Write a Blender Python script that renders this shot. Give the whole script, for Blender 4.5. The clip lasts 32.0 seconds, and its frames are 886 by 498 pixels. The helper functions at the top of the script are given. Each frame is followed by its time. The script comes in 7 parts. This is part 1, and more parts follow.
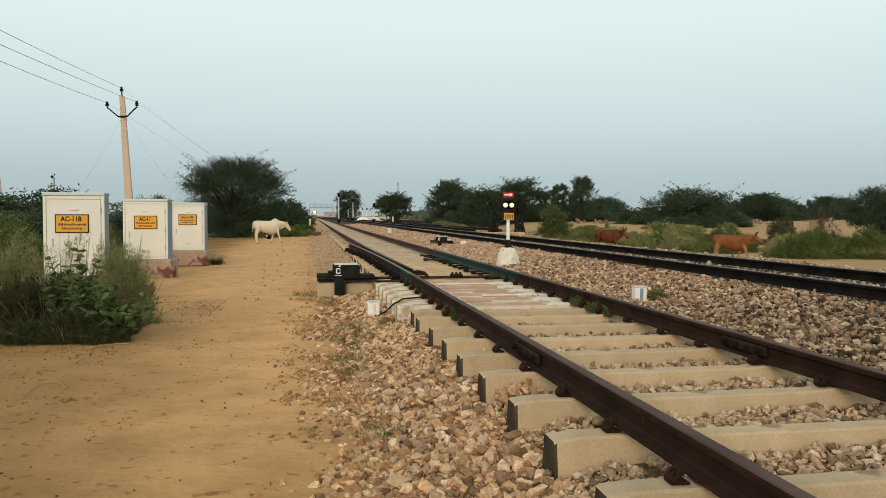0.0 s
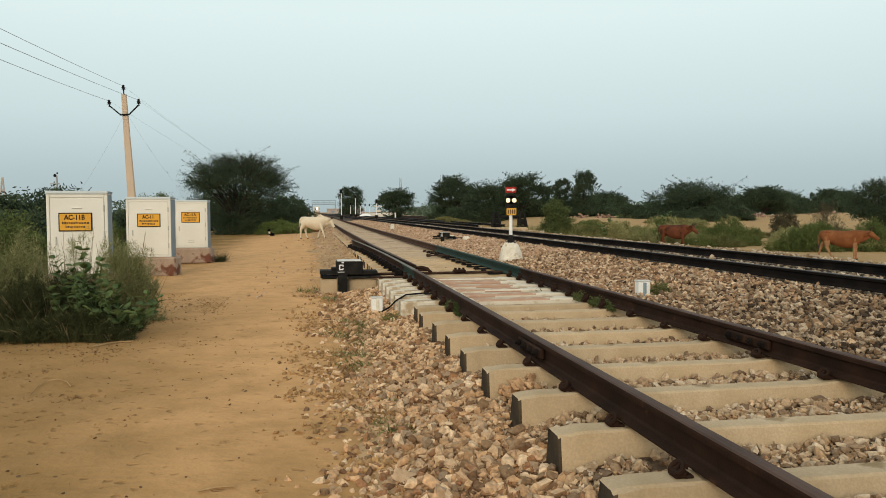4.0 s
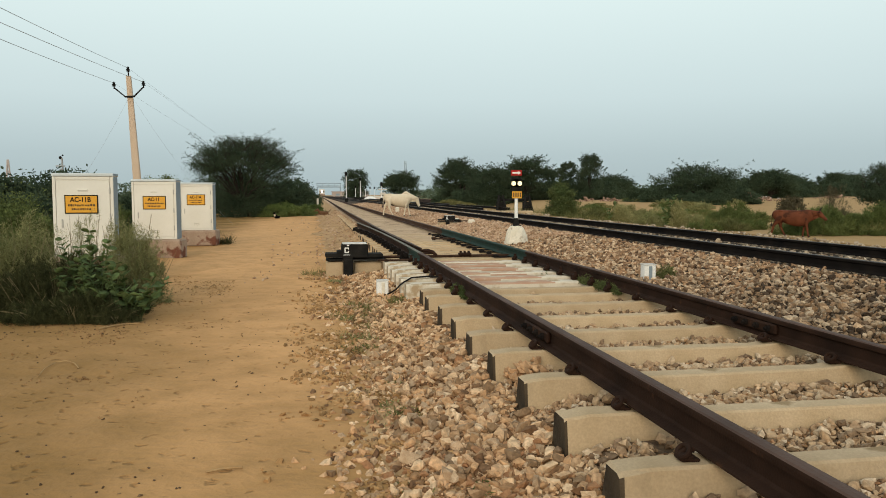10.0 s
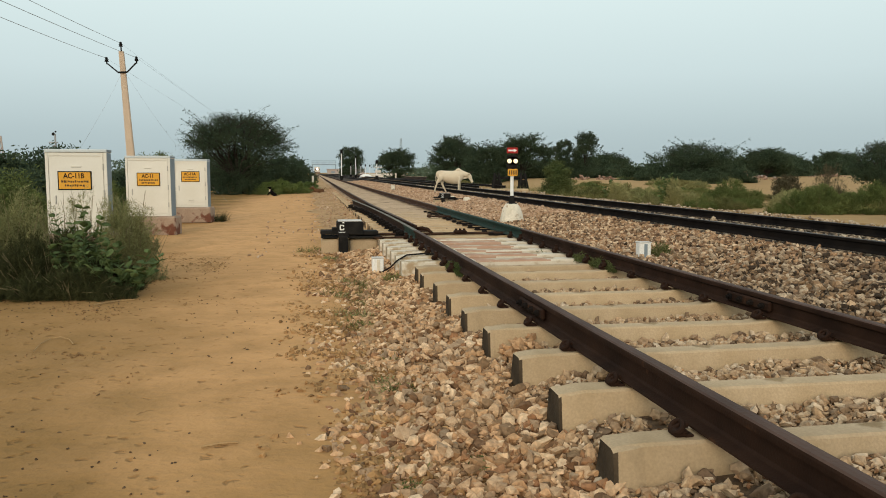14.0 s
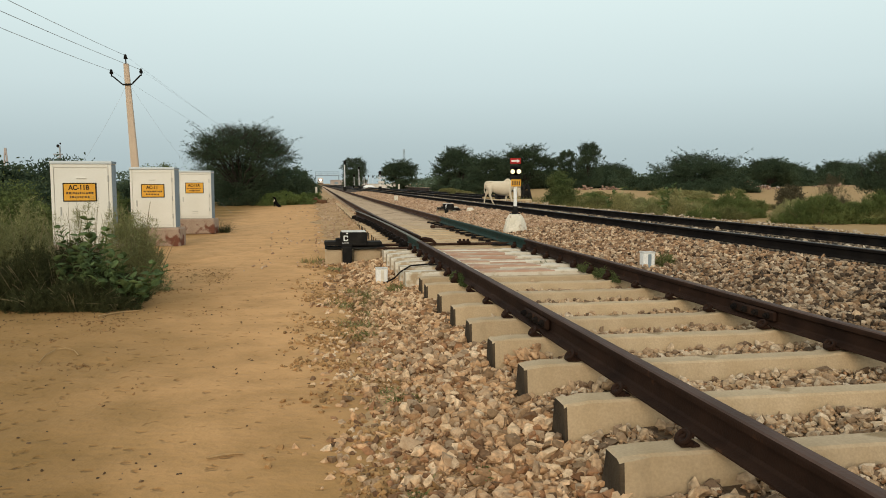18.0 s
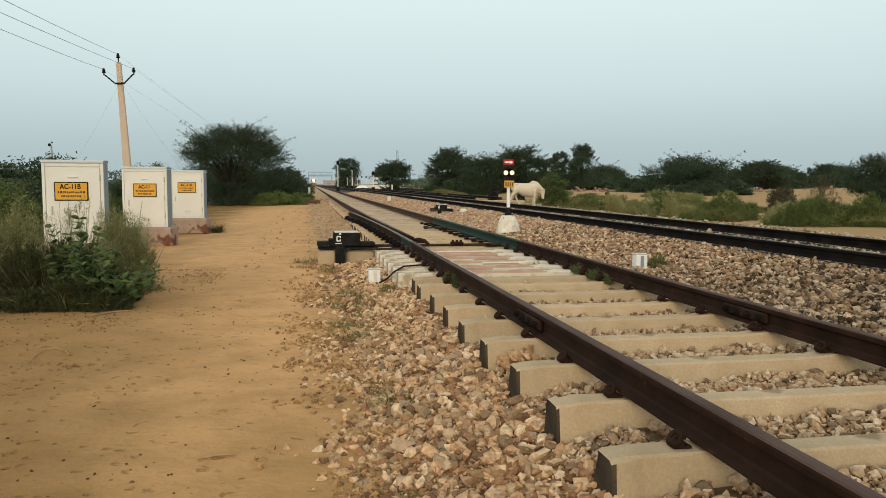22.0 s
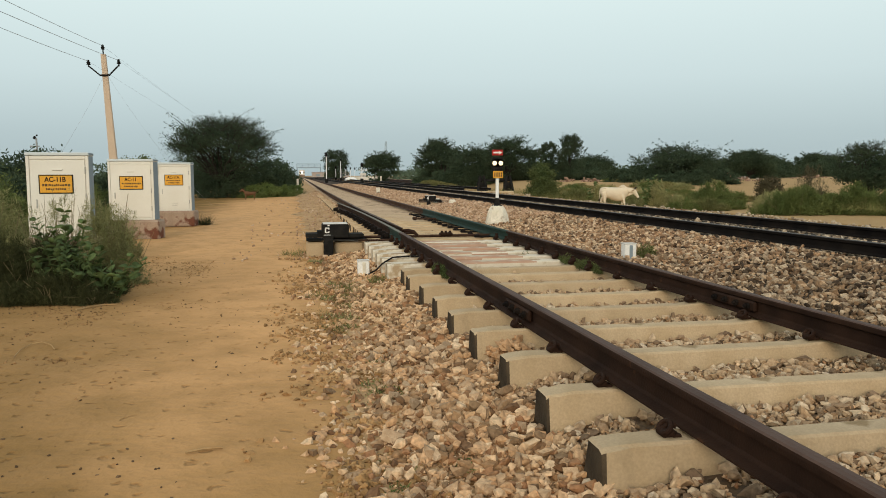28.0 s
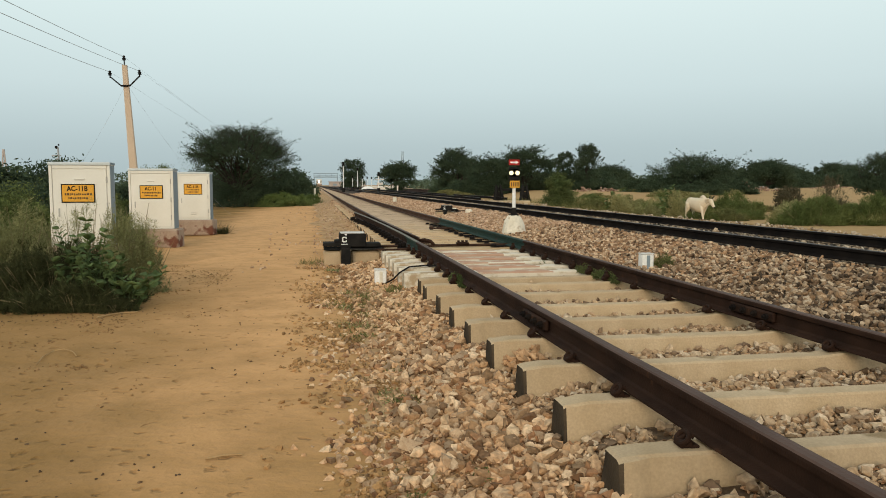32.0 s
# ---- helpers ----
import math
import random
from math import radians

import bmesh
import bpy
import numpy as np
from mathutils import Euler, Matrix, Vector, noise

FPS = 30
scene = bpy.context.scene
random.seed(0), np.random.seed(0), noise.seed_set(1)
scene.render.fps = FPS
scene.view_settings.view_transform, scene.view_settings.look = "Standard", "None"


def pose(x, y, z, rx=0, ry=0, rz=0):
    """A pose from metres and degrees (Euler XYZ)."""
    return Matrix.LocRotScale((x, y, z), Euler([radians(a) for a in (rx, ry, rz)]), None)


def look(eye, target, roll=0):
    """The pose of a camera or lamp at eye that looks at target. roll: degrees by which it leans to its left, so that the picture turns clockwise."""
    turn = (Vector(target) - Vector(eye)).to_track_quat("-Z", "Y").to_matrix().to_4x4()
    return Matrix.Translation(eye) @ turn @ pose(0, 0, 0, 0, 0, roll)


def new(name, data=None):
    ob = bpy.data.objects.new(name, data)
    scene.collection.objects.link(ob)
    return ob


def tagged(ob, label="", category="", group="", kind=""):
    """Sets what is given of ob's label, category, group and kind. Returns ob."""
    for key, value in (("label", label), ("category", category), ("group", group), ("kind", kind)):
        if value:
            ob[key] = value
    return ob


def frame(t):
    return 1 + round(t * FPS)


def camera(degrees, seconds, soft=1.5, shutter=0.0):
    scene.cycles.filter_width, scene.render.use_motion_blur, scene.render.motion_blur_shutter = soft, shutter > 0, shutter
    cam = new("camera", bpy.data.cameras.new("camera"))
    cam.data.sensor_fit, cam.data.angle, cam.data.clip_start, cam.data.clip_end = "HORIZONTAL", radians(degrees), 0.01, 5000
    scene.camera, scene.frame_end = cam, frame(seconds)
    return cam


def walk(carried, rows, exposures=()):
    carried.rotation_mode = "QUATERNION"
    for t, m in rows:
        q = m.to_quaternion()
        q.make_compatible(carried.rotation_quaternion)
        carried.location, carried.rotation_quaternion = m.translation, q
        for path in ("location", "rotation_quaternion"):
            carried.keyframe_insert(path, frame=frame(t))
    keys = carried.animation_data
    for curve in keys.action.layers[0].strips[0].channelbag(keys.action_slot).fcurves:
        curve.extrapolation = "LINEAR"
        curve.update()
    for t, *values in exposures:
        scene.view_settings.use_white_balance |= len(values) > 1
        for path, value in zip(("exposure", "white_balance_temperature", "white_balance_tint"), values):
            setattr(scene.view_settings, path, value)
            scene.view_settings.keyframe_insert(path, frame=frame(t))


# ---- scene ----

# ---- camera path: a hand-held camera that stays in one place ----
PATH = [
    (0, 0.0167, -0.0155, 0.9094, -9.903, -2.460, -0.216),
    (0.5, 0.0169, -0.0134, 0.9068, -9.902, -2.492, -0.133),
    (1, 0.0182, -0.0179, 0.9062, -9.828, -2.664, 0.036),
    (1.5, 0.0167, -0.0140, 0.9060, -9.834, -2.642, -0.017),
    (2, 0.0168, -0.0177, 0.9087, -9.697, -2.588, 0.132),
    (2.5, 0.0151, -0.0132, 0.9078, -9.692, -2.681, 0.228),
    (4.5, 0.0151, -0.0231, 0.9105, -9.722, -2.884, 0.205),
    (5, 0.0173, -0.0198, 0.9067, -9.588, -3.331, 0.390),
    (5.5, 0.0172, -0.0193, 0.9063, -9.427, -3.782, 0.381),
    (6, 0.0180, -0.0136, 0.9030, -9.155, -4.179, 0.316),
    (6.5, 0.0130, -0.0167, 0.9044, -9.275, -3.875, 0.069),
    (7, 0.0127, -0.0174, 0.9060, -9.597, -3.818, -0.032),
    (7.5, 0.0094, -0.0191, 0.9083, -9.532, -3.807, -0.099),
    (8, 0.0116, -0.0122, 0.9057, -9.410, -4.005, -0.060),
    (8.5, 0.0082, -0.0096, 0.9055, -9.448, -3.928, -0.355),
    (9, 0.0101, -0.0046, 0.9032, -9.350, -4.127, -0.152),
    (9.5, 0.0089, -0.0093, 0.9064, -9.403, -4.182, 0.059),
    (10, 0.0068, -0.0118, 0.9100, -9.346, -4.048, 0.093),
    (10.5, 0.0094, -0.0089, 0.9054, -9.429, -4.229, -0.286),
    (11, 0.0067, -0.0124, 0.9043, -9.425, -4.172, -0.256),
    (11.5, 0.0075, -0.0121, 0.9028, -9.954, -4.415, -0.246),
    (12, 0.0113, 0.0030, 0.8995, -9.880, -4.585, -0.588),
    (12.5, 0.0114, 0.0035, 0.8976, -9.721, -5.174, -0.196),
    (13, 0.0094, 0.0000, 0.8968, -9.794, -5.017, -0.041),
    (13.5, 0.0117, 0.0009, 0.8924, -10.063, -5.752, 0.173),
    (14, 0.0095, -0.0006, 0.8996, -9.672, -5.685, -0.065),
    (14.5, 0.0081, 0.0126, 0.8953, -9.534, -5.653, -0.159),
    (16.5, 0.0046, -0.0038, 0.9013, -9.801, -5.313, -0.074),
    (17, 0.0039, -0.0046, 0.9000, -9.697, -5.037, 0.052),
    (17.5, 0.0016, -0.0091, 0.8986, -9.626, -5.097, 0.195),
    (18, -0.0003, -0.0072, 0.8994, -9.447, -4.894, 0.084),
    (18.5, -0.0002, -0.0038, 0.8971, -9.674, -4.752, 0.006),
    (19, -0.0001, 0.0002, 0.8975, -9.395, -4.693, 0.084),
    (19.5, -0.0051, 0.0009, 0.8972, -9.098, -4.483, 0.083),
    (20, -0.0020, -0.0076, 0.8993, -9.408, -4.610, 0.076),
    (20.5, 0.0016, -0.0054, 0.8984, -9.469, -4.506, 0.194),
    (21, -0.0036, -0.0036, 0.8953, -9.580, -4.483, 0.023),
    (21.5, 0.0010, 0.0094, 0.8945, -9.910, -4.782, -0.074),
    (22, 0.0001, -0.0031, 0.8985, -9.952, -4.827, -0.190),
    (22.5, -0.0014, 0.0066, 0.8956, -9.863, -4.960, -0.066),
    (23, 0.0000, 0.0000, 0.8970, -9.773, -4.948, 0.000),
    (23.5, -0.0024, 0.0045, 0.8947, -9.920, -4.943, -0.114),
    (24, 0.0014, 0.0114, 0.8938, -9.504, -4.991, 0.001),
    (24.5, 0.0019, 0.0042, 0.8966, -9.495, -4.890, 0.185),
    (26.5, -0.0049, 0.0015, 0.8959, -9.806, -4.807, 0.048),
    (27, 0.0015, 0.0094, 0.8948, -10.043, -4.796, 0.108),
    (27.5, 0.0044, 0.0161, 0.8940, -10.731, -4.928, 0.129),
    (28, 0.0100, 0.0211, 0.8913, -10.774, -5.485, 0.138),
    (28.5, 0.0056, 0.0086, 0.8960, -10.716, -5.477, 0.867),
    (29, 0.0017, 0.0148, 0.8905, -10.347, -5.321, 0.050),
    (29.5, -0.0007, 0.0105, 0.8937, -10.027, -5.210, -0.190),
    (30, -0.0005, 0.0089, 0.8897, -9.820, -5.344, -0.168),
    (30.5, 0.0001, 0.0090, 0.8915, -9.832, -5.039, -0.018),
    (31, -0.0024, 0.0046, 0.8957, -9.789, -4.775, 0.080),
    (31.5, -0.0018, 0.0010, 0.8946, -9.644, -4.815, -0.121),
    (32, -0.0030, -0.0044, 0.8949, -9.555, -4.780, 0.065),
]
cam = camera(60.0, 32.0, soft=0.95)
walk(cam, [(t, pose(x, y, z, 90 + p, r, w)) for t, x, y, z, w, p, r in PATH])

# ---- light: hazy evening sky, soft low sun behind the camera ----
SUN_FROM = Vector((-0.38, -1.0, 0.34)).normalized()
world = bpy.data.worlds.new("hazy_sky")
scene.world = world
world.use_nodes = True
wn, wl = world.node_tree.nodes, world.node_tree.links
wn.clear()
sky = wn.new("ShaderNodeTexSky")
sky.sky_type, sky.sun_disc = "NISHITA", False
sky.sun_elevation, sky.sun_rotation = math.asin(SUN_FROM.z), math.atan2(SUN_FROM.x, SUN_FROM.y)
sky.dust_density, sky.air_density = 4.0, 1.0
coord = wn.new("ShaderNodeTexCoord")
split = wn.new("ShaderNodeSeparateXYZ")
haze = wn.new("ShaderNodeValToRGB")
wl.new(coord.outputs["Generated"], split.inputs[0])
wl.new(split.outputs["Z"], haze.inputs[0])
stops = haze.color_ramp.elements
for place, tone in ((0.0, (0.43, 0.530, 0.55)), (0.05, (0.49, 0.60, 0.62)), (0.12, (0.63, 0.755, 0.765)),
                    (0.24, (0.775, 0.915, 0.90)), (0.40, (0.83, 0.95, 0.93)), (1.0, (0.68, 0.73, 0.73))):
    e = stops[0] if place == 0 else (stops[-1] if place == 1 else stops.new(place))
    e.color = (*tone, 1)
dim = wn.new("ShaderNodeVectorMath")
dim.operation = "SCALE"
dim.inputs["Scale"].default_value = 0.10
mixed = wn.new("ShaderNodeMix")
mixed.data_type = "RGBA"
mixed.inputs["Factor"].default_value = 0.06
back = wn.new("ShaderNodeBackground")
out = wn.new("ShaderNodeOutputWorld")
wl.new(sky.outputs[0], dim.inputs[0])
wl.new(haze.outputs[0], mixed.inputs["A"])
wl.new(dim.outputs[0], mixed.inputs["B"])
wl.new(mixed.outputs["Result"], back.inputs["Color"])
back.inputs["Strength"].default_value = 1.0
wl.new(back.outputs[0], out.inputs[0])
sun = new("sun", bpy.data.lights.new("sun", "SUN"))
sun.data.energy, sun.data.angle, sun.data.color = 1.75, radians(24), (1.0, 0.84, 0.62)
sun.matrix_world = look(SUN_FROM * 50, (0, 0, 0))


# ---- materials ----
def mat(name, a, b, scale=4.0, rough=0.85, metal=0.0, bump=0.25, fine=70.0, spots=None, spot_scale=9.0, spot_at=0.62,
        vary=0.0, island=0.0, translucent=0.0, coords="Object", detail=6.0, grit=0.13, relief=0.02, shine=0.10):
    """A surface that wanders between the colours a and b, with fine grain, relief and stains."""
    m = bpy.data.materials.new(name)
    m.use_nodes = True
    n, l = m.node_tree.nodes, m.node_tree.links
    bsdf = n["Principled BSDF"]
    tc = n.new("ShaderNodeTexCoord")
    vec = tc.outputs[coords] if coords != "World" else n.new("ShaderNodeNewGeometry").outputs["Position"]

    def noisy(s, d):
        t = n.new("ShaderNodeTexNoise")
        t.inputs["Scale"].default_value, t.inputs["Detail"].default_value = s, d
        l.new(vec, t.inputs["Vector"])
        return t.outputs["Fac"]

    def blend(fac, x, y, mode="MIX"):
        k = n.new("ShaderNodeMix")
        k.data_type, k.blend_type = "RGBA", mode
        for sock, v in (("Factor", fac), ("A", x), ("B", y)):
            if isinstance(v, (tuple, list)):
                k.inputs[sock].default_value = (*v, 1)
            elif isinstance(v, (int, float)):
                k.inputs[sock].default_value = v
            else:
                l.new(v, k.inputs[sock])
        return k.outputs["Result"]

    def span(v, lo, hi, to_lo=0.0, to_hi=1.0):
        k = n.new("ShaderNodeMapRange")
        for sock, q in (("From Min", lo), ("From Max", hi), ("To Min", to_lo), ("To Max", to_hi)):
            k.inputs[sock].default_value = q
        l.new(v, k.inputs["Value"])
        return k.outputs["Result"]

    grain = noisy(fine, 4.0)
    col = blend(span(noisy(scale, detail), 0.32, 0.68), a, b)
    if spots:
        col = blend(span(noisy(spot_scale, 8.0), spot_at, spot_at + 0.07), col, spots)
    shade = span(grain, 0.25, 0.75, 1 - grit, 1 + grit)
    grey = n.new("ShaderNodeCombineColor")
    for i in range(3):
        l.new(shade, grey.inputs[i])
    col = blend(1.0, col, grey.outputs[0], "MULTIPLY")
    for amount, source in ((vary, "obj"), (island, "isl")):
        if amount:
            r = n.new("ShaderNodeObjectInfo").outputs["Random"] if source == "obj" else n.new("ShaderNodeNewGeometry").outputs["Random Per Island"]
            v = span(r, 0, 1, 1 - amount, 1 + amount)
            g2 = n.new("ShaderNodeCombineColor")
            for i in range(3):
                l.new(v, g2.inputs[i])
            col = blend(1.0, col, g2.outputs[0], "MULTIPLY")
    l.new(col, bsdf.inputs["Base Color"])
    l.new(span(grain, 0.2, 0.8, max(0.05, rough - 0.1), min(1, rough + 0.1)), bsdf.inputs["Roughness"])
    bsdf.inputs["Metallic"].default_value = metal
    bsdf.inputs["Specular IOR Level"].default_value = shine
    if bump:
        bp = n.new("ShaderNodeBump")
        bp.inputs["Strength"].default_value, bp.inputs["Distance"].default_value = bump, relief
        l.new(grain, bp.inputs["Height"])
        l.new(bp.outputs[0], bsdf.inputs["Normal"])
    if translucent:
        tr, sh = n.new("ShaderNodeBsdfTranslucent"), n.new("ShaderNodeMixShader")
        l.new(col, tr.inputs["Color"])
        sh.inputs[0].default_value = translucent
        l.new(bsdf.outputs[0], sh.inputs[1])
        l.new(tr.outputs[0], sh.inputs[2])
        l.new(sh.outputs[0], n["Material Output"].inputs["Surface"])
    return m


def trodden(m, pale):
    """Lays a paler winding path over the sand, worn by feet along the track; its near end stays dark, lens falloff put
    into the colour.
    """
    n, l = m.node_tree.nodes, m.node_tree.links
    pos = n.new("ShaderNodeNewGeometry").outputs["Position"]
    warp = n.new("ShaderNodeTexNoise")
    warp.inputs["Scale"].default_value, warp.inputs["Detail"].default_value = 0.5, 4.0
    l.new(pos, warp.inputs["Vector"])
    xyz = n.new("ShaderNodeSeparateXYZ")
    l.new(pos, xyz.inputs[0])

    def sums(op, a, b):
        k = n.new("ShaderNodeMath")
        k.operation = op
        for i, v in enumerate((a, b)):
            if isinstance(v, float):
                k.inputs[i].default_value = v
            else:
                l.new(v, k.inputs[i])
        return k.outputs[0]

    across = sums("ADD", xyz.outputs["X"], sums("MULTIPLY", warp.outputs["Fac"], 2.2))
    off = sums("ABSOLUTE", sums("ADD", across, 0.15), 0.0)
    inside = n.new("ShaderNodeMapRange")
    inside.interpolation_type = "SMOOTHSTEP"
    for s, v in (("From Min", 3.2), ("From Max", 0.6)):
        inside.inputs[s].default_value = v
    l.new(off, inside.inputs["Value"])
    # lens falloff put into the colour: the sand stays darker near the camera
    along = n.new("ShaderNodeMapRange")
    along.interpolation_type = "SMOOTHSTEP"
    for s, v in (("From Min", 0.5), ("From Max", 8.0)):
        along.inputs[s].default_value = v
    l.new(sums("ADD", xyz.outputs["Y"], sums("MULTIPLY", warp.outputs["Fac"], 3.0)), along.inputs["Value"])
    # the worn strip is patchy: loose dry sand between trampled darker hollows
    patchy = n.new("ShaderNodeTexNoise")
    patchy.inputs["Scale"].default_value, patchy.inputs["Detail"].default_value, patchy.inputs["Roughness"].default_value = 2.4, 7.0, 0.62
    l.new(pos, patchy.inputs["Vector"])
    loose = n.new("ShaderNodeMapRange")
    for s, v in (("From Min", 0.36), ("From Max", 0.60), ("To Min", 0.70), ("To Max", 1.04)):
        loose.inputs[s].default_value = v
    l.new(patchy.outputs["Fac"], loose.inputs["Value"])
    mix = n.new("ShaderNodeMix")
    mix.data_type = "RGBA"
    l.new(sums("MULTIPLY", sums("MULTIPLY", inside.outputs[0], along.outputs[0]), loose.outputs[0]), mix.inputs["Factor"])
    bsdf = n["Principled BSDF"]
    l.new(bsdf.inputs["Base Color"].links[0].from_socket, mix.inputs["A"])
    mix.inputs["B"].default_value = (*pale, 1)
    # darker brown tint left of the path, fading out from y 9 to 14
    left_tint = n.new("ShaderNodeMapRange")
    left_tint.interpolation_type = "SMOOTHSTEP"
    for s, v in (("From Min", 1.0), ("From Max", -0.9), ("To Min", 0.0), ("To Max", 0.56)):
        left_tint.inputs[s].default_value = v
    l.new(across, left_tint.inputs["Value"])
    near_shrubs = n.new("ShaderNodeMapRange")
    for s, v in (("From Min", 9.0), ("From Max", 14.0), ("To Min", 1.0), ("To Max", 0.0)):
        near_shrubs.inputs[s].default_value = v
    l.new(xyz.outputs["Y"], near_shrubs.inputs["Value"])
    left_mix = n.new("ShaderNodeMix")
    left_mix.data_type = "RGBA"
    l.new(sums("MULTIPLY", left_tint.outputs[0], near_shrubs.outputs[0]), left_mix.inputs["Factor"])
    l.new(mix.outputs["Result"], left_mix.inputs["A"])
    left_mix.inputs["B"].default_value = (0.138, 0.081, 0.020, 1)
    # the bleached open plain beyond the tracks
    open_ground = n.new("ShaderNodeMapRange")
    for s, v in (("From Min", 10.5), ("From Max", 14.0), ("To Min", 0.0), ("To Max", 0.75)):
        open_ground.inputs[s].default_value = v
    l.new(xyz.outputs["X"], open_ground.inputs["Value"])
    plain = n.new("ShaderNodeMix")
    plain.data_type = "RGBA"
    l.new(open_ground.outputs[0], plain.inputs["Factor"])
    l.new(left_mix.outputs["Result"], plain.inputs["A"])
    plain.inputs["B"].default_value = (0.43, 0.285, 0.142, 1)
    # hoof and foot marks: shallow dents, tinted darker by the same mask
    cells = n.new("ShaderNodeTexVoronoi")
    cells.feature = "SMOOTH_F1"
    cells.inputs["Scale"].default_value, cells.inputs["Smoothness"].default_value = 8.0, 0.25
    wobble = n.new("ShaderNodeVectorMath")
    wobble.operation = "ADD"
    l.new(pos, wobble.inputs[0])
    jig = n.new("ShaderNodeTexNoise")
    jig.inputs["Scale"].default_value, jig.inputs["Detail"].default_value = 9.0, 3.0
    l.new(pos, jig.inputs["Vector"])
    small = n.new("ShaderNodeVectorMath")
    small.operation = "SCALE"
    small.inputs["Scale"].default_value = 0.16
    l.new(jig.outputs["Color"], small.inputs[0])
    l.new(small.outputs[0], wobble.inputs[1])
    l.new(wobble.outputs[0], cells.inputs["Vector"])
    dent = n.new("ShaderNodeMapRange")
    dent.interpolation_type = "SMOOTHSTEP"
    for s, v in (("From Min", 0.04), ("From Max", 0.27), ("To Min", 1.0), ("To Max", 0.0)):
        dent.inputs[s].default_value = v
    l.new(cells.outputs["Distance"], dent.inputs["Value"])
    zone = n.new("ShaderNodeMapRange")
    for s, v in (("From Min", 0.34), ("From Max", 0.56)):
        zone.inputs[s].default_value = v
    l.new(warp.outputs["Fac"], zone.inputs["Value"])
    mark = sums("MULTIPLY", dent.outputs[0], sums("MINIMUM", sums("ADD", zone.outputs[0], left_tint.outputs[0]), 1.0))
    darker = n.new("ShaderNodeMix")
    darker.data_type, darker.blend_type = "RGBA", "MULTIPLY"
    l.new(sums("MULTIPLY", mark, 0.75), darker.inputs["Factor"])
    l.new(plain.outputs["Result"], darker.inputs["A"])
    darker.inputs["B"].default_value = (0.68, 0.62, 0.55, 1)
    l.new(darker.outputs["Result"], bsdf.inputs["Base Color"])
    press = n.new("ShaderNodeBump")
    press.invert = True
    press.inputs["Strength"].default_value, press.inputs["Distance"].default_value = 0.65, 0.024
    l.new(mark, press.inputs["Height"])
    lumpy = n.new("ShaderNodeBump")
    lumpy.inputs["Strength"].default_value, lumpy.inputs["Distance"].default_value = 0.42, 0.05
    l.new(patchy.outputs["Fac"], lumpy.inputs["Height"])
    l.new(bsdf.inputs["Normal"].links[0].from_socket, lumpy.inputs["Normal"])
    l.new(lumpy.outputs[0], press.inputs["Normal"])
    l.new(press.outputs[0], bsdf.inputs["Normal"])
    return m


def stones_mat(name, tones, grime=0.5, tint=(1.06, 0.985, 0.93)):
    """Broken stone: each stone takes one of the tones."""
    m = bpy.data.materials.new(name)
    m.use_nodes = True
    n, l = m.node_tree.nodes, m.node_tree.links
    bsdf = n["Principled BSDF"]
    geo = n.new("ShaderNodeNewGeometry")
    ramp = n.new("ShaderNodeValToRGB")
    ramp.color_ramp.interpolation = "CONSTANT"
    el = ramp.color_ramp.elements
    for i, tone in enumerate(tones):
        e = el[0] if i == 0 else (el[1] if i == 1 else el.new(i / len(tones)))
        e.position = i / len(tones)
        e.color = (tone[0] * tint[0], tone[1] * tint[1], tone[2] * tint[2], 1)
    l.new(geo.outputs["Random Per Island"], ramp.inputs[0])
    tx = n.new("ShaderNodeTexNoise")
    tx.inputs["Scale"].default_value, tx.inputs["Detail"].default_value = 45.0, 5.0
    l.new(geo.outputs["Position"], tx.inputs["Vector"])
    big = n.new("ShaderNodeTexNoise")
    big.inputs["Scale"].default_value, big.inputs["Detail"].default_value = 1.3, 3.0
    l.new(geo.outputs["Position"], big.inputs["Vector"])
    mr = n.new("ShaderNodeMapRange")
    for s, v in (("From Min", 0.3), ("From Max", 0.7), ("To Min", 0.62), ("To Max", 1.24)):
        mr.inputs[s].default_value = v
    l.new(tx.outputs["Fac"], mr.inputs["Value"])
    mul = n.new("ShaderNodeVectorMath")
    mul.operation = "SCALE"
    l.new(ramp.outputs[0], mul.inputs[0])
    l.new(mr.outputs[0], mul.inputs["Scale"])
    dust = n.new("ShaderNodeMix")
    dust.data_type = "RGBA"
    mr2 = n.new("ShaderNodeMapRange")
    for s, v in (("From Min", 0.4), ("From Max", 0.65), ("To Min", 0.0), ("To Max", grime)):
        mr2.inputs[s].default_value = v
    l.new(big.outputs["Fac"], mr2.inputs["Value"])
    l.new(mr2.outputs[0], dust.inputs["Factor"])
    l.new(mul.outputs[0], dust.inputs["A"])
    dust.inputs["B"].default_value = (0.40, 0.27, 0.15, 1)
    l.new(dust.outputs["Result"], bsdf.inputs["Base Color"])
    bsdf.inputs["Roughness"].default_value = 0.9
    bsdf.inputs["Specular IOR Level"].default_value = 0.08
    bp = n.new("ShaderNodeBump")
    bp.inputs["Strength"].default_value, bp.inputs["Distance"].default_value = 0.4, 0.01
    l.new(tx.outputs["Fac"], bp.inputs["Height"])
    l.new(bp.outputs[0], bsdf.inputs["Normal"])
    return m


def glow(name, colour, strength):
    m = bpy.data.materials.new(name)
    m.use_nodes = True
    b = m.node_tree.nodes["Principled BSDF"]
    b.inputs["Base Color"].default_value = (*colour, 1)
    b.inputs["Emission Color"].default_value = (*colour, 1)
    b.inputs["Emission Strength"].default_value = strength
    return m


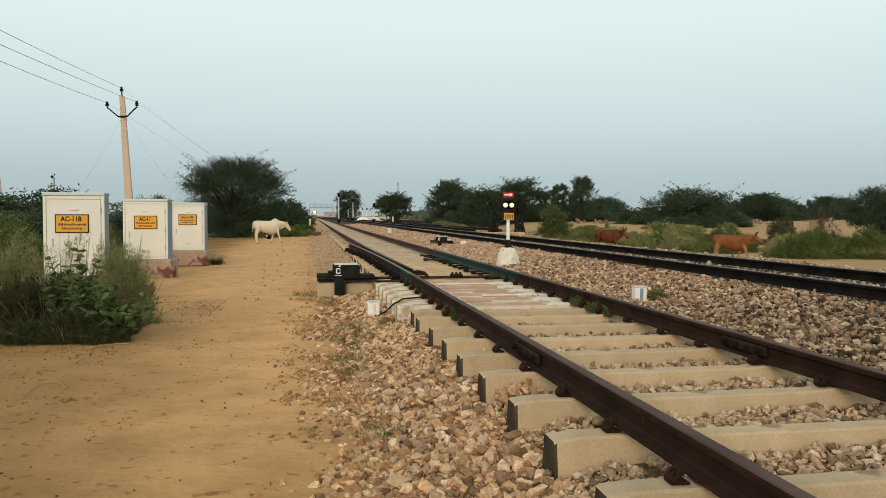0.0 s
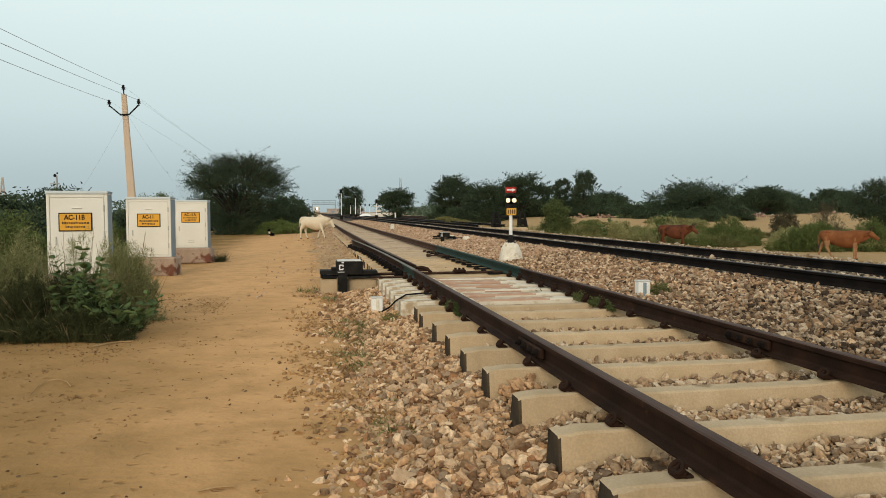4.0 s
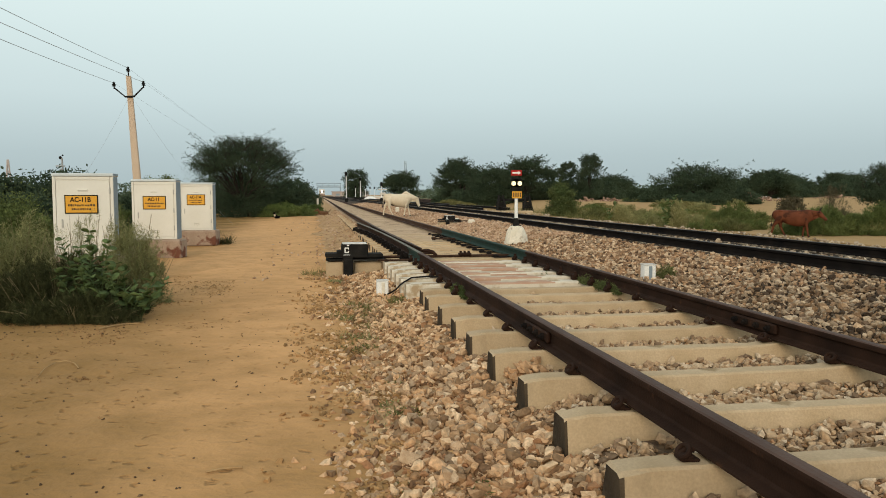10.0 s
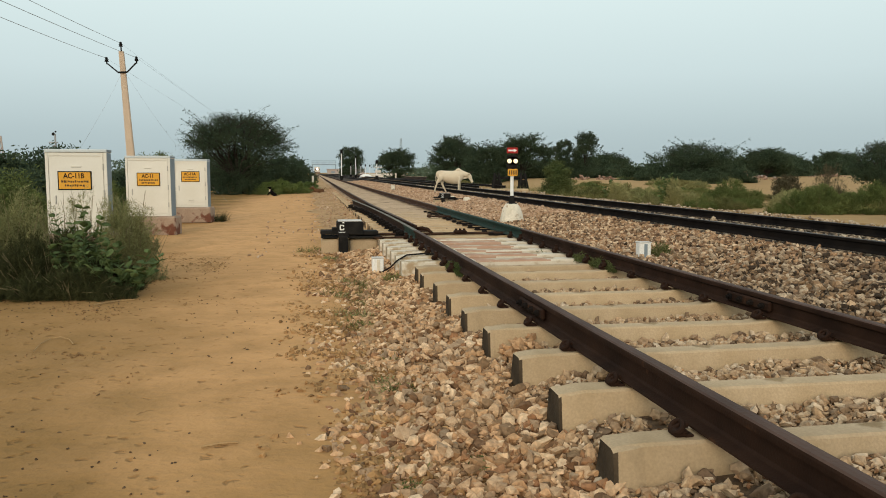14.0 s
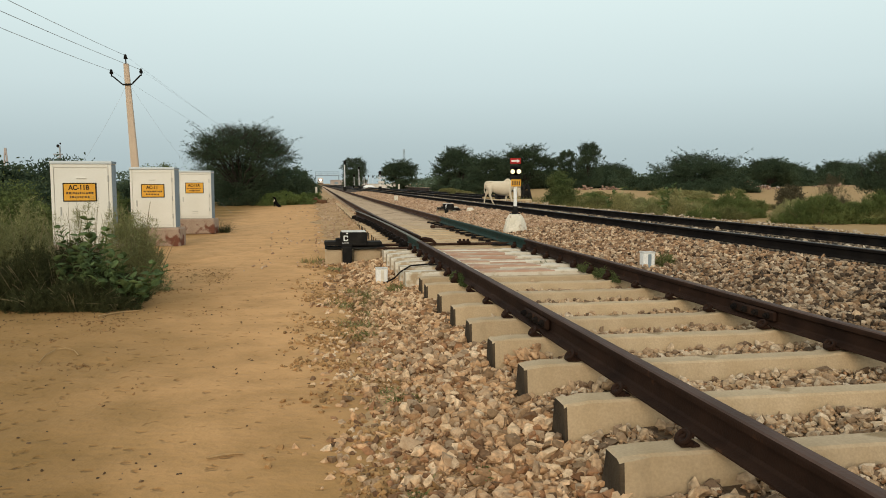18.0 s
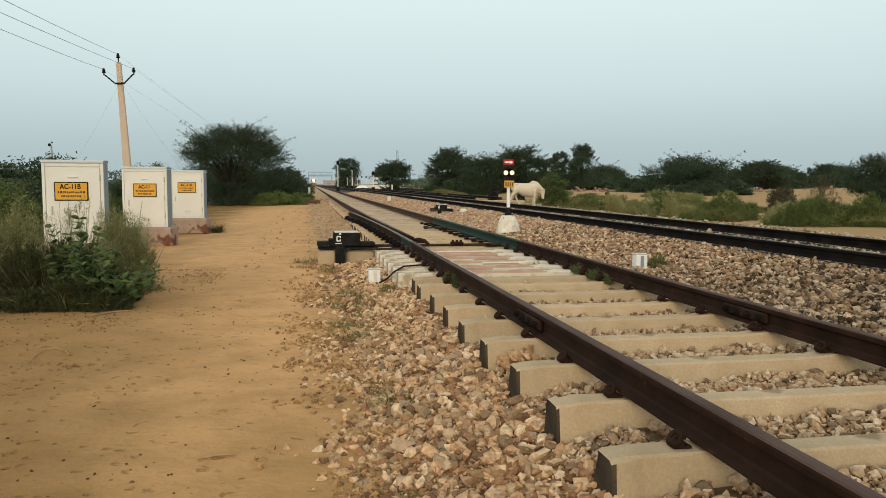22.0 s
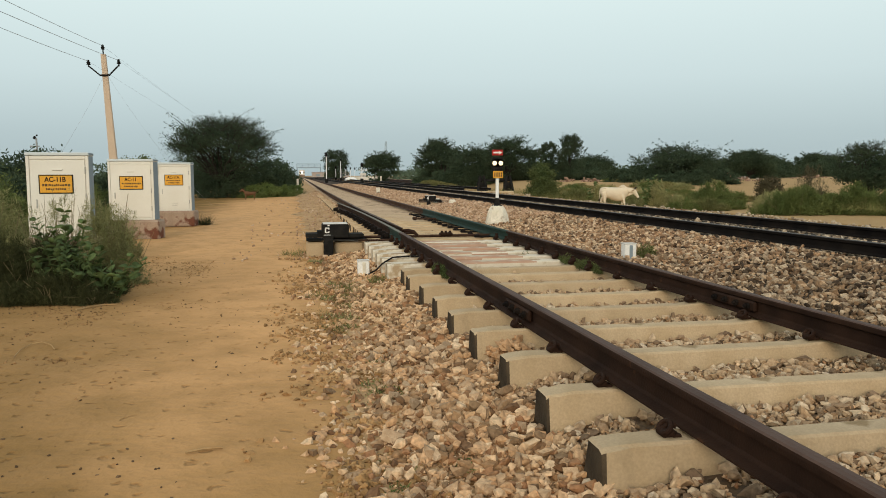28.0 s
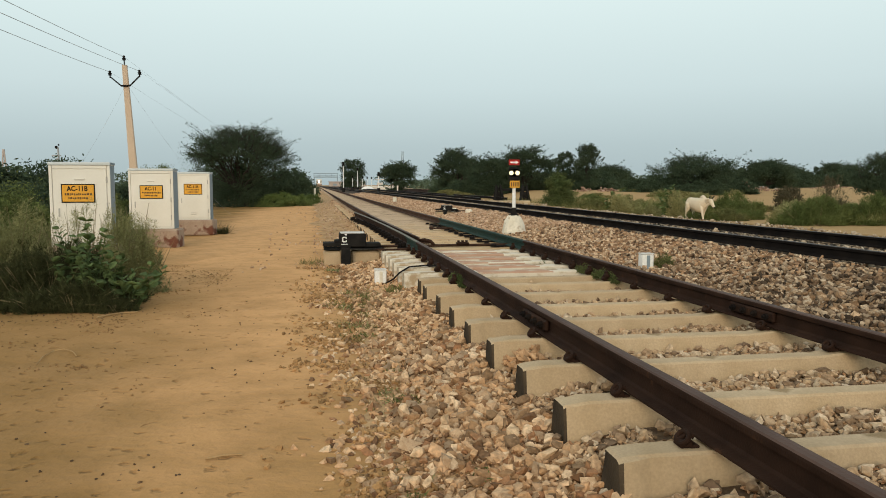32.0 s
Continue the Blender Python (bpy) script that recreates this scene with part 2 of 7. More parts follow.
# base sand is darkened to carry the lens falloff of the near ground
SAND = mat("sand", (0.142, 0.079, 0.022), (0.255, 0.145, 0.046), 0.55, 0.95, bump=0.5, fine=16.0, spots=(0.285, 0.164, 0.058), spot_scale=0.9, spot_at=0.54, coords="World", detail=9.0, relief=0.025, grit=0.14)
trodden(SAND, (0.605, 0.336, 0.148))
# BED and BED_DARK are coloured dark to stand for shade between the stones
BED = mat("dusty_shaded_fines", (0.115, 0.076, 0.046), (0.19, 0.130, 0.080), 2.5, 0.95, bump=0.8, fine=28.0, spots=(0.10, 0.07, 0.05), spot_scale=14, spot_at=0.56, coords="World")
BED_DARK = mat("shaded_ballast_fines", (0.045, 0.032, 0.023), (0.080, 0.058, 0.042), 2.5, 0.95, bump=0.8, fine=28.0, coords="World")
BED_SAND = mat("sandy_ballast_shoulder", (0.35, 0.215, 0.105), (0.48, 0.308, 0.160), 1.6, 0.95, bump=0.7, fine=16.0, spots=(0.20, 0.122, 0.058), spot_scale=5, spot_at=0.58, coords="World")
BED_FILL = mat("sand_filled_track_bed", (0.43, 0.298, 0.190), (0.52, 0.372, 0.245), 0.8, 0.95, bump=0.6, fine=20.0, spots=(0.25, 0.17, 0.10), spot_scale=2.5, spot_at=0.57, coords="World")
STONE = stones_mat("pink_tan_ballast", ((0.44, 0.30, 0.185), (0.58, 0.44, 0.305), (0.30, 0.195, 0.115), (0.68, 0.56, 0.42), (0.15, 0.092, 0.057), (0.50, 0.34, 0.21), (0.36, 0.265, 0.18), (0.56, 0.40, 0.265), (0.21, 0.15, 0.10), (0.48, 0.365, 0.255), (0.29, 0.17, 0.10), (0.62, 0.49, 0.35)), 0.20, (1.04, 0.912, 0.79))
STONE_CRIB = stones_mat("pale_grey_tan_ballast", ((0.43, 0.335, 0.235), (0.50, 0.41, 0.305), (0.31, 0.225, 0.152), (0.55, 0.47, 0.37), (0.16, 0.115, 0.082), (0.42, 0.32, 0.222), (0.46, 0.35, 0.238), (0.23, 0.168, 0.118), (0.42, 0.305, 0.20)), 0.14, (1.06, 0.975, 0.885))
STONE_GREY = stones_mat("grey_brown_ballast", ((0.25, 0.17, 0.112), (0.38, 0.29, 0.205), (0.17, 0.112, 0.076), (0.29, 0.195, 0.125), (0.085, 0.060, 0.044), (0.50, 0.41, 0.31), (0.21, 0.145, 0.10), (0.28, 0.23, 0.178), (0.33, 0.225, 0.145), (0.44, 0.355, 0.265)), 0.04, (1.22, 1.10, 0.98))
STONE_DARK = stones_mat("mixed_brown_grey_ballast", ((0.22, 0.155, 0.103), (0.37, 0.29, 0.212), (0.115, 0.077, 0.053), (0.235, 0.158, 0.10), (0.042, 0.031, 0.024), (0.47, 0.385, 0.295), (0.145, 0.10, 0.07), (0.25, 0.195, 0.145), (0.06, 0.045, 0.035), (0.28, 0.19, 0.125), (0.40, 0.315, 0.235)), 0.04, (0.99, 0.935, 0.86))
STONE_PALE = stones_mat("pale_grey_main_line_ballast", ((0.38, 0.32, 0.25), (0.29, 0.235, 0.18), (0.48, 0.42, 0.34), (0.20, 0.155, 0.115), (0.42, 0.35, 0.265)), 0.08, (1.05, 0.99, 0.92))
STONE_FAR = stones_mat("fine_pinkish_ballast", ((0.35, 0.235, 0.155), (0.44, 0.315, 0.22), (0.24, 0.16, 0.108), (0.50, 0.38, 0.28), (0.39, 0.26, 0.17)), 0.25, (1.14, 1.08, 1.04))
STONE_ONE = mat("single_tan_stone", (0.34, 0.225, 0.135), (0.48, 0.345, 0.225), 1.2, 0.92, bump=0.4, fine=9.0, spots=(0.33, 0.22, 0.14), spot_scale=1.5, spot_at=0.6, vary=0.3)
# RAIL carries the shade of the near rails in its rust; RAIL_RUST does not
RAIL = mat("rusted_shaded_rail_steel", (0.019, 0.0100, 0.0070), (0.040, 0.0205, 0.0132), 3.0, 0.75, 0.0, 0.2, 90, spots=(0.075, 0.034, 0.018), spot_scale=6, spot_at=0.66, shine=0.06)
RAIL_RUST = mat("brown_rusted_rail", (0.050, 0.028, 0.020), (0.092, 0.052, 0.036), 3.0, 0.8, 0.0, 0.2, 90, shine=0.06)
RAIL_TOP = mat("dull_worn_rail_head", (0.058, 0.034, 0.026), (0.094, 0.057, 0.044), 2.0, 0.6, 0.0, 0.1, 60, shine=0.08)
RAIL_BLACK = mat("oiled_black_rail", (0.008, 0.007, 0.007), (0.018, 0.014, 0.012), 3.0, 0.85, 0.0, 0.2, 80, shine=0.03)
RAIL_BLACK_TOP = mat("polished_rail_head", (0.040, 0.034, 0.032), (0.065, 0.056, 0.052), 2.0, 0.5, 0.2, 0.05, 60)
RAIL_GREEN = mat("green_painted_rail", (0.013, 0.033, 0.026), (0.022, 0.047, 0.038), 4.0, 0.65, 0.0, 0.15, 70, spots=(0.045, 0.03, 0.022), spot_scale=7, spot_at=0.62)
RAIL_GREY = mat("greenish_worn_rail", (0.115, 0.105, 0.078), (0.165, 0.150, 0.115), 4.0, 0.6, 0.1, 0.15, 70, spots=(0.08, 0.055, 0.045), spot_scale=7, spot_at=0.63)
IRON = mat("dark_oily_iron", (0.028, 0.016, 0.011), (0.060, 0.033, 0.021), 10.0, 0.7, 0.1, 0.2, 90)
CONCRETE = mat("yellowed_sleeper_concrete", (0.385, 0.282, 0.168), (0.49, 0.374, 0.246), 2.8, 0.9, bump=0.3, fine=85, spots=(0.29, 0.205, 0.115), spot_scale=5.0, spot_at=0.63, vary=0.10, grit=0.12, relief=0.008)
CONCRETE_END = mat("dark_sleeper_end", (0.036, 0.027, 0.019), (0.082, 0.060, 0.039), 7.0, 0.9, bump=0.4, fine=60)
PAINT_WHITE = mat("faded_white_paint_on_concrete", (0.58, 0.51, 0.41), (0.68, 0.62, 0.52), 3.0, 0.85, bump=0.2, spots=(0.40, 0.30, 0.19), spot_scale=4, spot_at=0.51, grit=0.06)
PAINT_RED = mat("faded_red_paint_on_concrete", (0.40, 0.225, 0.15), (0.46, 0.31, 0.22), 3.0, 0.85, bump=0.2, spots=(0.50, 0.42, 0.32), spot_scale=4, spot_at=0.52, grit=0.06)
BOX_PAINT = mat("cream_white_box_paint", (0.66, 0.625, 0.55), (0.72, 0.69, 0.625), 1.6, 0.5, bump=0.02, fine=30, spots=(0.58, 0.52, 0.42), spot_scale=2.0, spot_at=0.66, grit=0.02)
BOX_SIDE = mat("flat_blue_grey", (0.20, 0.25, 0.285), (0.245, 0.295, 0.33), 2.0, 0.5, bump=0.02, grit=0.03)
BOX_SEAM = mat("dirty_door_seam", (0.42, 0.40, 0.36), (0.50, 0.48, 0.44), 3.0, 0.6, bump=0.1)
PLINTH = mat("stained_plaster_plinth", (0.33, 0.232, 0.168), (0.40, 0.298, 0.225), 3.5, 0.95, bump=0.5, fine=40, spots=(0.17, 0.07, 0.045), spot_scale=3.0, spot_at=0.56)
SIGN_ORANGE = mat("amber_sign_enamel", (0.62, 0.30, 0.035), (0.70, 0.36, 0.05), 3.0, 0.5, bump=0.03)
BLACK = mat("black_paint", (0.010, 0.010, 0.010), (0.022, 0.020, 0.018), 6.0, 0.75, bump=0.1, shine=0.04)
WHITE = mat("white_paint", (0.74, 0.73, 0.70), (0.80, 0.79, 0.77), 4.0, 0.6, bump=0.05)
WHITEWASH = mat("rough_whitewash", (0.64, 0.58, 0.47), (0.72, 0.66, 0.56), 4.0, 0.95, bump=0.6, fine=25, spots=(0.42, 0.33, 0.23), spot_scale=5, spot_at=0.60)
RED = mat("red_enamel", (0.36, 0.022, 0.020), (0.44, 0.036, 0.030), 3.0, 0.5, bump=0.03)
GREY_BOX = mat("galvanised_lid", (0.52, 0.50, 0.47), (0.66, 0.64, 0.60), 6.0, 0.55, bump=0.05)
POLE_GREY = mat("weathered_grey_pole_steel", (0.28, 0.29, 0.30), (0.36, 0.37, 0.375), 2.0, 0.7, 0.2, 0.1)
POLE_C = mat("sandy_pole_concrete", (0.50, 0.385, 0.29), (0.56, 0.44, 0.335), 1.2, 0.9, bump=0.2)
WIRE = mat("aluminium_wire", (0.30, 0.31, 0.32), (0.38, 0.39, 0.40), 2.0, 0.5, 0.6, 0.0)
BARK = mat("grey_brown_bark", (0.030, 0.026, 0.022), (0.050, 0.043, 0.036), 8.0, 0.95, bump=0.6, fine=30)
LEAF_DARK = mat("acacia_leaf", (0.043, 0.066, 0.040), (0.070, 0.094, 0.053), 0.6, 0.8, bump=0, island=0.25, translucent=0.35)
LEAF_MID = mat("shrub_leaf", (0.085, 0.115, 0.036), (0.140, 0.160, 0.056), 0.8, 0.8, bump=0, island=0.35, translucent=0.3)
# shade low in the path-side shrub is put into this dark leaf colour
LEAF_DEEP = mat("dark_and_shaded_leaf", (0.040, 0.046, 0.019), (0.073, 0.074, 0.031), 0.8, 0.85, bump=0, island=0.4, translucent=0.25)
RUSTY = mat("rust_orange_stone", (0.34, 0.19, 0.092), (0.46, 0.29, 0.165), 6.0, 0.95, bump=0.3, island=0.3)
LEAF_BRIGHT = mat("fresh_green_leaf", (0.125, 0.175, 0.050), (0.190, 0.230, 0.080), 0.8, 0.8, bump=0, island=0.35, translucent=0.3)
LEAF_OLIVE = mat("dry_olive_shrub_leaf", (0.155, 0.155, 0.058), (0.235, 0.205, 0.085), 0.8, 0.85, bump=0, island=0.4, translucent=0.3)
LEAF_FEATHER = mat("soft_feathery_green_leaf", (0.086, 0.116, 0.038), (0.138, 0.160, 0.054), 0.5, 0.9, bump=0, island=0.35, translucent=0.3)
LEAF_BROWN = mat("brownish_thorn_leaf", (0.075, 0.066, 0.040), (0.115, 0.098, 0.058), 0.8, 0.9, bump=0, island=0.35, translucent=0.2)
LEAF_FLOWER = mat("pale_yellow_flowering_leaf", (0.27, 0.26, 0.115), (0.38, 0.35, 0.17), 0.9, 0.9, bump=0, island=0.4, translucent=0.35)
LEAF_STRAW = mat("dry_brown_olive_weed_leaf", (0.19, 0.145, 0.060), (0.28, 0.21, 0.095), 0.8, 0.9, bump=0, island=0.4, translucent=0.25)
LEAF_WEED = mat("dull_green_weed_leaf", (0.072, 0.098, 0.036), (0.115, 0.132, 0.052), 0.8, 0.85, bump=0, island=0.35, translucent=0.25)
LEAF_BROAD = mat("broad_milkweed_leaf", (0.080, 0.124, 0.044), (0.155, 0.205, 0.084), 4.0, 0.85, bump=0.1, vary=0.3, translucent=0.25)
LEAF_WISP = mat("wispy_grey_green_leaf", (0.090, 0.106, 0.038), (0.165, 0.160, 0.066), 0.9, 0.9, bump=0, island=0.45, translucent=0.35)
LEAF_PALE = mat("pale_feathery_leaf", (0.195, 0.200, 0.085), (0.295, 0.280, 0.130), 0.9, 0.9, bump=0, island=0.4, translucent=0.35)
# lighter than LEAF_DARK: distance haze is put into the leaf colour
FAR_LEAF = mat("hazed_distant_leaf", (0.060, 0.090, 0.060), (0.085, 0.115, 0.078), 0.2, 0.9, bump=0, island=0.25)
TWIG = mat("dry_tan_twig", (0.30, 0.185, 0.085), (0.42, 0.28, 0.14), 6.0, 0.9, bump=0.2)
STEM = mat("pale_dry_stem", (0.15, 0.125, 0.065), (0.22, 0.18, 0.10), 6.0, 0.9, bump=0.1)
HIDE_WHITE = mat("cream_white_hide", (0.56, 0.465, 0.34), (0.66, 0.57, 0.44), 2.0, 0.85, bump=0.08, spots=(0.60, 0.51, 0.385), spot_scale=2.2, spot_at=0.56)
HIDE_MAROON = mat("dark_maroon_hide", (0.080, 0.026, 0.013), (0.135, 0.045, 0.022), 3.5, 0.8, bump=0.08, spots=(0.05, 0.018, 0.010), spot_scale=2.2, spot_at=0.54)
HIDE_BROWN = mat("reddish_brown_hide", (0.135, 0.047, 0.018), (0.205, 0.078, 0.031), 3.5, 0.8, bump=0.08, spots=(0.25, 0.115, 0.052), spot_scale=2.0, spot_at=0.60)
HIDE_PALE = mat("pale_tan_hide", (0.24, 0.12, 0.06), (0.33, 0.185, 0.10), 4.0, 0.85, bump=0.05)
HIDE_DARK = mat("dark_hide", (0.035, 0.028, 0.024), (0.06, 0.05, 0.04), 4.0, 0.8, bump=0.05)
FUR_BROWN = mat("tan_brown_fur", (0.10, 0.050, 0.027), (0.16, 0.085, 0.045), 6.0, 0.9, bump=0.1)
FEATHER = mat("black_feather", (0.004, 0.004, 0.004), (0.010, 0.009, 0.009), 9.0, 0.85, bump=0.05, shine=0.02)
HUSK = mat("dry_brown_litter", (0.07, 0.045, 0.028), (0.16, 0.10, 0.055), 5.0, 0.95, bump=0.2, island=0.4)
EDGE_SOIL = mat("ochre_brown_soil_clods", (0.25, 0.140, 0.058), (0.40, 0.245, 0.115), 3.0, 0.95, bump=0.3, island=0.35)
HUSK_SOIL = mat("brown_soil_crumbs", (0.17, 0.095, 0.042), (0.30, 0.175, 0.08), 3.0, 0.95, bump=0.2, island=0.3)
BRICK_RED = mat("red_sandstone_rubble", (0.20, 0.115, 0.082), (0.36, 0.245, 0.185), 1.0, 0.95, bump=0.3, island=0.35)
STATION = mat("pale_station_wall", (0.55, 0.50, 0.44), (0.65, 0.60, 0.53), 0.3, 0.9, bump=0.05)
# pale pink with the haze of distance put into it
HAZY_WALL = mat("hazed_pale_pink", (0.36, 0.30, 0.27), (0.44, 0.38, 0.345), 0.3, 0.9, bump=0.05)
STEEL_BLUE = mat("blue_grey_steelwork", (0.22, 0.28, 0.33), (0.30, 0.36, 0.40), 0.5, 0.7, bump=0.05)
ROOF_PAINT = mat("pale_blue_grey_lid_paint", (0.50, 0.54, 0.55), (0.57, 0.61, 0.62), 2.0, 0.5, bump=0.02, grit=0.03)
LAMP = glow("lit_signal_lens", (1.0, 0.82, 0.46), 1.5)
HEADLAMP = glow("train_headlamp", (1.0, 0.90, 0.82), 2.5)


# ---- mesh helpers ----
class Geo:
    """Collects vertices and faces of one mesh; slots are material numbers face by face."""

    def __init__(self):
        self.v, self.f, self.s = [], [], []

    def add(self, verts, faces, slot=0):
        o = len(self.v)
        self.v.extend(tuple(p) for p in verts)
        self.f.extend(tuple(i + o for i in f) for f in faces)
        self.s.extend([slot] * len(faces))
        return self

    def box(self, c, size, bevel=0.006, m=None, slot=0):
        hx, hy, hz = (q / 2 for q in size)
        b = min(bevel, 0.45 * min(size))
        pts, key = [], {}
        for sx in (-1, 1):
            for sy in (-1, 1):
                for sz in (-1, 1):
                    for ax in range(3):
                        p = [sx * (hx - b), sy * (hy - b), sz * (hz - b)]
                        p[ax] = (sx * hx, sy * hy, sz * hz)[ax]
                        key[sx, sy, sz, ax] = len(pts)
                        pts.append(Vector(p))
        faces = []
        for ax in range(3):
            u, w = (ax + 1) % 3, (ax + 2) % 3
            for s in (-1, 1):
                loop = []
                for a, d in ((-1, -1), (1, -1), (1, 1), (-1, 1)):
                    q = [0, 0, 0]
                    q[ax], q[u], q[w] = s, a, d
                    loop.append(key[q[0], q[1], q[2], ax])
                faces.append(loop if s > 0 else loop[::-1])
            for a in (-1, 1):
                for d in (-1, 1):
                    loop = []
                    for s, other in ((-1, u), (1, u), (1, w), (-1, w)):
                        q = [0, 0, 0]
                        q[ax], q[u], q[w] = s, a, d
                        loop.append(key[q[0], q[1], q[2], other])
                    faces.append(loop if a * d < 0 else loop[::-1])
        for sx in (-1, 1):
            for sy in (-1, 1):
                for sz in (-1, 1):
                    loop = [key[sx, sy, sz, k] for k in range(3)]
                    faces.append(loop if sx * sy * sz > 0 else loop[::-1])
        m = m or Matrix()
        return self.add([m @ (Vector(c) + p) for p in pts], faces, slot)

    def tube(self, path, radius, n=8, slot=0, cap=True, squash=1.0):
        path = [Vector(p) for p in path]
        radii = radius if isinstance(radius, (list, tuple)) else [radius] * len(path)
        side = None
        rings = []
        for i, p in enumerate(path):
            d = (path[min(i + 1, len(path) - 1)] - path[max(i - 1, 0)]).normalized()
            if side is None:
                side = d.orthogonal().normalized()
            side = (side - d * side.dot(d)).normalized()
            up = d.cross(side)
            rings.append([p + (side * math.cos(2 * math.pi * k / n) + up * squash * math.sin(2 * math.pi * k / n)) * radii[i] for k in range(n)])
        return self.loft(rings, slot, cap)

    def loft(self, rings, slot=0, cap=True):
        n = len(rings[0])
        faces = []
        for i in range(len(rings) - 1):
            for k in range(n):
                faces.append((i * n + k, i * n + (k + 1) % n, (i + 1) * n + (k + 1) % n, (i + 1) * n + k))
        if cap:
            faces.append(tuple(range(n))[::-1])
            faces.append(tuple(range((len(rings) - 1) * n, len(rings) * n)))
        return self.add([p for r in rings for p in r], faces, slot)

    def mesh(self, name, *mats, smooth=False):
        me = bpy.data.meshes.new(name)
        me.from_pydata(self.v, [], self.f)
        for m in mats:
            me.materials.append(m)
        if len(mats) > 1:
            me.polygons.foreach_set("material_index", self.s)
        if smooth:
            me.polygons.foreach_set("use_smooth", [True] * len(me.polygons))
        me.update()
        return me


def array_mesh(name, verts, faces, material, smooth=False):
    """A mesh from numpy arrays of vertices (n, 3) and faces (m, k)."""
    me = bpy.data.meshes.new(name)
    k = faces.shape[1]
    me.vertices.add(len(verts))
    me.vertices.foreach_set("co", np.ascontiguousarray(verts, dtype=np.float32).ravel())
    me.loops.add(faces.size)
    me.loops.foreach_set("vertex_index", np.ascontiguousarray(faces, dtype=np.int32).ravel())
    me.polygons.add(len(faces))
    me.polygons.foreach_set("loop_start", np.arange(0, faces.size, k, dtype=np.int32))
    if smooth:
        me.polygons.foreach_set("use_smooth", np.ones(len(faces), dtype=bool))
    else:
        me.shade_flat()
    me.materials.append(material)
    me.update(calc_edges=True)
    me.validate()
    return me


def part(name, geo, material, parent, label="", m=None, smooth=False):
    """One mesh object under a thing or under a part."""
    mats = material if isinstance(material, (tuple, list)) else (material,)
    data = geo.mesh(name, *mats, smooth=smooth) if isinstance(geo, Geo) else geo
    ob = new(name, data)
    ob.parent = parent
    if m is not None:
        ob.matrix_basis = m
    return tagged(ob, label)


def thing(name, m, label, category, group="", kind=""):
    ob = new(name)
    ob.empty_display_size = 0.1
    ob.matrix_basis = m
    return tagged(ob, label, category, group, kind)


def lettering(name, text, size, material, parent, m):
    cu = bpy.data.curves.new(name, "FONT")
    cu.body, cu.size, cu.extrude, cu.align_x, cu.align_y = text, size, 0.0015, "CENTER", "CENTER"
    cu.offset = 0.003
    cu.materials.append(material)
    ob = new(name, cu)
    ob.parent = parent
    ob.matrix_basis = m
    return ob


# ---- ground heights ----
def smooth_step(a, b, x):
    t = np.clip((x - a) / (b - a), 0, 1)
    return t * t * (3 - 2 * t)


def wave(x, y, seed=0.0):
    return (np.sin(x * 1.7 + seed + 1.3 * np.sin(y * 0.9)) + np.sin(y * 2.1 - seed + 1.1 * np.sin(x * 1.3)) + 0.6 * np.sin(x * 4.3 + y * 3.1 + seed)) / 2.6


def rough(x, y, seed=0):
    """Smooth lattice noise from -1 to 1, one bump a metre."""
    x, y = np.asarray(x, float), np.asarray(y, float)
    i, j = np.floor(x), np.floor(y)
    u, v = x - i, y - j
    u, v = u * u * (3 - 2 * u), v * v * (3 - 2 * v)
    h = lambda a, b: np.modf(np.abs(np.sin(a * 127.1 + b * 311.7 + seed * 74.7) * 43758.5453))[0] * 2 - 1
    return (h(i, j) * (1 - u) + h(i + 1, j) * u) * (1 - v) + (h(i, j + 1) * (1 - u) + h(i + 1, j + 1) * u) * v


def land(x, y):
    """The sandy ground, which dips below the ballast and falls off beyond the far track."""
    z = -0.45 + 0.010 * rough(x * 0.9, y * 0.9, 1) + 0.02 * rough(x * 0.25, y * 0.25, 2)
    trod = np.clip(rough(x * 0.6, y * 0.5, 5) + 0.6, 0, 1)
    z = z + trod * (0.020 * rough(x * 4.2, y * 3.4, 3) + 0.012 * rough(x * 8.5, y * 7.5, 4))
    z = z - 0.22 * smooth_step(0.25, 0.9, x) * (1 - smooth_step(9.6, 10.6, x))
    z = z + 0.34 * smooth_step(9.8, 10.9, x) - 0.66 * (smooth_step(11.0, 13.6, x) + (smooth_step(11.0, 18.0, x) - smooth_step(11.0, 13.6, x)) * smooth_step(37.0, 44.0, y))
    z = z + 1.05 * smooth_step(16, 25, x) * smooth_step(42, 62, y) * (1 - smooth_step(86, 104, y) * (1 - smooth_step(30, 40, x))) * (1 - smooth_step(95, 140, y))
    dune = smooth_step(26, 70, x) * smooth_step(25, 60, y)
    return z + dune * (0.45 + 0.3 * wave(x * 0.06, y * 0.06, 4.0)) * smooth_step(30, 90, np.hypot(x, y))


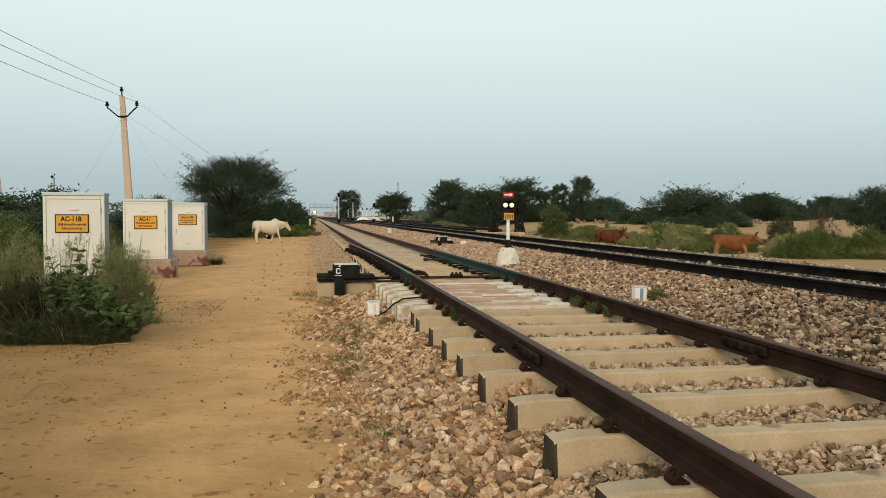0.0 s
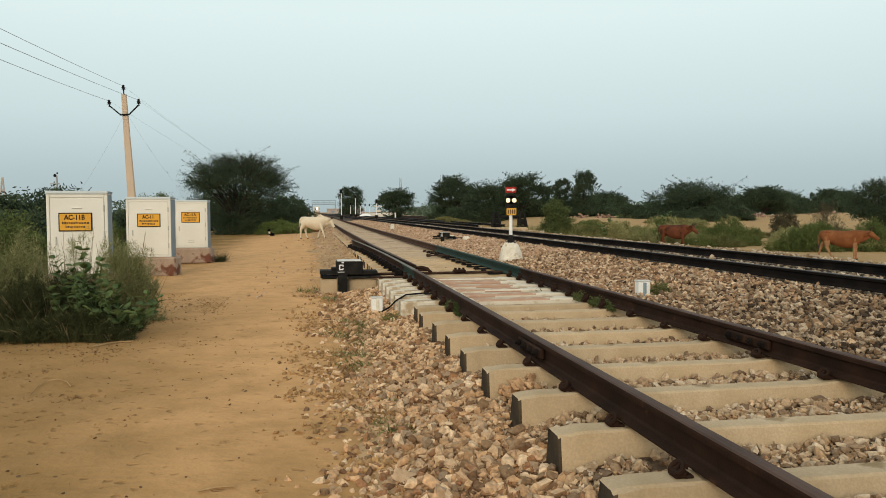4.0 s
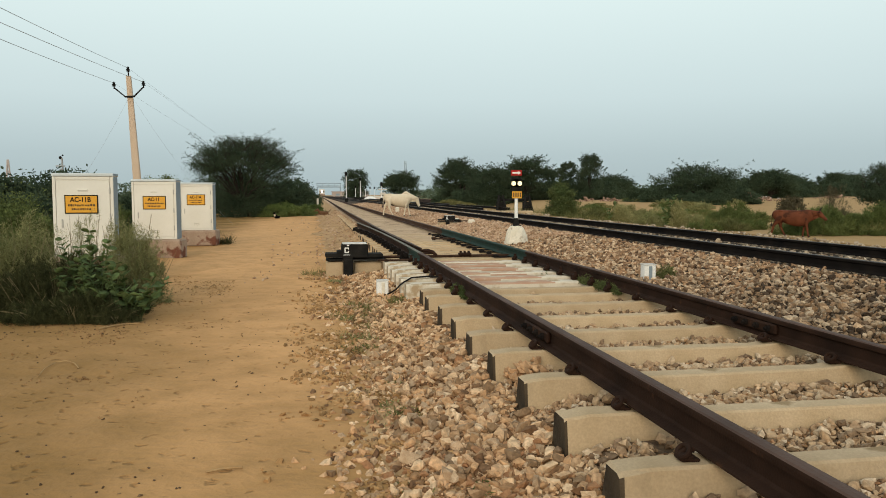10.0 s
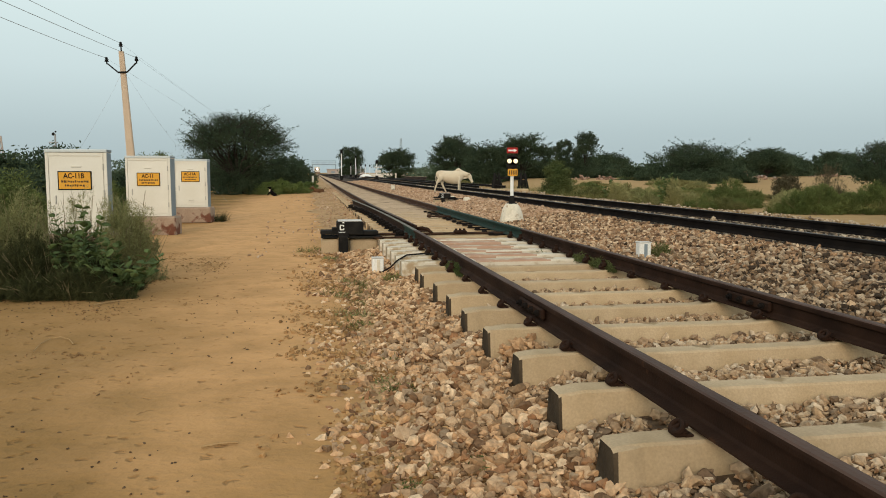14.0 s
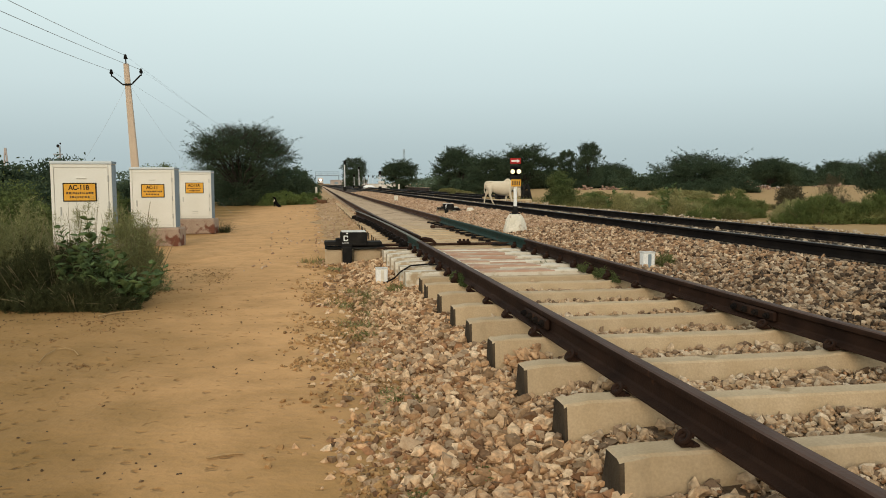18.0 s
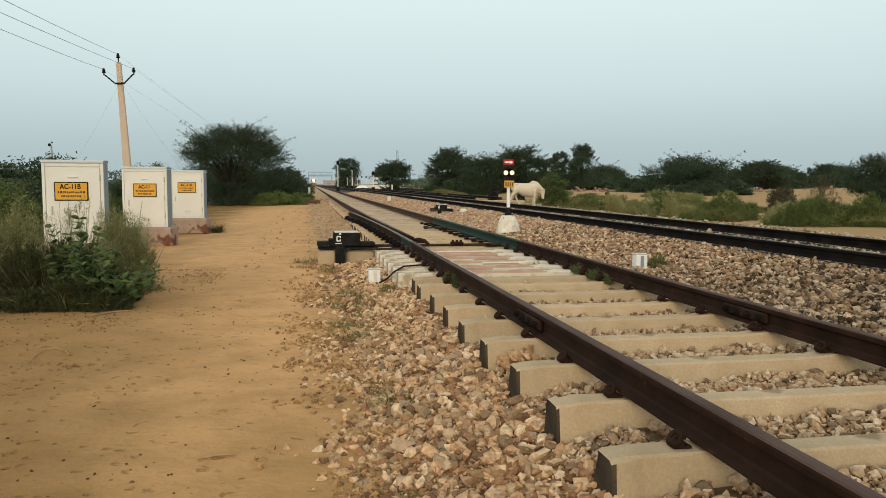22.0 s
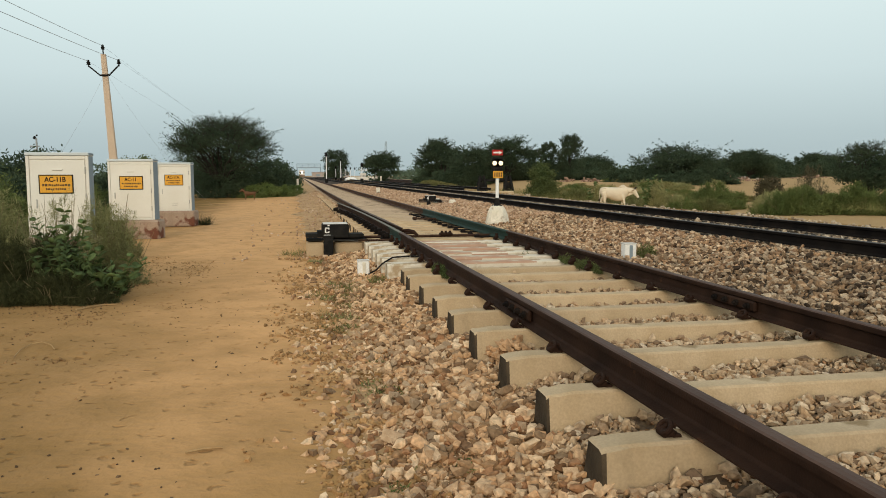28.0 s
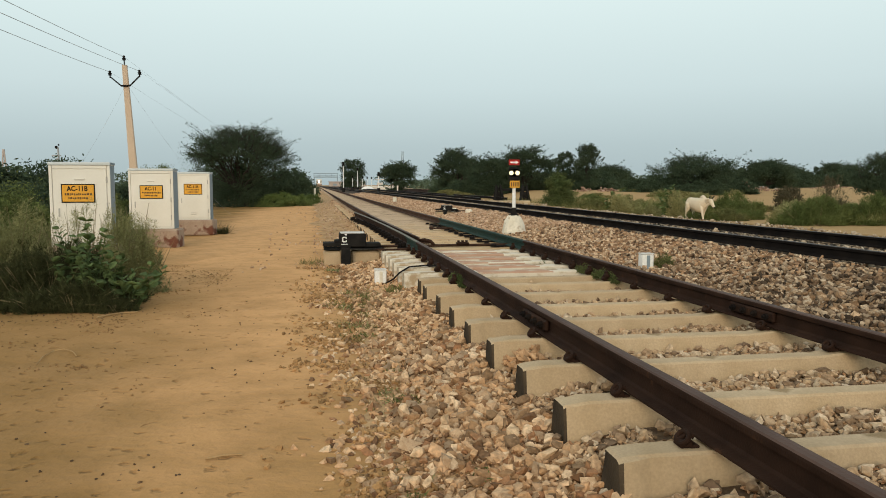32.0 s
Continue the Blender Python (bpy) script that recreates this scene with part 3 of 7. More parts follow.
def bed(x, y):
    """The ballast surface under and between the two tracks."""
    x = np.where(x < 1.0, x + (0.20 * rough(x * 0.7, y * 0.5, 12) + 0.10 * rough(x * 2.0, y * 1.3, 13)) * smooth_step(1.0, 0.6, x), x)
    z = np.interp(x, [-0.5, 0.0, 0.9, 1.2, 1.5, 3.4, 3.9, 4.5, 5.4, 6.0, 6.9, 7.9, 9.2, 10.2, 11.2],
                  [-0.56, -0.47, -0.43, -0.37, -0.295, -0.28, -0.285, -0.28, -0.19, -0.11, -0.09, -0.09, -0.10, -0.16, -0.40])
    crib = smooth_step(0.9, 1.3, x) * (1 - smooth_step(3.5, 4.0, x))
    z = z - 0.014 * crib * (1 - smooth_step(9, 12, y)) + crib * 0.085 * smooth_step(11, 20, y) + (1 - crib) * (x < 1.2) * 0.10 * smooth_step(14, 40, y) * smooth_step(-0.2, 0.8, x)
    return z + 0.016 * rough(x * 2.6, y * 2.6, 7)


def spaced(lo, hi, near, count):
    """count + 1 places from lo to hi, dense round near."""
    a = np.arcsinh((lo - near) / 2.2)
    b = np.arcsinh((hi - near) / 2.2)
    return near + 2.2 * np.sinh(np.linspace(a, b, count + 1))


def sheet(name, xs, ys, height, material):
    gx, gy = np.meshgrid(xs, ys)
    verts = np.stack([gx, gy, height(gx, gy)], -1).reshape(-1, 3)
    w = len(xs)
    i = (np.arange(len(ys) - 1)[:, None] * w + np.arange(w - 1)[None, :]).ravel()
    return array_mesh(name, verts, np.stack([i, i + 1, i + w + 1, i + w], 1), material, smooth=True)


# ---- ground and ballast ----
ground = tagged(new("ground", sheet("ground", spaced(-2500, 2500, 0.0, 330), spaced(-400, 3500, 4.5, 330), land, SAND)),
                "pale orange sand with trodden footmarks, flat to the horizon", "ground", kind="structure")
for xa, xb, count, ya, yb, stuff, label in ((-0.5, 1.15, 26, -14, 14.6, BED_SAND, "sandy stone-strewn shoulder of the track bed"), (1.15, 3.85, 40, -14, 14.6, BED, "dusty crushed-stone bed of the loop track"),
                                           (1.5, 3.85, 26, 14.6, 700, BED_FILL, "sand-filled bed of the loop track"), (3.85, 11.2, 74, -14, 700, BED_DARK, "crushed-stone bed between and under the tracks, coloured dark for shade in stone gaps"),
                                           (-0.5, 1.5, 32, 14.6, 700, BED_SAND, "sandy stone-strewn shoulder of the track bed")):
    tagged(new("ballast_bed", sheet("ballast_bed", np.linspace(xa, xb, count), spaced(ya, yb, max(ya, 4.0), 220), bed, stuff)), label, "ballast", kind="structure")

# ---- tracks ----
HALF_PROFILE = [(0.068, -0.156), (0.068, -0.147), (0.020, -0.135), (0.0085, -0.122), (0.0085, -0.052), (0.0345, -0.040), (0.0365, -0.018), (0.034, -0.008), (0.025, -0.002)]
PROFILE = [(-0.068, -0.156), *HALF_PROFILE, (0.0, 0.0), *[(-u, w) for u, w in HALF_PROFILE[:0:-1]]]


def rail(path, top=0.0, thin=1.0):
    """A flat-bottomed rail along points (x, y); thin narrows it from one end, as on a switch blade."""
    g = Geo()
    rings = []
    for i, (x, y) in enumerate(path):
        k = thin + (1 - thin) * min(1.0, i / max(1, len(path) - 1) * 2.5)
        rings.append([(x + u * (k if abs(u) < 0.04 else 0.5 + 0.5 * k), y, w + top) for u, w in PROFILE])
    g.loft(rings)
    n = len(PROFILE)
    for i in range(len(path) - 1):
        for k in range(8, 12):
            g.s[i * n + k] = 1
    return g


def run(x, ya, yb, count, bend=None):
    ys = np.geomspace(ya + 20, yb + 20, count) - 20
    return [(x + (bend(y) if bend else 0.0), y) for y in ys]


LEFT, RIGHT, FARL, FARR, FARTOP = 1.6175, 3.3605, 6.47, 8.213, 0.12
drift = lambda y: 0.0035 * max(0.0, y - 40) * (1 - 0.0006 * max(0, y - 40))
veer = lambda y: -0.0017 * max(0.0, y - 12.5) ** 2
open_blade = lambda y: 0.06 + 0.105 * max(0.0, (22.5 - y) / 9.4) ** 1.3

near_track = thing("railway_track", pose(0, 0, 0), "rusty broad-gauge loop track on yellowed concrete sleepers", "railway track", kind="structure")
part("rail", rail(run(LEFT, -14, 8.0, 6)), (RAIL, RAIL_TOP), near_track, "rust-brown running rail")
part("rail", rail(run(RIGHT, -14, 12.0, 6)), (RAIL, RAIL_TOP), near_track, "rust-brown running rail")
part("rail", rail(run(LEFT, 8.0, 12.0, 4)), (RAIL, RAIL_TOP), near_track, "rust-brown running rail")
part("stock_rail", rail(run(LEFT, 12.0, 13.4, 3, veer)), (RAIL_GREEN, RAIL_GREY), near_track, "green-painted end of the stock rail")
part("trap_rail", rail(run(LEFT, 13.4, 25.4, 16, veer)), (RAIL, RAIL_GREY), near_track, "worn greenish rail that bends away and ends")
part("switch_blade", rail([(LEFT + open_blade(y), y) for y in (13.1, 13.8, 14.6, 16, 18, 20, 22, 24)], -0.004, 0.25), (RAIL, RAIL_TOP), near_track, "tapered dark switch blade")
part("rail", rail(run(LEFT + 0.06, 24.0, 620, 26, drift)), (RAIL_RUST, RAIL_TOP), near_track, "rust-brown running rail")
part("stock_rail", rail(run(RIGHT, 12.0, 20.5, 8)), (RAIL_GREEN, RAIL_GREEN), near_track, "green-painted stock rail")
part("rail", rail(run(RIGHT, 20.5, 620, 26, drift)), (RAIL_RUST, RAIL_TOP), near_track, "rust-brown running rail")

far_track = thing("railway_track", pose(0, 0, 0), "black oiled main-line track bedded in grey ballast", "railway track", kind="structure")
swing = lambda y: -0.012 * max(0.0, y - 60)
for x in (FARL, FARR):
    part("rail", rail(run(x, -14, 300, 30, swing), FARTOP), (RAIL_BLACK, RAIL_BLACK_TOP), far_track, "black running rail")
third_track = thing("railway_track", pose(0, 0, 0), "distant dark siding track beyond the main line", "railway track", kind="structure")
for x in (10.3, 12.0):
    part("rail", rail(run(x, 47, 420, 16, lambda y: -0.006 * max(0, y - 60)), 0.10), (RAIL_BLACK, RAIL_BLACK_TOP), third_track, "dark siding rail")


def clip():
    """A bent spring clip that holds the rail foot, with its cast shoulder."""
    g = Geo()
    pts = []
    for i in range(16):
        a = i / 15 * 2 * math.pi * 0.90 + 0.2
        pts.append((0.054 + 0.022 * math.cos(a), 0.040 * math.sin(a + 0.2), 0.026 - 0.019 * math.cos(a)))
    pts += [(0.028, -0.012, 0.034), (0.004, 0.0, 0.026)]
    g.tube(pts, 0.0115, 7)
    g.box((0.050, 0, 0.004), (0.062, 0.075, 0.036), 0.012)
    g.box((0.016, 0, -0.004), (0.040, 0.075, 0.014), 0.004)
    return g.mesh("rail_clip", RAIL, smooth=False)


def sleeper_mesh(material, half=1.31, seed=0):
    rnd = random.Random(seed)
    g = Geo()
    rings = []
    for u in (-1.0, -0.988, -0.96, -0.90, -0.80, -0.66, -0.5, -0.2, 0.2, 0.5, 0.66, 0.80, 0.90, 0.96, 0.988, 1.0):
        x = u * half
        a = abs(u)
        top = -0.193 if a > 0.9 else (-0.188 if a > 0.55 else -0.206)
        wide = (0.084 if a > 0.55 else 0.074) - (0.008 if a == 1.0 else 0)
        top -= 0.014 if a == 1.0 else rnd.uniform(0, 0.009) * (a > 0.95)
        j = [rnd.uniform(-0.004, 0.004) * (3.2 if a > 0.95 else 1) for _ in range(4)]
        rings.append([(x, -0.090, -0.42), (x, 0.145, -0.42), (x, wide + 0.016 + j[0], top - 0.012), (x, wide + 0.003 + j[1], top), (x, -wide + 0.036 + j[2], top), (x, -wide + 0.024 + j[3], top - 0.012)])
    g.loft(rings)
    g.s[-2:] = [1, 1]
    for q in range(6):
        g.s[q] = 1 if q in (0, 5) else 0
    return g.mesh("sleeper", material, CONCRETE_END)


CLIP = clip()
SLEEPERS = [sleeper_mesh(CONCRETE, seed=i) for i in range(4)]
MID = (LEFT + RIGHT) / 2
SLEEPER_Y = [2.84 + 0.758 * i for i in range(-21, 8)] + [8.72 + 0.60 * i for i in range(0, 62)]
WHITE_Y = (8.9, 12.4)


def painted_sleeper(seed):
    """White-painted ends, faded red middle."""
    g = Geo()
    rings = []
    xs = (-1.42, -1.40, -0.72, -0.50, -0.10, 0.42, 0.46, 1.05, 1.30, 1.31)
    for x in xs:
        rings.append([(x, -0.14, -0.42), (x, 0.14, -0.42), (x, 0.135, -0.215), (x, 0.115, -0.196), (x, -0.115, -0.196), (x, -0.135, -0.215)])
    g.loft(rings, slot=0)
    rnd = random.Random(seed)
    for i in range(len(xs) - 1):
        mid = (xs[i] + xs[i + 1]) / 2
        for q in range(6):
            g.s[i * 6 + q] = 1 if -0.55 < mid < 0.44 + rnd.uniform(-0.3, 0.1) and rnd.random() < 0.85 else 0
    return g.mesh("painted_sleeper", PAINT_WHITE, PAINT_RED)


for i, y in enumerate(SLEEPER_Y):
    rnd = random.Random(i)
    if WHITE_Y[0] < y < WHITE_Y[1]:
        s = part("sleeper", painted_sleeper(i), None, near_track, "sleeper with faded white and red paint", pose(MID, y, 0.016, 0, 0, rnd.uniform(-0.4, 0.4)))
    else:
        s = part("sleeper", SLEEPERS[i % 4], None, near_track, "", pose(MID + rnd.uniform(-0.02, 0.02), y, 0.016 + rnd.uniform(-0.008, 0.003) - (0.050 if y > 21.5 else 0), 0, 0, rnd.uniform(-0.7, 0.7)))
    if y < 12.6:
        if y > 8.0:
            for rx in (LEFT, RIGHT):
                g = Geo()
                g.box((rx - MID - 0.105, 0.02, -0.14), (0.062, 0.085, 0.062), 0.020)
                g.tube([(rx - MID - 0.105, 0.02, -0.11), (rx - MID - 0.105, 0.02, -0.085)], 0.024, 6)
                part("clamp_block", g, RAIL, s, "dark bolted clamp on the rail foot")
        for side, rx in ((1, LEFT), (1, RIGHT), (-1, LEFT), (-1, RIGHT)):
            part("rail_clip", CLIP, None, s, "", pose(rx - MID - side * 0.078, 0.02, -0.178, 0, 0, 180 if side > 0 else 0))
    elif y < 25.3:
        for rx, wide in ((LEFT + veer(y), 0.46), (RIGHT - 0.12, 0.44)):
            g = Geo()
            g.box((rx - MID, 0, -0.183), (wide, 0.13, 0.02), 0.003)
            if rx > 2:
                if y > 21.3:
                    continue
                g.box((rx - MID - 0.17, 0, -0.165), (0.08, 0.09, 0.03), 0.008)
            else:
                g.box((rx - MID - 0.125, 0, -0.135), (0.095, 0.11, 0.085), 0.02)
                g.tube([(rx - MID - 0.19, 0, -0.17), (rx - MID - 0.19, 0, -0.11)], 0.026, 6)
                g.box((rx - MID + 0.19, 0, -0.16), (0.10, 0.10, 0.035), 0.01)
            part("slide_chair", g, RAIL_BLACK, s, "dark cast slide chair")


def fishplate(x, y):
    for side in (-1, 1):
        g = Geo()
        g.box((side * 0.008, 0, -0.088), (0.034, 0.60, 0.078), 0.012)
        plate = part("fishplate", g, RAIL, near_track, "bolted dark fishplate", pose(x + side * 0.0205, y, 0))
        for k in range(4):
            b = (k - 1.5) * 0.15
            g = Geo()
            g.tube([(side * 0.016, b, -0.086), (side * 0.046, b, -0.086)], 0.025, 6)
            g.tube([(side * 0.044, b, -0.086), (side * 0.064, b, -0.086)], 0.012, 8)
            part("bolt", g, RAIL_BLACK, plate)


fishplate(LEFT, 5.38)
fishplate(RIGHT, 5.40)

# stretcher rods of the switch
g = Geo()
g.tube([(0.95, 13.05, -0.15), (RIGHT + 0.10, 13.05, -0.15)], 0.024, 8)
part("stretcher_rod", g, IRON, near_track)
g = Geo()
g.tube([(1.0, 12.75, -0.18), (LEFT + 0.3, 12.75, -0.18)], 0.016, 8)
part("lock_rod", g, IRON, near_track)
g = Geo()
g.box((LEFT + 0.30, 13.12, -0.105), (0.22, 0.08, 0.03), 0.012, Matrix.Identity(4))
g.tube([(LEFT + 0.19, 13.25, -0.07), (LEFT + 0.27, 13.18, -0.062), (LEFT + 0.36, 13.08, -0.08), (LEFT + 0.42, 13.02, -0.13)], [0.026, 0.034, 0.034, 0.022], 8)
part("lock_bracket", g, RAIL, near_track, "rusty cranked lock bracket")
g = Geo()
g.box((LEFT + 0.92, 13.05, -0.12), (0.22, 0.13, 0.05), 0.015)
for k in (-0.07, 0.0, 0.07):
    g.tube([(LEFT + 0.92 + k, 13.05, -0.11), (LEFT + 0.92 + k, 13.05, -0.065)], 0.022, 6)
part("rod_coupling", g, RAIL, near_track, "rusty bolted rod coupling")
g = Geo()
g.tube([(RIGHT - 0.62, 18.1, -0.14), (RIGHT - 0.08, 18.1, -0.14)], 0.02, 8)
g.box((RIGHT - 0.60, 18.1, -0.13), (0.10, 0.14, 0.08), 0.02)
part("stretcher_rod", g, IRON, near_track)

# ---- broken stone ----
GOLD = 1.618
LUMP_V = np.array([(-1, GOLD, 0), (1, GOLD, 0), (-1, -GOLD, 0), (1, -GOLD, 0), (0, -1, GOLD), (0, 1, GOLD), (0, -1, -GOLD), (0, 1, -GOLD), (GOLD, 0, -1), (GOLD, 0, 1), (-GOLD, 0, -1), (-GOLD, 0, 1)]) / 1.9
LUMP_V = np.sign(LUMP_V) * np.abs(LUMP_V) ** 0.62
LUMP_F = np.array([(0, 11, 5), (0, 5, 1), (0, 1, 7), (0, 7, 10), (0, 10, 11), (1, 5, 9), (5, 11, 4), (11, 10, 2), (10, 7, 6), (7, 1, 8), (3, 9, 4), (3, 4, 2), (3, 2, 6), (3, 6, 8), (3, 8, 9), (4, 9, 5), (2, 4, 11), (6, 2, 10), (8, 6, 7), (9, 8, 1)])


def stones(name, xs, ys, zs, size, material, seed, flat=0.7, sink=0.25):
    """Angular broken stones: each a skewed block with its own corners, turned at random."""
    r = np.random.RandomState(seed)
    n = len(xs)
    shape = LUMP_V[None] * (1 + r.uniform(-0.46, 0.34, (n, 12, 1))) + r.uniform(-0.20, 0.20, (n, 12, 3))
    shape = shape * np.stack([r.uniform(0.75, 1.45, n), r.uniform(0.6, 1.1, n), r.uniform(flat * 0.7, flat * 1.25, n)], -1)[:, None]
    a, b, c = r.uniform(0, 6.28, n), r.normal(0, 0.55, n), r.normal(0, 0.55, n)
    ca, sa, cb, sb, cc, sc = np.cos(a), np.sin(a), np.cos(b), np.sin(b), np.cos(c), np.sin(c)
    one, nil = np.ones(n), np.zeros(n)
    rz = np.stack([np.stack([ca, -sa, nil], -1), np.stack([sa, ca, nil], -1), np.stack([nil, nil, one], -1)], 1)
    rx = np.stack([np.stack([one, nil, nil], -1), np.stack([nil, cb, -sb], -1), np.stack([nil, sb, cb], -1)], 1)
    ry = np.stack([np.stack([cc, nil, sc], -1), np.stack([nil, one, nil], -1), np.stack([-sc, nil, cc], -1)], 1)
    v = np.einsum("nij,nkj->nki", rz @ rx @ ry, shape) * size[:, None, None]
    v = v + np.stack([xs, ys, zs + size * (flat - 2 * sink * flat)], -1)[:, None]
    f = LUMP_F[None] + 12 * np.arange(n)[:, None, None]
    return array_mesh(name, v.reshape(-1, 3), f.reshape(-1, 3), material)


def scatter(r, count, xa, xb, ya, yb, power=1.0):
    """Points thinning out with distance."""
    x = r.uniform(xa, xb, count)
    y = ya * (yb / ya) ** (r.uniform(0, 1, count) ** power)
    return x, y


R1 = np.random.RandomState(11)
gaps = np.array(SLEEPER_Y) + 0.03


def free_of_sleepers(x, y):
    inside = (x > 1.17) & (x < 3.80)
    near = np.abs(y[:, None] - gaps[None]).min(1)
    return ~(inside & ((near < 0.122) & (y < 22) | ((y > 15) & (x > 1.52)))) & (np.abs(x - LEFT) > 0.035) & (np.abs(x - RIGHT) > 0.035)


def heap(name, label, xa, xb, ya, yb, gap, small, large, material, seed, keep=None, second=0.3, sink=0.2):
    """Stones side by side with dark gaps between them, some lying on top of others."""
    r = np.random.RandomState(seed)
    gx, gy = np.meshgrid(np.arange(xa, xb, gap), np.arange(ya, yb, gap))
    x, y = gx.ravel() + r.uniform(-0.38, 0.38, gx.size) * gap, gy.ravel() + r.uniform(-0.38, 0.38, gx.size) * gap
    lift = np.zeros(len(x))
    more = r.uniform(0, 1, len(x)) < second
    x, y, lift = np.concatenate([x, x[more] + 0.5 * gap]), np.concatenate([y, y[more] + 0.5 * gap]), np.concatenate([lift, r.uniform(0.4, 0.9, more.sum()) * gap * 0.6])
    ok = free_of_sleepers(x, y)
    if keep is not None:
        ok &= r.uniform(0, 1, len(x)) < keep(x, y)
    x, y, lift = x[ok], y[ok], lift[ok]
    size = small + (large - small) * r.uniform(0, 1, len(x)) ** 1.4
    z = np.maximum(bed(x, y), land(x, y)) + lift
    return tagged(new(name, stones(name, x, y, z, size, material, seed, sink=sink)), label, "ballast", kind="stuff")


def lay(name, label, count, xa, xb, ya, yb, small, large, material, seed, keep=None, grow=0.0, power=1.0, sink=0.25, layer=0.0):
    r = np.random.RandomState(seed)
    x, y = scatter(r, count, xa, xb, ya, yb, power)
    ok = free_of_sleepers(x, y)
    if keep is not None:
        ok &= r.uniform(0, 1, count) < keep(x, y)
    x, y = x[ok], y[ok]
    size = r.uniform(small, large, len(x)) * (1 + 0.5 * (r.uniform(0, 1, len(x)) > 0.9)) * (1 + grow * np.maximum(0, y - 8))
    z = np.maximum(bed(x, y), land(x, y)) + r.uniform(0, 1, len(x)) * layer
    return tagged(new(name, stones(name, x, y, z, size, material, seed, sink=sink)), label, "ballast", kind="stuff")


heap("ballast_stones", "loose pink and tan broken stone spilling onto the sand", 0.30, 1.20, 1.0, 14, 0.052, 0.014, 0.042, STONE, 21,
    lambda x, y: np.clip((x - 0.42 - 0.22 * rough(x * 1.4, y * 1.1, 8) + 0.02 * (y - 4)) / 0.55, 0.0, 1.0) ** 1.2, second=0.75, sink=0.25)
lay("ballast_stones", "scattered pale stones half buried in the sandy verge", 13000, -0.30, 0.95, 1.6, 14, 0.006, 0.032, STONE, 28,
    lambda x, y: np.clip((x + 0.14 - 0.20 * rough(x * 1.6, y * 1.3, 14)) / 0.7, 0.0, 0.62) ** 1.5, sink=0.5)
heap("ballast_stones", "pale broken stone packed between the sleepers", 1.16, 3.95, 1.2, 15, 0.048, 0.012, 0.034, STONE_CRIB, 22,
    lambda x, y: np.clip(1.75 - y / 6.5 + 0.35 * rough(x * 1.5, y * 1.3, 15) + 0.5 * (x > 3.2), 0.12, 1), second=0.55, sink=0.2)
def off_marker(x, y):
    return np.where((np.abs(x - 4.565) < 0.12) & (y > 9.7) & (y < 10.15), 0.0, 1.0)


heap("ballast_stones", "heaped brown broken stone between the tracks", 3.75, 6.35, 7.0, 26, 0.060, 0.016, 0.040, STONE_GREY, 23,
     lambda x, y: off_marker(x, y) * np.clip((y - 7.0) / 4.5, 0, 1), second=0.45, sink=0.12)
heap("ballast_stones", "heaped dark grey broken stone between the tracks", 3.75, 6.35, 1.5, 12.5, 0.055, 0.015, 0.038, STONE_DARK, 33,
     lambda x, y: off_marker(x, y) * np.clip((11.8 - y) / 4.5, 0, 1), second=0.45, sink=0.12)
# the same ballast goes on behind
heap("ballast_stones", "loose pink and tan broken stone spilling onto the sand", 0.30, 1.20, -6, 1.0, 0.052, 0.014, 0.042, STONE, 41,
     lambda x, y: np.clip((x - 0.42 - 0.22 * rough(x * 1.4, y * 1.1, 8) + 0.02 * (y - 4)) / 0.55, 0.0, 1.0) ** 1.2, second=0.4, sink=0.25)
heap("ballast_stones", "pale broken stone packed between the sleepers", 1.16, 3.95, -6, 1.2, 0.056, 0.014, 0.036, STONE_CRIB, 42, second=0.3, sink=0.2)
heap("ballast_stones", "heaped dark grey broken stone between the tracks", 3.75, 6.35, -6, 1.5, 0.062, 0.018, 0.042, STONE_DARK, 43, second=0.3, sink=0.12)
lay("ballast_stones", "pinkish broken stone between distant tracks", 17000, 3.75, 6.35, 18, 95, 0.026, 0.044, STONE_FAR, 24, grow=0.006, layer=0.03)
lay("ballast_stones", "grey broken stone along the main line", 13000, 6.55, 10.9, 5, 60, 0.024, 0.042, STONE_PALE, 25, lambda x, y: 1.0 * (np.abs(x - FARR) > 0.13) * (np.abs(x - FARL) > 0.13), layer=0.015, grow=0.005, sink=0.35)
lay("ballast_stones", "sparse stones in the sandy shoulder", 8000, -1.2, 1.56, 12, 60, 0.010, 0.030, STONE_FAR, 26, lambda x, y: np.clip((x + 0.4) / 4.0, 0.03, 0.40), layer=0.01, grow=0.004)
lay("soil_clods", "brown soil crumbs and chips at the edge of the stones", 34000, -0.40, 0.85, 1.7, 13, 0.004, 0.021, EDGE_SOIL, 27,
    lambda x, y: np.clip(0.55 - np.abs(x - 0.26) * 0.9, 0.006, 1) * np.clip(0.25 + 1.3 * rough(x * 4.2, y * 3.2, 9), 0, 1), layer=0.004, sink=0.45)
lay("stone_chips", "small stone chips filling the gaps between larger stones", 16000, 0.25, 3.9, 1.8, 9, 0.006, 0.014, STONE, 29, lambda x, y: np.clip((x - 0.25) / 0.5, 0, 1), layer=0.02, sink=0.2)
# larger single stones on the near shoulder, picked apart one by one
shoulder = [o for o in scene.objects if o.name.startswith("ballast_bed")]
SINGLE = [stones("stone", np.zeros(1), np.zeros(1), np.zeros(1), np.ones(1), STONE_ONE, 50 + i, 0.75, 0.3) for i in range(14)]
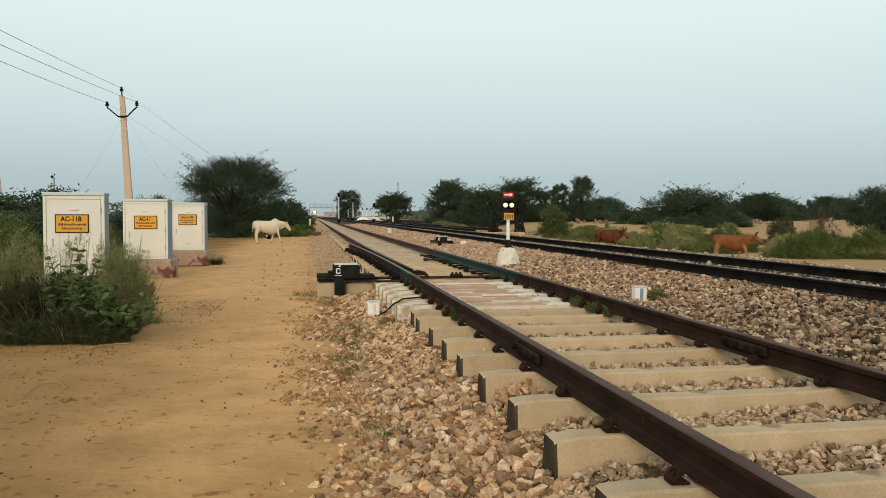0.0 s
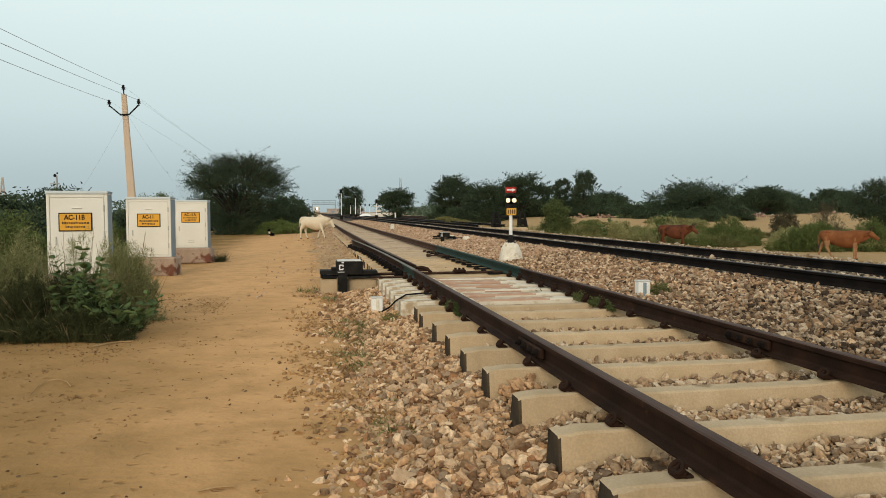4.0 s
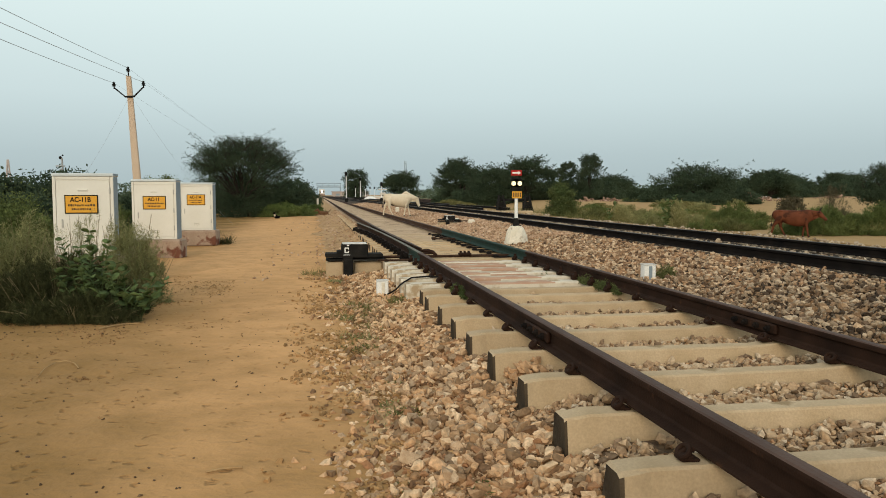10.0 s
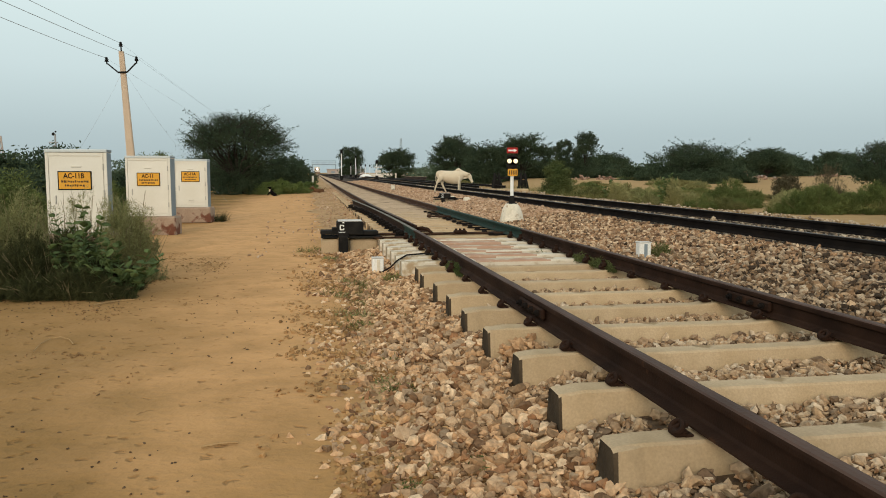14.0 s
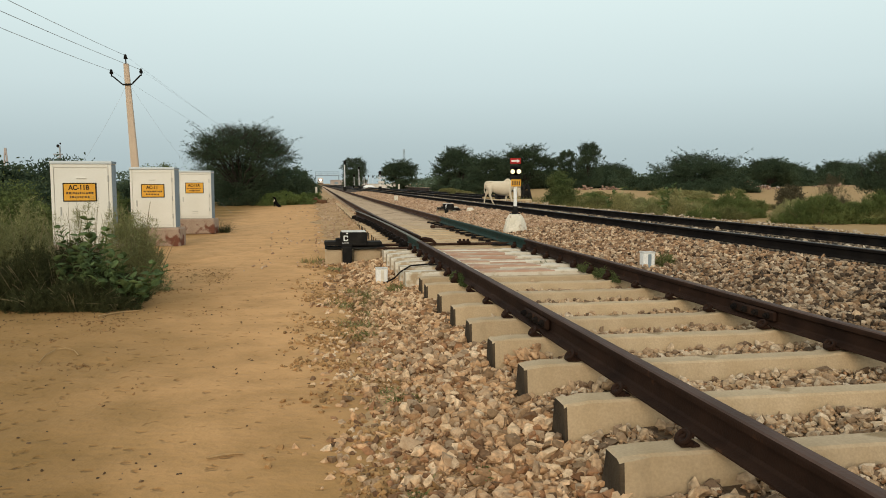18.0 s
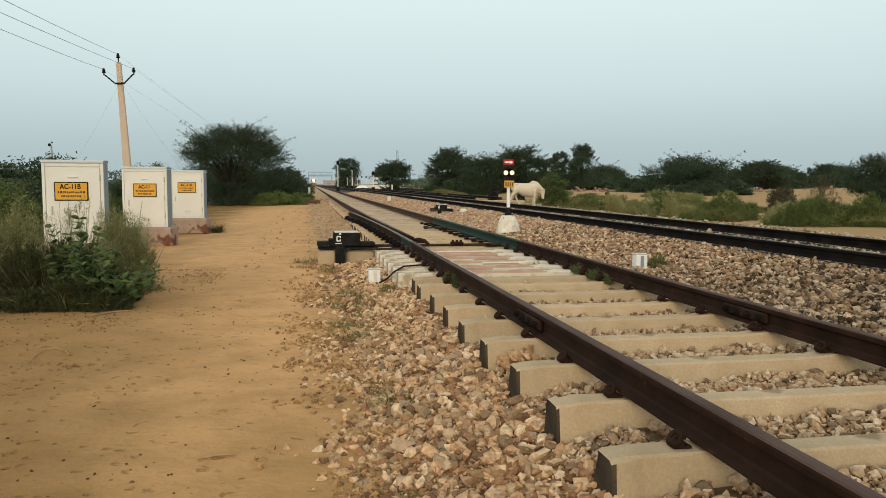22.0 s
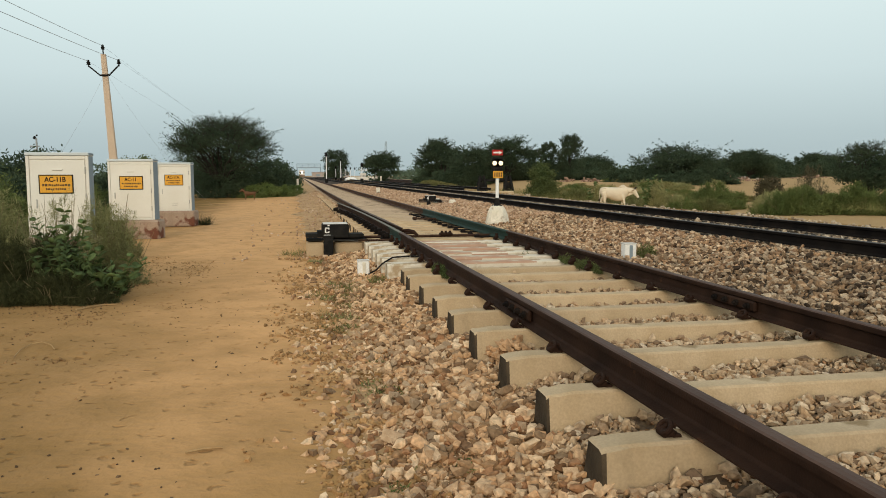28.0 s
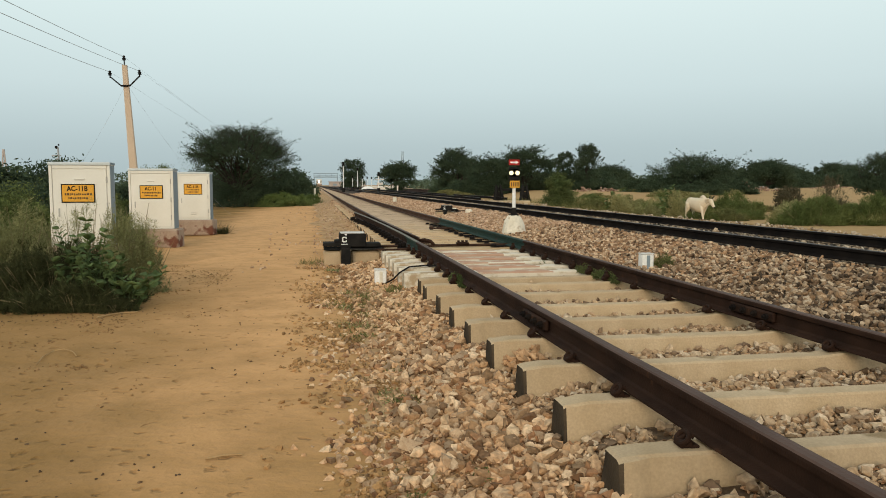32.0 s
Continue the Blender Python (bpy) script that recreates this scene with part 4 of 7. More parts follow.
for i in range(280):
    rnd = random.Random(2000 + i)
    x, y = (0.34 + 0.80 * rnd.random() ** 0.6, rnd.uniform(2.1, 6.8)) if i < 190 else (rnd.uniform(3.95, 5.2), rnd.uniform(3.6, 8.0))
    z = float(bed(np.array(x), np.array(y))) + rnd.uniform(0.0, 0.03)
    part("stone", SINGLE[i % 14], None, shoulder[0] if i < 190 else shoulder[3], "", pose(x, y, z, rnd.uniform(-25, 25), rnd.uniform(-25, 25), rnd.uniform(0, 360)) @ Matrix.Scale(rnd.uniform(0.020, 0.038) * (1.3 if rnd.random() < 0.12 else 1), 4))
# a rust-stained patch beside the rail
r9 = np.random.RandomState(9)
px, py = r9.uniform(1.24, 1.50, 90), r9.uniform(4.78, 5.02, 90)
tagged(new("rusty_stones", stones("rusty_stones", px, py, bed(px, py) + r9.uniform(0.02, 0.10, 90), r9.uniform(0.014, 0.03, 90), RUSTY, 10, 0.8)), "rust-orange stones heaped against the rail", "ballast", kind="stuff")
tagged(new("yard_bed", sheet("yard_bed", np.linspace(11.2, 34, 14), spaced(88, 700, 90, 60), lambda x, y: -0.36 + 0.05 * rough(x * 0.2, y * 0.05, 3), BED_FILL)), "brown ash and stone of the distant station yard", "ballast", kind="structure")
for k in range(4):
    yard_track = thing("railway_track", pose(0, 0, 0), "distant rusty yard track", "railway track", kind="structure")
    for side in (0, 1.74):
        part("rail", rail(run(13.5 + 4.2 * k + side, 120, 640, 10, lambda y: -0.012 * (y - 120)), -0.15), (RAIL, RAIL_TOP), yard_track, "distant rusty rail")


# ---- apparatus boxes ----
def apparatus_box(x, y, tag, label, high=1.24, yaw=0):
    """A steel location box, cream with a blue-grey right face, on a plastered plinth, its door towards the camera."""
    w, d, base = (0.87, 0.92, 0.87)[tag], (0.31, 0.40, 0.40)[tag], 0.42
    t = thing("apparatus_box", pose(x, y, -0.46, 0, 0, yaw), label, "equipment box", "apparatus boxes by the path")
    g = Geo()
    g.box((0, 0.02, base / 2), (w + 0.16, d + 0.22, base), 0.03)
    rnd = random.Random(tag)
    g.v = [(a + rnd.uniform(-0.012, 0.012), b + rnd.uniform(-0.012, 0.012), c + rnd.uniform(-0.012, 0.006)) for a, b, c in g.v]
    part("plinth", g, PLINTH, t, "stained and chipped plaster plinth")
    g = Geo()
    g.box((0, 0, base + high / 2), (w, d, high), 0.008)
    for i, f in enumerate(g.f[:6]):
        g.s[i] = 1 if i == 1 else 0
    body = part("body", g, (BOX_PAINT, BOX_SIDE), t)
    g = Geo()
    for s in (-1, 1):
        g.box((s * (w / 2 - 0.022), -d / 2 - 0.006, base + high / 2), (0.044, 0.022, high - 0.01), 0.004)
    g.box((0, -d / 2 - 0.006, base + high - 0.03), (w - 0.095, 0.022, 0.05), 0.004)
    g.box((0, -d / 2 - 0.006, base + 0.03), (w - 0.095, 0.022, 0.05), 0.004)
    part("door_frame", g, BOX_PAINT, t)
    g = Geo()
    g.box((0, -d / 2 - 0.009, base + high / 2 - 0.005), (w - 0.105, 0.020, high - 0.125), 0.004)
    door = part("door", g, BOX_PAINT, t)
    g = Geo()
    g.box((-w / 2 + 0.13, -d / 2 - 0.028, base + high * 0.42), (0.022, 0.022, 0.13), 0.005)
    part("handle", g, BOX_SEAM, door)
    for z in (0.2, 0.5, 0.82):
        g = Geo()
        g.tube([(w / 2 - 0.05, -d / 2 - 0.022, base + high * z - 0.05), (w / 2 - 0.05, -d / 2 - 0.022, base + high * z + 0.05)], 0.011, 8)
        part("hinge", g, BOX_SEAM, door)
    for z in (high * 0.13, high * 0.165, high * 0.83):
        g = Geo()
        g.box((0.0, -d / 2 - 0.024, base + z), (0.15, 0.014, 0.022), 0.006)
        g.box((0.0, -d / 2 - 0.0205, base + z - 0.014), (0.14, 0.004, 0.010), 0.001, slot=1)
        part("vent_louvre", g, (BOX_PAINT, BOX_SEAM), door)
    g = Geo()
    g.box((0, -0.004, base + high + 0.024), (w + 0.016, d + 0.05, 0.048), 0.008)
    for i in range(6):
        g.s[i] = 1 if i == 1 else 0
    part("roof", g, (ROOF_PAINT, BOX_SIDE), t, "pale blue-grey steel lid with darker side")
    sx, sz = ((-0.025, -0.012), (0.01, -0.035), (0.0, 0.0))[tag]
    g = Geo()
    g.box((sx, -d / 2 - 0.026, base + high * 0.665 + sz), (0.48, 0.010, 0.285), 0.002, slot=1)
    g.box((sx, -d / 2 - 0.029, base + high * 0.665 + sz), (0.448, 0.010, 0.253), 0.002, slot=0)
    plate = part("sign_plate", g, (SIGN_ORANGE, BLACK), t, "amber plate with black border and letters")
    face = lambda dx, dz: pose(sx + dx, -d / 2 - 0.0345, base + high * 0.665 + sz + dz, 90, 0, 0)
    lettering("lettering", ("AC-11B", "AC-11", "AC-11A")[tag], 0.105, BLACK, plate, face(-0.01, 0.068) @ Matrix.Diagonal((0.86, 1, 1, 1)))
    r2 = random.Random(tag + 5)
    for row, dz in ((0, -0.015), (1, -0.075)):
        at = -0.19 + 0.05 * row
        while at < 0.17 - 0.05 * row:
            k = r2.uniform(0.012, 0.032)
            g = Geo()
            g.box((0, r2.uniform(-0.003, 0.003), 0), (k, r2.uniform(0.024, 0.036), 0.002), 0.0005)
            part("text_bar", g, HUSK, plate, "", face(at + k / 2, dz))
            at += k + 0.009
    return t


apparatus_box(-3.52, 12.66, 0, "cream steel apparatus box behind the shrub, amber plate AC-11B", yaw=2)
apparatus_box(-3.405, 17.42, 1, "cream steel apparatus box with blue-grey side, amber plate AC-11", yaw=-4)
apparatus_box(-3.18, 21.73, 2, "cream steel apparatus box on reddish plinth, amber plate AC-11A", yaw=-4)


# ---- power line ----
def line_pole(x, y, base, top, label, lean=0.0, r=1.0):
    stand = pose(x, y, base, 0, lean, 0)
    t = thing("utility_pole", stand, label, "utility pole", "poles of the power line")
    h = top - base
    g = Geo()
    lo, hi = 0.18 * r, 0.10 * r
    g.loft([[(sx * k, sy * k * 0.7, z) for sx, sy in ((-1, -0.8), (-0.8, -1), (0.8, -1), (1, -0.8), (1, 0.8), (0.8, 1), (-0.8, 1), (-1, 0.8))] for k, z in ((lo, -0.4), (lo, 0), (hi, h))])
    part("post", g, POLE_C, t)
    g = Geo()
    g.box((0, -0.11, h - 0.88), (0.40 * r, 0.07, 0.07), 0.01)
    for s in (-1, 1):
        g.tube([(s * 0.18 * r, -0.11, h - 0.88), (s * 0.56 * r, -0.11, h - 0.52), (s * 0.62 * r, -0.11, h - 0.50)], 0.032, 6)
    pin = Geo()
    pin.tube([(0, 0, h - 0.05), (0, 0, h + 0.22)], 0.03, 6)
    part("top_pin", pin, BLACK, t)
    part("crossarm", g, BLACK, t, "V-shaped dark steel crossarm")
    ends = []
    for ix, iz in ((-0.60 * r, h - 0.50), (0, h + 0.13), (0.60 * r, h - 0.50)):
        g = Geo()
        prof = ((0.025, 0), (0.025, 0.06), (0.095, 0.08), (0.055, 0.12), (0.085, 0.15), (0.045, 0.19), (0.06, 0.23), (0.03, 0.27))
        g.loft([[(ix + q * math.cos(a * math.pi / 5), -0.1 * (iz < h) + q * math.sin(a * math.pi / 5), iz + z) for a in range(10)] for q, z in prof])
        part("insulator", g, BLACK, t, "dark porcelain pin insulator")
        ends.append(stand @ Vector((ix, -0.1 * (iz < h), iz + 0.22)))
    return ends


near_ends = line_pole(-7.53, 35, -0.47, 6.0, "square tapered concrete power pole with V-arm, leaning a little", -2.9)
off_ends = [Vector(p) for p in ((-7.45, 14.00, 4.47), (-7.41, 14.00, 5.17), (-7.43, 14.00, 4.80))]
slim = thing("utility_pole", pose(-21.3, 70, -0.45), "distant slender grey steel pole with two dark insulators", "utility pole", "poles of the power line")
g = Geo()
g.tube([(0, 0, -0.2), (0.05, 0, 2.5), (0.0, 0, 4.55)], [0.11, 0.09, 0.07], 8)
part("post", g, POLE_GREY, slim)
g = Geo()
g.box((-0.12, -0.08, 3.85), (0.75, 0.08, 0.10), 0.02)
g.box((-0.05, -0.08, 3.55), (0.30, 0.10, 0.16), 0.03)
part("crossarm", g, POLE_GREY, slim)
for ix, iz, k in ((-0.13, 4.5, 0.7), (0.06, 4.72, 0.4)):
    g = Geo()
    g.loft([[(ix + q * k * math.cos(a * math.pi / 5), q * k * math.sin(a * math.pi / 5), iz + z * k) for a in range(10)] for q, z in ((0.03, -0.12), (0.16, -0.05), (0.19, 0.10), (0.13, 0.22), (0.04, 0.27))])
    part("insulator", g, BLACK, slim, "dark porcelain insulator")
mast = thing("lattice_mast", pose(-95, 260, -0.5), "distant pinkish lattice mast above the scrub", "mast")
g = Geo()
for sx in (-1, 1):
    g.tube([(sx * 1.1, 0, 0), (sx * 0.12, 0, 12.6)], 0.24, 4)
for k in range(5):
    g.tube([((-1) ** k * (1.0 - k * 0.18), 0, 2.4 * k), (-(-1) ** k * (0.85 - k * 0.17), 0, 2.4 * k + 2.4)], 0.16, 4)
part("frame", g, HAZY_WALL, mast)
back_ends = [Vector((-1.5 + k, 92, 1.4)) for k in (-0.6, 0, 0.6)]


def cable(name, a, b, sag, radius, label):
    g = Geo()
    pts = [a.lerp(b, i / 24) - Vector((0, 0, sag * 4 * (i / 24) * (1 - i / 24))) for i in range(25)]
    g.tube(pts, radius, 5)
    return tagged(new(name, g.mesh(name, WIRE)), label, "cable", "wires of the power line")


for a, b in zip(near_ends, off_ends):
    cable("overhead_wire", a, b, 0.06, 0.008, "thin sagging aluminium power wire between poles")
for a, b in zip(near_ends, back_ends):
    cable("overhead_wire", a, b, 0.3, 0.0032, "thin power wire running off behind the pole")
cable("stay_wire", Vector((-7.87, 35, 5.1)), Vector((-11.9, 36.5, -0.45)), 0.4, 0.003, "thin slack stay wire of the pole")
cable("stay_wire", Vector((-7.72, 35, 5.1)), Vector((-3.8, 36.5, -0.45)), 0.4, 0.003, "thin slack stay wire of the pole")

# ---- shunt signal ----
sig = thing("shunt_signal", pose(4.63, 17.5, -0.26), "lit shunt signal on white post and whitewashed block", "railway signal")
g = Geo()
rnd = random.Random(4)
rings = []
for z, k in ((-0.1, 1.16), (0.05, 1.12), (0.20, 1.0), (0.33, 0.84), (0.41, 0.66), (0.44, 0.5)):
    rings.append([(0.25 * k * math.cos(a * math.pi / 8) * (1 + rnd.uniform(-0.08, 0.08)), 0.22 * k * math.sin(a * math.pi / 8) * (1 + rnd.uniform(-0.08, 0.08)), z + rnd.uniform(-0.02, 0.02)) for a in range(16)])
g.loft(rings)
part("base_block", g, WHITEWASH, sig, "lumpy whitewashed concrete block")
g = Geo()
g.box((0, 0, 0.45), (0.20, 0.20, 0.03), 0.006)
g.loft([[(k * math.cos(a * math.pi / 6), k * math.sin(a * math.pi / 6), z) for a in range(12)] for k, z in ((0.085, 0.46), (0.06, 0.52), (0.052, 0.62))])
part("socket", g, BLACK, sig, "black cast socket")
g = Geo()
g.tube([(0, 0, 0.60), (0, 0, 1.12)], 0.040, 14)
part("post", g, WHITE, sig, "white tubular post", smooth=False)
g = Geo()
g.box((0.0, -0.06, 1.165), (0.235, 0.012, 0.165), 0.004)
plate = part("number_plate", g, SIGN_ORANGE, sig, "amber number plate")
for i in range(4):
    g = Geo()
    g.box((-0.078 + 0.052 * i, -0.068, 1.165), (0.030, 0.004, 0.10), 0.001)
    part("text_bar", g, HUSK, plate)
g = Geo()
g.box((0, 0.02, 1.40), (0.24, 0.10, 0.34), 0.02)
g.box((0, -0.015, 1.435), (0.26, 0.03, 0.20), 0.01)
head = part("lamp_housing", g, BLACK, sig, "black lamp housing")
for s in (-1, 1):
    g = Geo()
    g.loft([[(s * 0.074 + k * math.cos(a * math.pi / 8), y, 1.43 + k * math.sin(a * math.pi / 8)) for a in range(16)] for k, y in ((0.052, -0.03), (0.050, -0.045), (0.025, -0.056))])
    part("lens", g, LAMP, head, "lit warm-white lens", smooth=True)
    g = Geo()
    g.loft([[(s * 0.074 + k * math.cos(a * math.pi / 10), y, 1.43 + k * math.sin(a * math.pi / 10)) for a in range(0, 11)] for k, y in ((0.072, -0.03), (0.076, -0.10), (0.070, -0.10), (0.066, -0.03))], cap=False)
    part("hood", g, BLACK, head)
g = Geo()
g.box((0.0, 0.0, 1.675), (0.250, 0.05, 0.132), 0.006)
board = part("arrow_board", g, RED, sig, "red board with a white arrow")
g = Geo()
g.box((-0.035, -0.028, 1.675), (0.14, 0.006, 0.036), 0.002)
g.add([(0.030, -0.031, 1.72), (0.030, -0.031, 1.63), (0.105, -0.031, 1.675), (0.030, -0.025, 1.72), (0.030, -0.025, 1.63), (0.105, -0.025, 1.675)], [(0, 1, 2), (5, 4, 3), (0, 3, 4, 1), (1, 4, 5, 2), (2, 5, 3, 0)])
part("arrow", g, WHITE, board, "white arrow")


# ---- point machines ----
def point_machine(m, label, scale=1.0):
    t = thing("point_machine", m @ Matrix.Scale(scale, 4), label, "point machine", "switch motors beside the tracks")
    g = Geo()
    g.box((-0.13, 0.05, -0.12), (0.30, 0.45, 0.26), 0.03)
    g.box((0.42, 0.10, -0.12), (0.50, 0.38, 0.24), 0.03)
    part("footing", g, CONCRETE, t, "sandy concrete footing")
    g = Geo()
    g.box((0.20, 0.0, 0.19), (0.44, 0.42, 0.23), 0.018)
    g.box((0.20, 0.0, 0.31), (0.40, 0.38, 0.014), 0.004, slot=1)
    case = part("motor_case", g, (BLACK, GREY_BOX), t, "black motor case with a pale worn lid")
    g = Geo()
    for c, s in (((0.085, -0.214, 0.288), (0.034, 0.004, 0.022)), ((0.034, -0.214, 0.207), (0.020, 0.004, 0.070)), ((0.062, -0.214, 0.244), (0.062, 0.004, 0.018)),
                 ((0.062, -0.214, 0.170), (0.062, 0.004, 0.018)), ((0.091, -0.214, 0.232), (0.016, 0.004, 0.026)), ((0.091, -0.214, 0.182), (0.016, 0.004, 0.026)), ((0.060, -0.214, 0.125), (0.11, 0.004, 0.018))):
        g.box(c, s, 0.001)
    part("painted_mark", g, WHITE, case, "white painted mark")
    g = Geo()
    g.box((-0.14, 0.0, 0.12), (0.30, 0.36, 0.065), 0.012)
    g.box((-0.05, -0.02, 0.17), (0.10, 0.30, 0.05), 0.012)
    part("gear_cover", g, BLACK, t)
    g = Geo()
    g.box((0.50, 0.0, 0.105), (0.34, 0.34, 0.07), 0.012)
    part("rod_cover", g, BLACK, t)
    g = Geo()
    g.box((0.21, 0.0, 0.045), (0.98, 0.40, 0.025), 0.004)
    part("base_plate", g, BLACK, t)
    g = Geo()
    g.box((0.08, -0.26, -0.09), (0.155, 0.09, 0.32), 0.012)
    g.box((0.08, -0.235, 0.09), (0.17, 0.05, 0.07), 0.008)
    for z in (-0.12, -0.02):
        g.tube([(0.04, -0.30, z), (0.04, -0.325, z)], 0.02, 6)
    part("cable_head", g, BLACK, t, "black cable terminal box")
    for x, zz in ((0.55, 0.07), (0.60, 0.02)):
        g = Geo()
        g.tube([(x, 0.03, zz), (x + 0.55, 0.03, zz)], 0.016, 8)
        part("throw_rod", g, IRON, t)
    return t


point_machine(pose(0.43, 13.0, -0.215), "black railway point machine with white mark on a sandy footing")
point_machine(pose(4.75, 28.4, -0.13), "distant black point machine in the ballast", 0.86)


# ---- small junction boxes ----
def junction_box(x, y, z, w, h, label, strip, group="track junction boxes"):
    t = thing("junction_box", pose(x, y, z, 0, 0, 3), label, "junction box", group)
    g = Geo()
    g.box((0, 0, h / 2), (w, w * 0.75, h), 0.012)
    part("body", g, WHITE, t)
    g = Geo()
    g.box((w * 0.02, -w * 0.39, h * 0.50), (w * 0.28, 0.012, h * 0.86), 0.004)
    part("cover_strip", g, strip, t, "cover strip with worn paint")
    g = Geo()
    g.box((0, 0, h + 0.006), (w * 1.06, w * 0.8, 0.014), 0.004)
    part("lid", g, GREY_BOX, t)
    return t


junction_box(4.565, 10.05, -0.29, 0.175, 0.22, "small white junction box in the ballast beside the rail", BOX_SIDE)
junction_box(0.85, 10.05, -0.435, 0.150, 0.215, "small white junction box in weeds beside the track", WHITEWASH)
g = Geo()
g.tube([(0.90, 9.98, -0.40), (0.99, 9.75, -0.31), (1.07, 9.75, -0.23), (1.20, 9.75, -0.155), (1.43, 9.75, -0.14), (1.56, 9.75, -0.15)], 0.011, 6)
tagged(new("track_cable", g.mesh("track_cable", BLACK)), "black track cable from the junction box to the rail", "cable")
for x, y in ((5.3, 29.0), (5.6, 27.6)):
    g = Geo()
    g.box((0, 0, 0.05), (0.24, 0.2, 0.20), 0.05)
    tagged(new("marker_stone", g.mesh("marker_stone", WHITEWASH)), "whitewashed marker stone in the ballast", "stone", "white marker stones").matrix_basis = pose(x, y, -0.14)
g = Geo()
g.box((0, 0, 0.12), (0.22, 0.2, 0.30), 0.03)
tagged(new("marker_stone", g.mesh("marker_stone", WHITEWASH)), "whitewashed marker stone in the ballast", "stone", "white marker stones").matrix_basis = pose(4.9, 47, -0.12)


# ---- plants ----
def tree(x, y, width, top, label, base=None, style="acacia", seed=1, leaf=0.12, per=90, clumps=70, material=None, low=0.25, group="trees along the line", depth=0.8, twigs=0, layers=26, rise=0.42, droop=0.26, heart=24.0):
    """A tapered trunk, forking limbs and a crown of many small leaves in loose layered clumps, with gaps."""
    rnd = random.Random(seed)
    z0 = float(land(np.array(x), np.array(y))) - 0.05 if base is None else base
    h = top - z0
    t = thing("tree" if style != "shrub" else "shrub", pose(x, y, z0), label, "tree" if style != "shrub" else "shrub", group)
    g, wood = Geo(), Geo()
    cs, rs, ways = [], [], []
    fork = h * (0.16 if style == "acacia" else 0.3)
    thick = max(0.05, h * 0.03)
    lean = rnd.uniform(-0.08, 0.08) * h
    g.tube([(0, 0, 0), (lean * 0.4, 0, fork * 0.5), (lean, 0.03 * h, fork)], [thick * 1.3, thick, thick * 0.85], 8)
    root = Vector((lean, 0.03 * h, fork * 0.95))

    def limb(tip, k):
        knee = root.lerp(tip, 0.5) + Vector((rnd.uniform(-0.08, 0.08) * h, rnd.uniform(-0.08, 0.08) * h, 0.05 * h))
        wood.tube([root, knee, tip], [thick * 0.5 * k, thick * 0.3 * k, thick * 0.08], 5)

    if style == "acacia":
        for i in range(layers):
            a = 2.4 * i + rnd.uniform(-0.5, 0.5)
            q = math.sqrt((i + 0.5) / layers)
            roof = 1 - droop * q ** 2.5 - rnd.uniform(0, 0.10)
            floor = low + rise * q * q
            u = rnd.uniform(0, 1) ** 0.8 if i % 3 else rnd.uniform(0.9, 1.0)
            c = Vector((math.cos(a) * q * width * 0.40, math.sin(a) * q * width * 0.40 * depth, h * (floor + (roof - floor) * u) - 0.06 * h))
            limb(c, 1.0)
            reach = width * rnd.uniform(0.10, 0.17)
            cs.append(tuple(c))
            rs.append((reach * 0.75, reach * 0.75, reach * 0.42))
            ways.append((0, 0, 0))
            for j in range(20):
                b = rnd.uniform(0, 6.28)
                k = reach * rnd.uniform(0.6, 1.2 + 0.6 * (j % 4 == 0))
                way = Vector((math.cos(b), math.sin(b), rnd.uniform(-0.25, 0.75)))
                e = c + way * k
                if j % 4 == 0:
                    wood.tube([c, c.lerp(e, 0.5) + Vector((0, 0, 0.02 * h)), e], [thick * 0.14, thick * 0.08, thick * 0.025], 4)
                for w in (0.35, 0.6, 0.82, 1.0):
                    cs.append(tuple(c.lerp(e, w)))
                    rs.append((reach * 0.17 * (1.2 - w * 0.8), reach * 0.17 * (1.2 - w * 0.8), reach * 0.10 * (1.2 - w * 0.6)))
                    ways.append(tuple(way.normalized()))
        share = np.array([heart if way == (0, 0, 0) else 1.0 for way in ways])
    else:
        for i in range(clumps):
            a, q = rnd.uniform(0, 2 * math.pi), math.sqrt(rnd.uniform(0, 1))
            if style == "upright":
                zz = h * rnd.uniform(low, 0.97)
                q *= 0.45 + 0.55 * math.sin(math.pi * min(1, (zz / h - low) / (1 - low) * 0.85 + 0.15))
            else:
                zz = h * rnd.uniform(0.02, 0.95) * math.sqrt(max(0.05, 1 - q * q * 0.9))
            k = rnd.uniform(0.6, 1.3)
            c = Vector((math.cos(a) * q * width * 0.42, math.sin(a) * q * width * 0.42 * depth, zz))
            cs.append(tuple(c))
            rs.append((width * 0.085 * k, width * 0.08 * k, min(width * 0.075, h * 0.10) * k))
            if i % 4 == 0:
                limb(c, 0.7)
        share = np.ones(len(cs))
    for i in range(twigs):
        a, q = rnd.uniform(0, 2 * math.pi), rnd.uniform(0.2, 1.0)
        p0 = Vector((math.cos(a) * q * width * 0.45, math.sin(a) * q * width * 0.4 * depth, h * (0.97 - 0.34 * q ** 3)))
        p1 = p0 + Vector((math.cos(a) * rnd.uniform(0.02, 0.07) * width, rnd.uniform(-0.2, 0.2), rnd.uniform(0.01, 0.10) * h))
        wood.tube([p0 - (p1 - p0) * 0.8, p0, p1], [0.012 * h / 4, 0.009 * h / 4, 0.004], 4)
        for k in range(3):
            cs.append(tuple(p0.lerp(p1, 0.3 + 0.35 * k)))
            rs.append((width * 0.016, width * 0.016, h * 0.010))
            ways.append(tuple((p1 - p0).normalized()))
    share = np.concatenate([share, np.full(len(cs) - len(share), 0.2 if style == "acacia" else 0.05)])
    part("trunk", g, BARK, t)
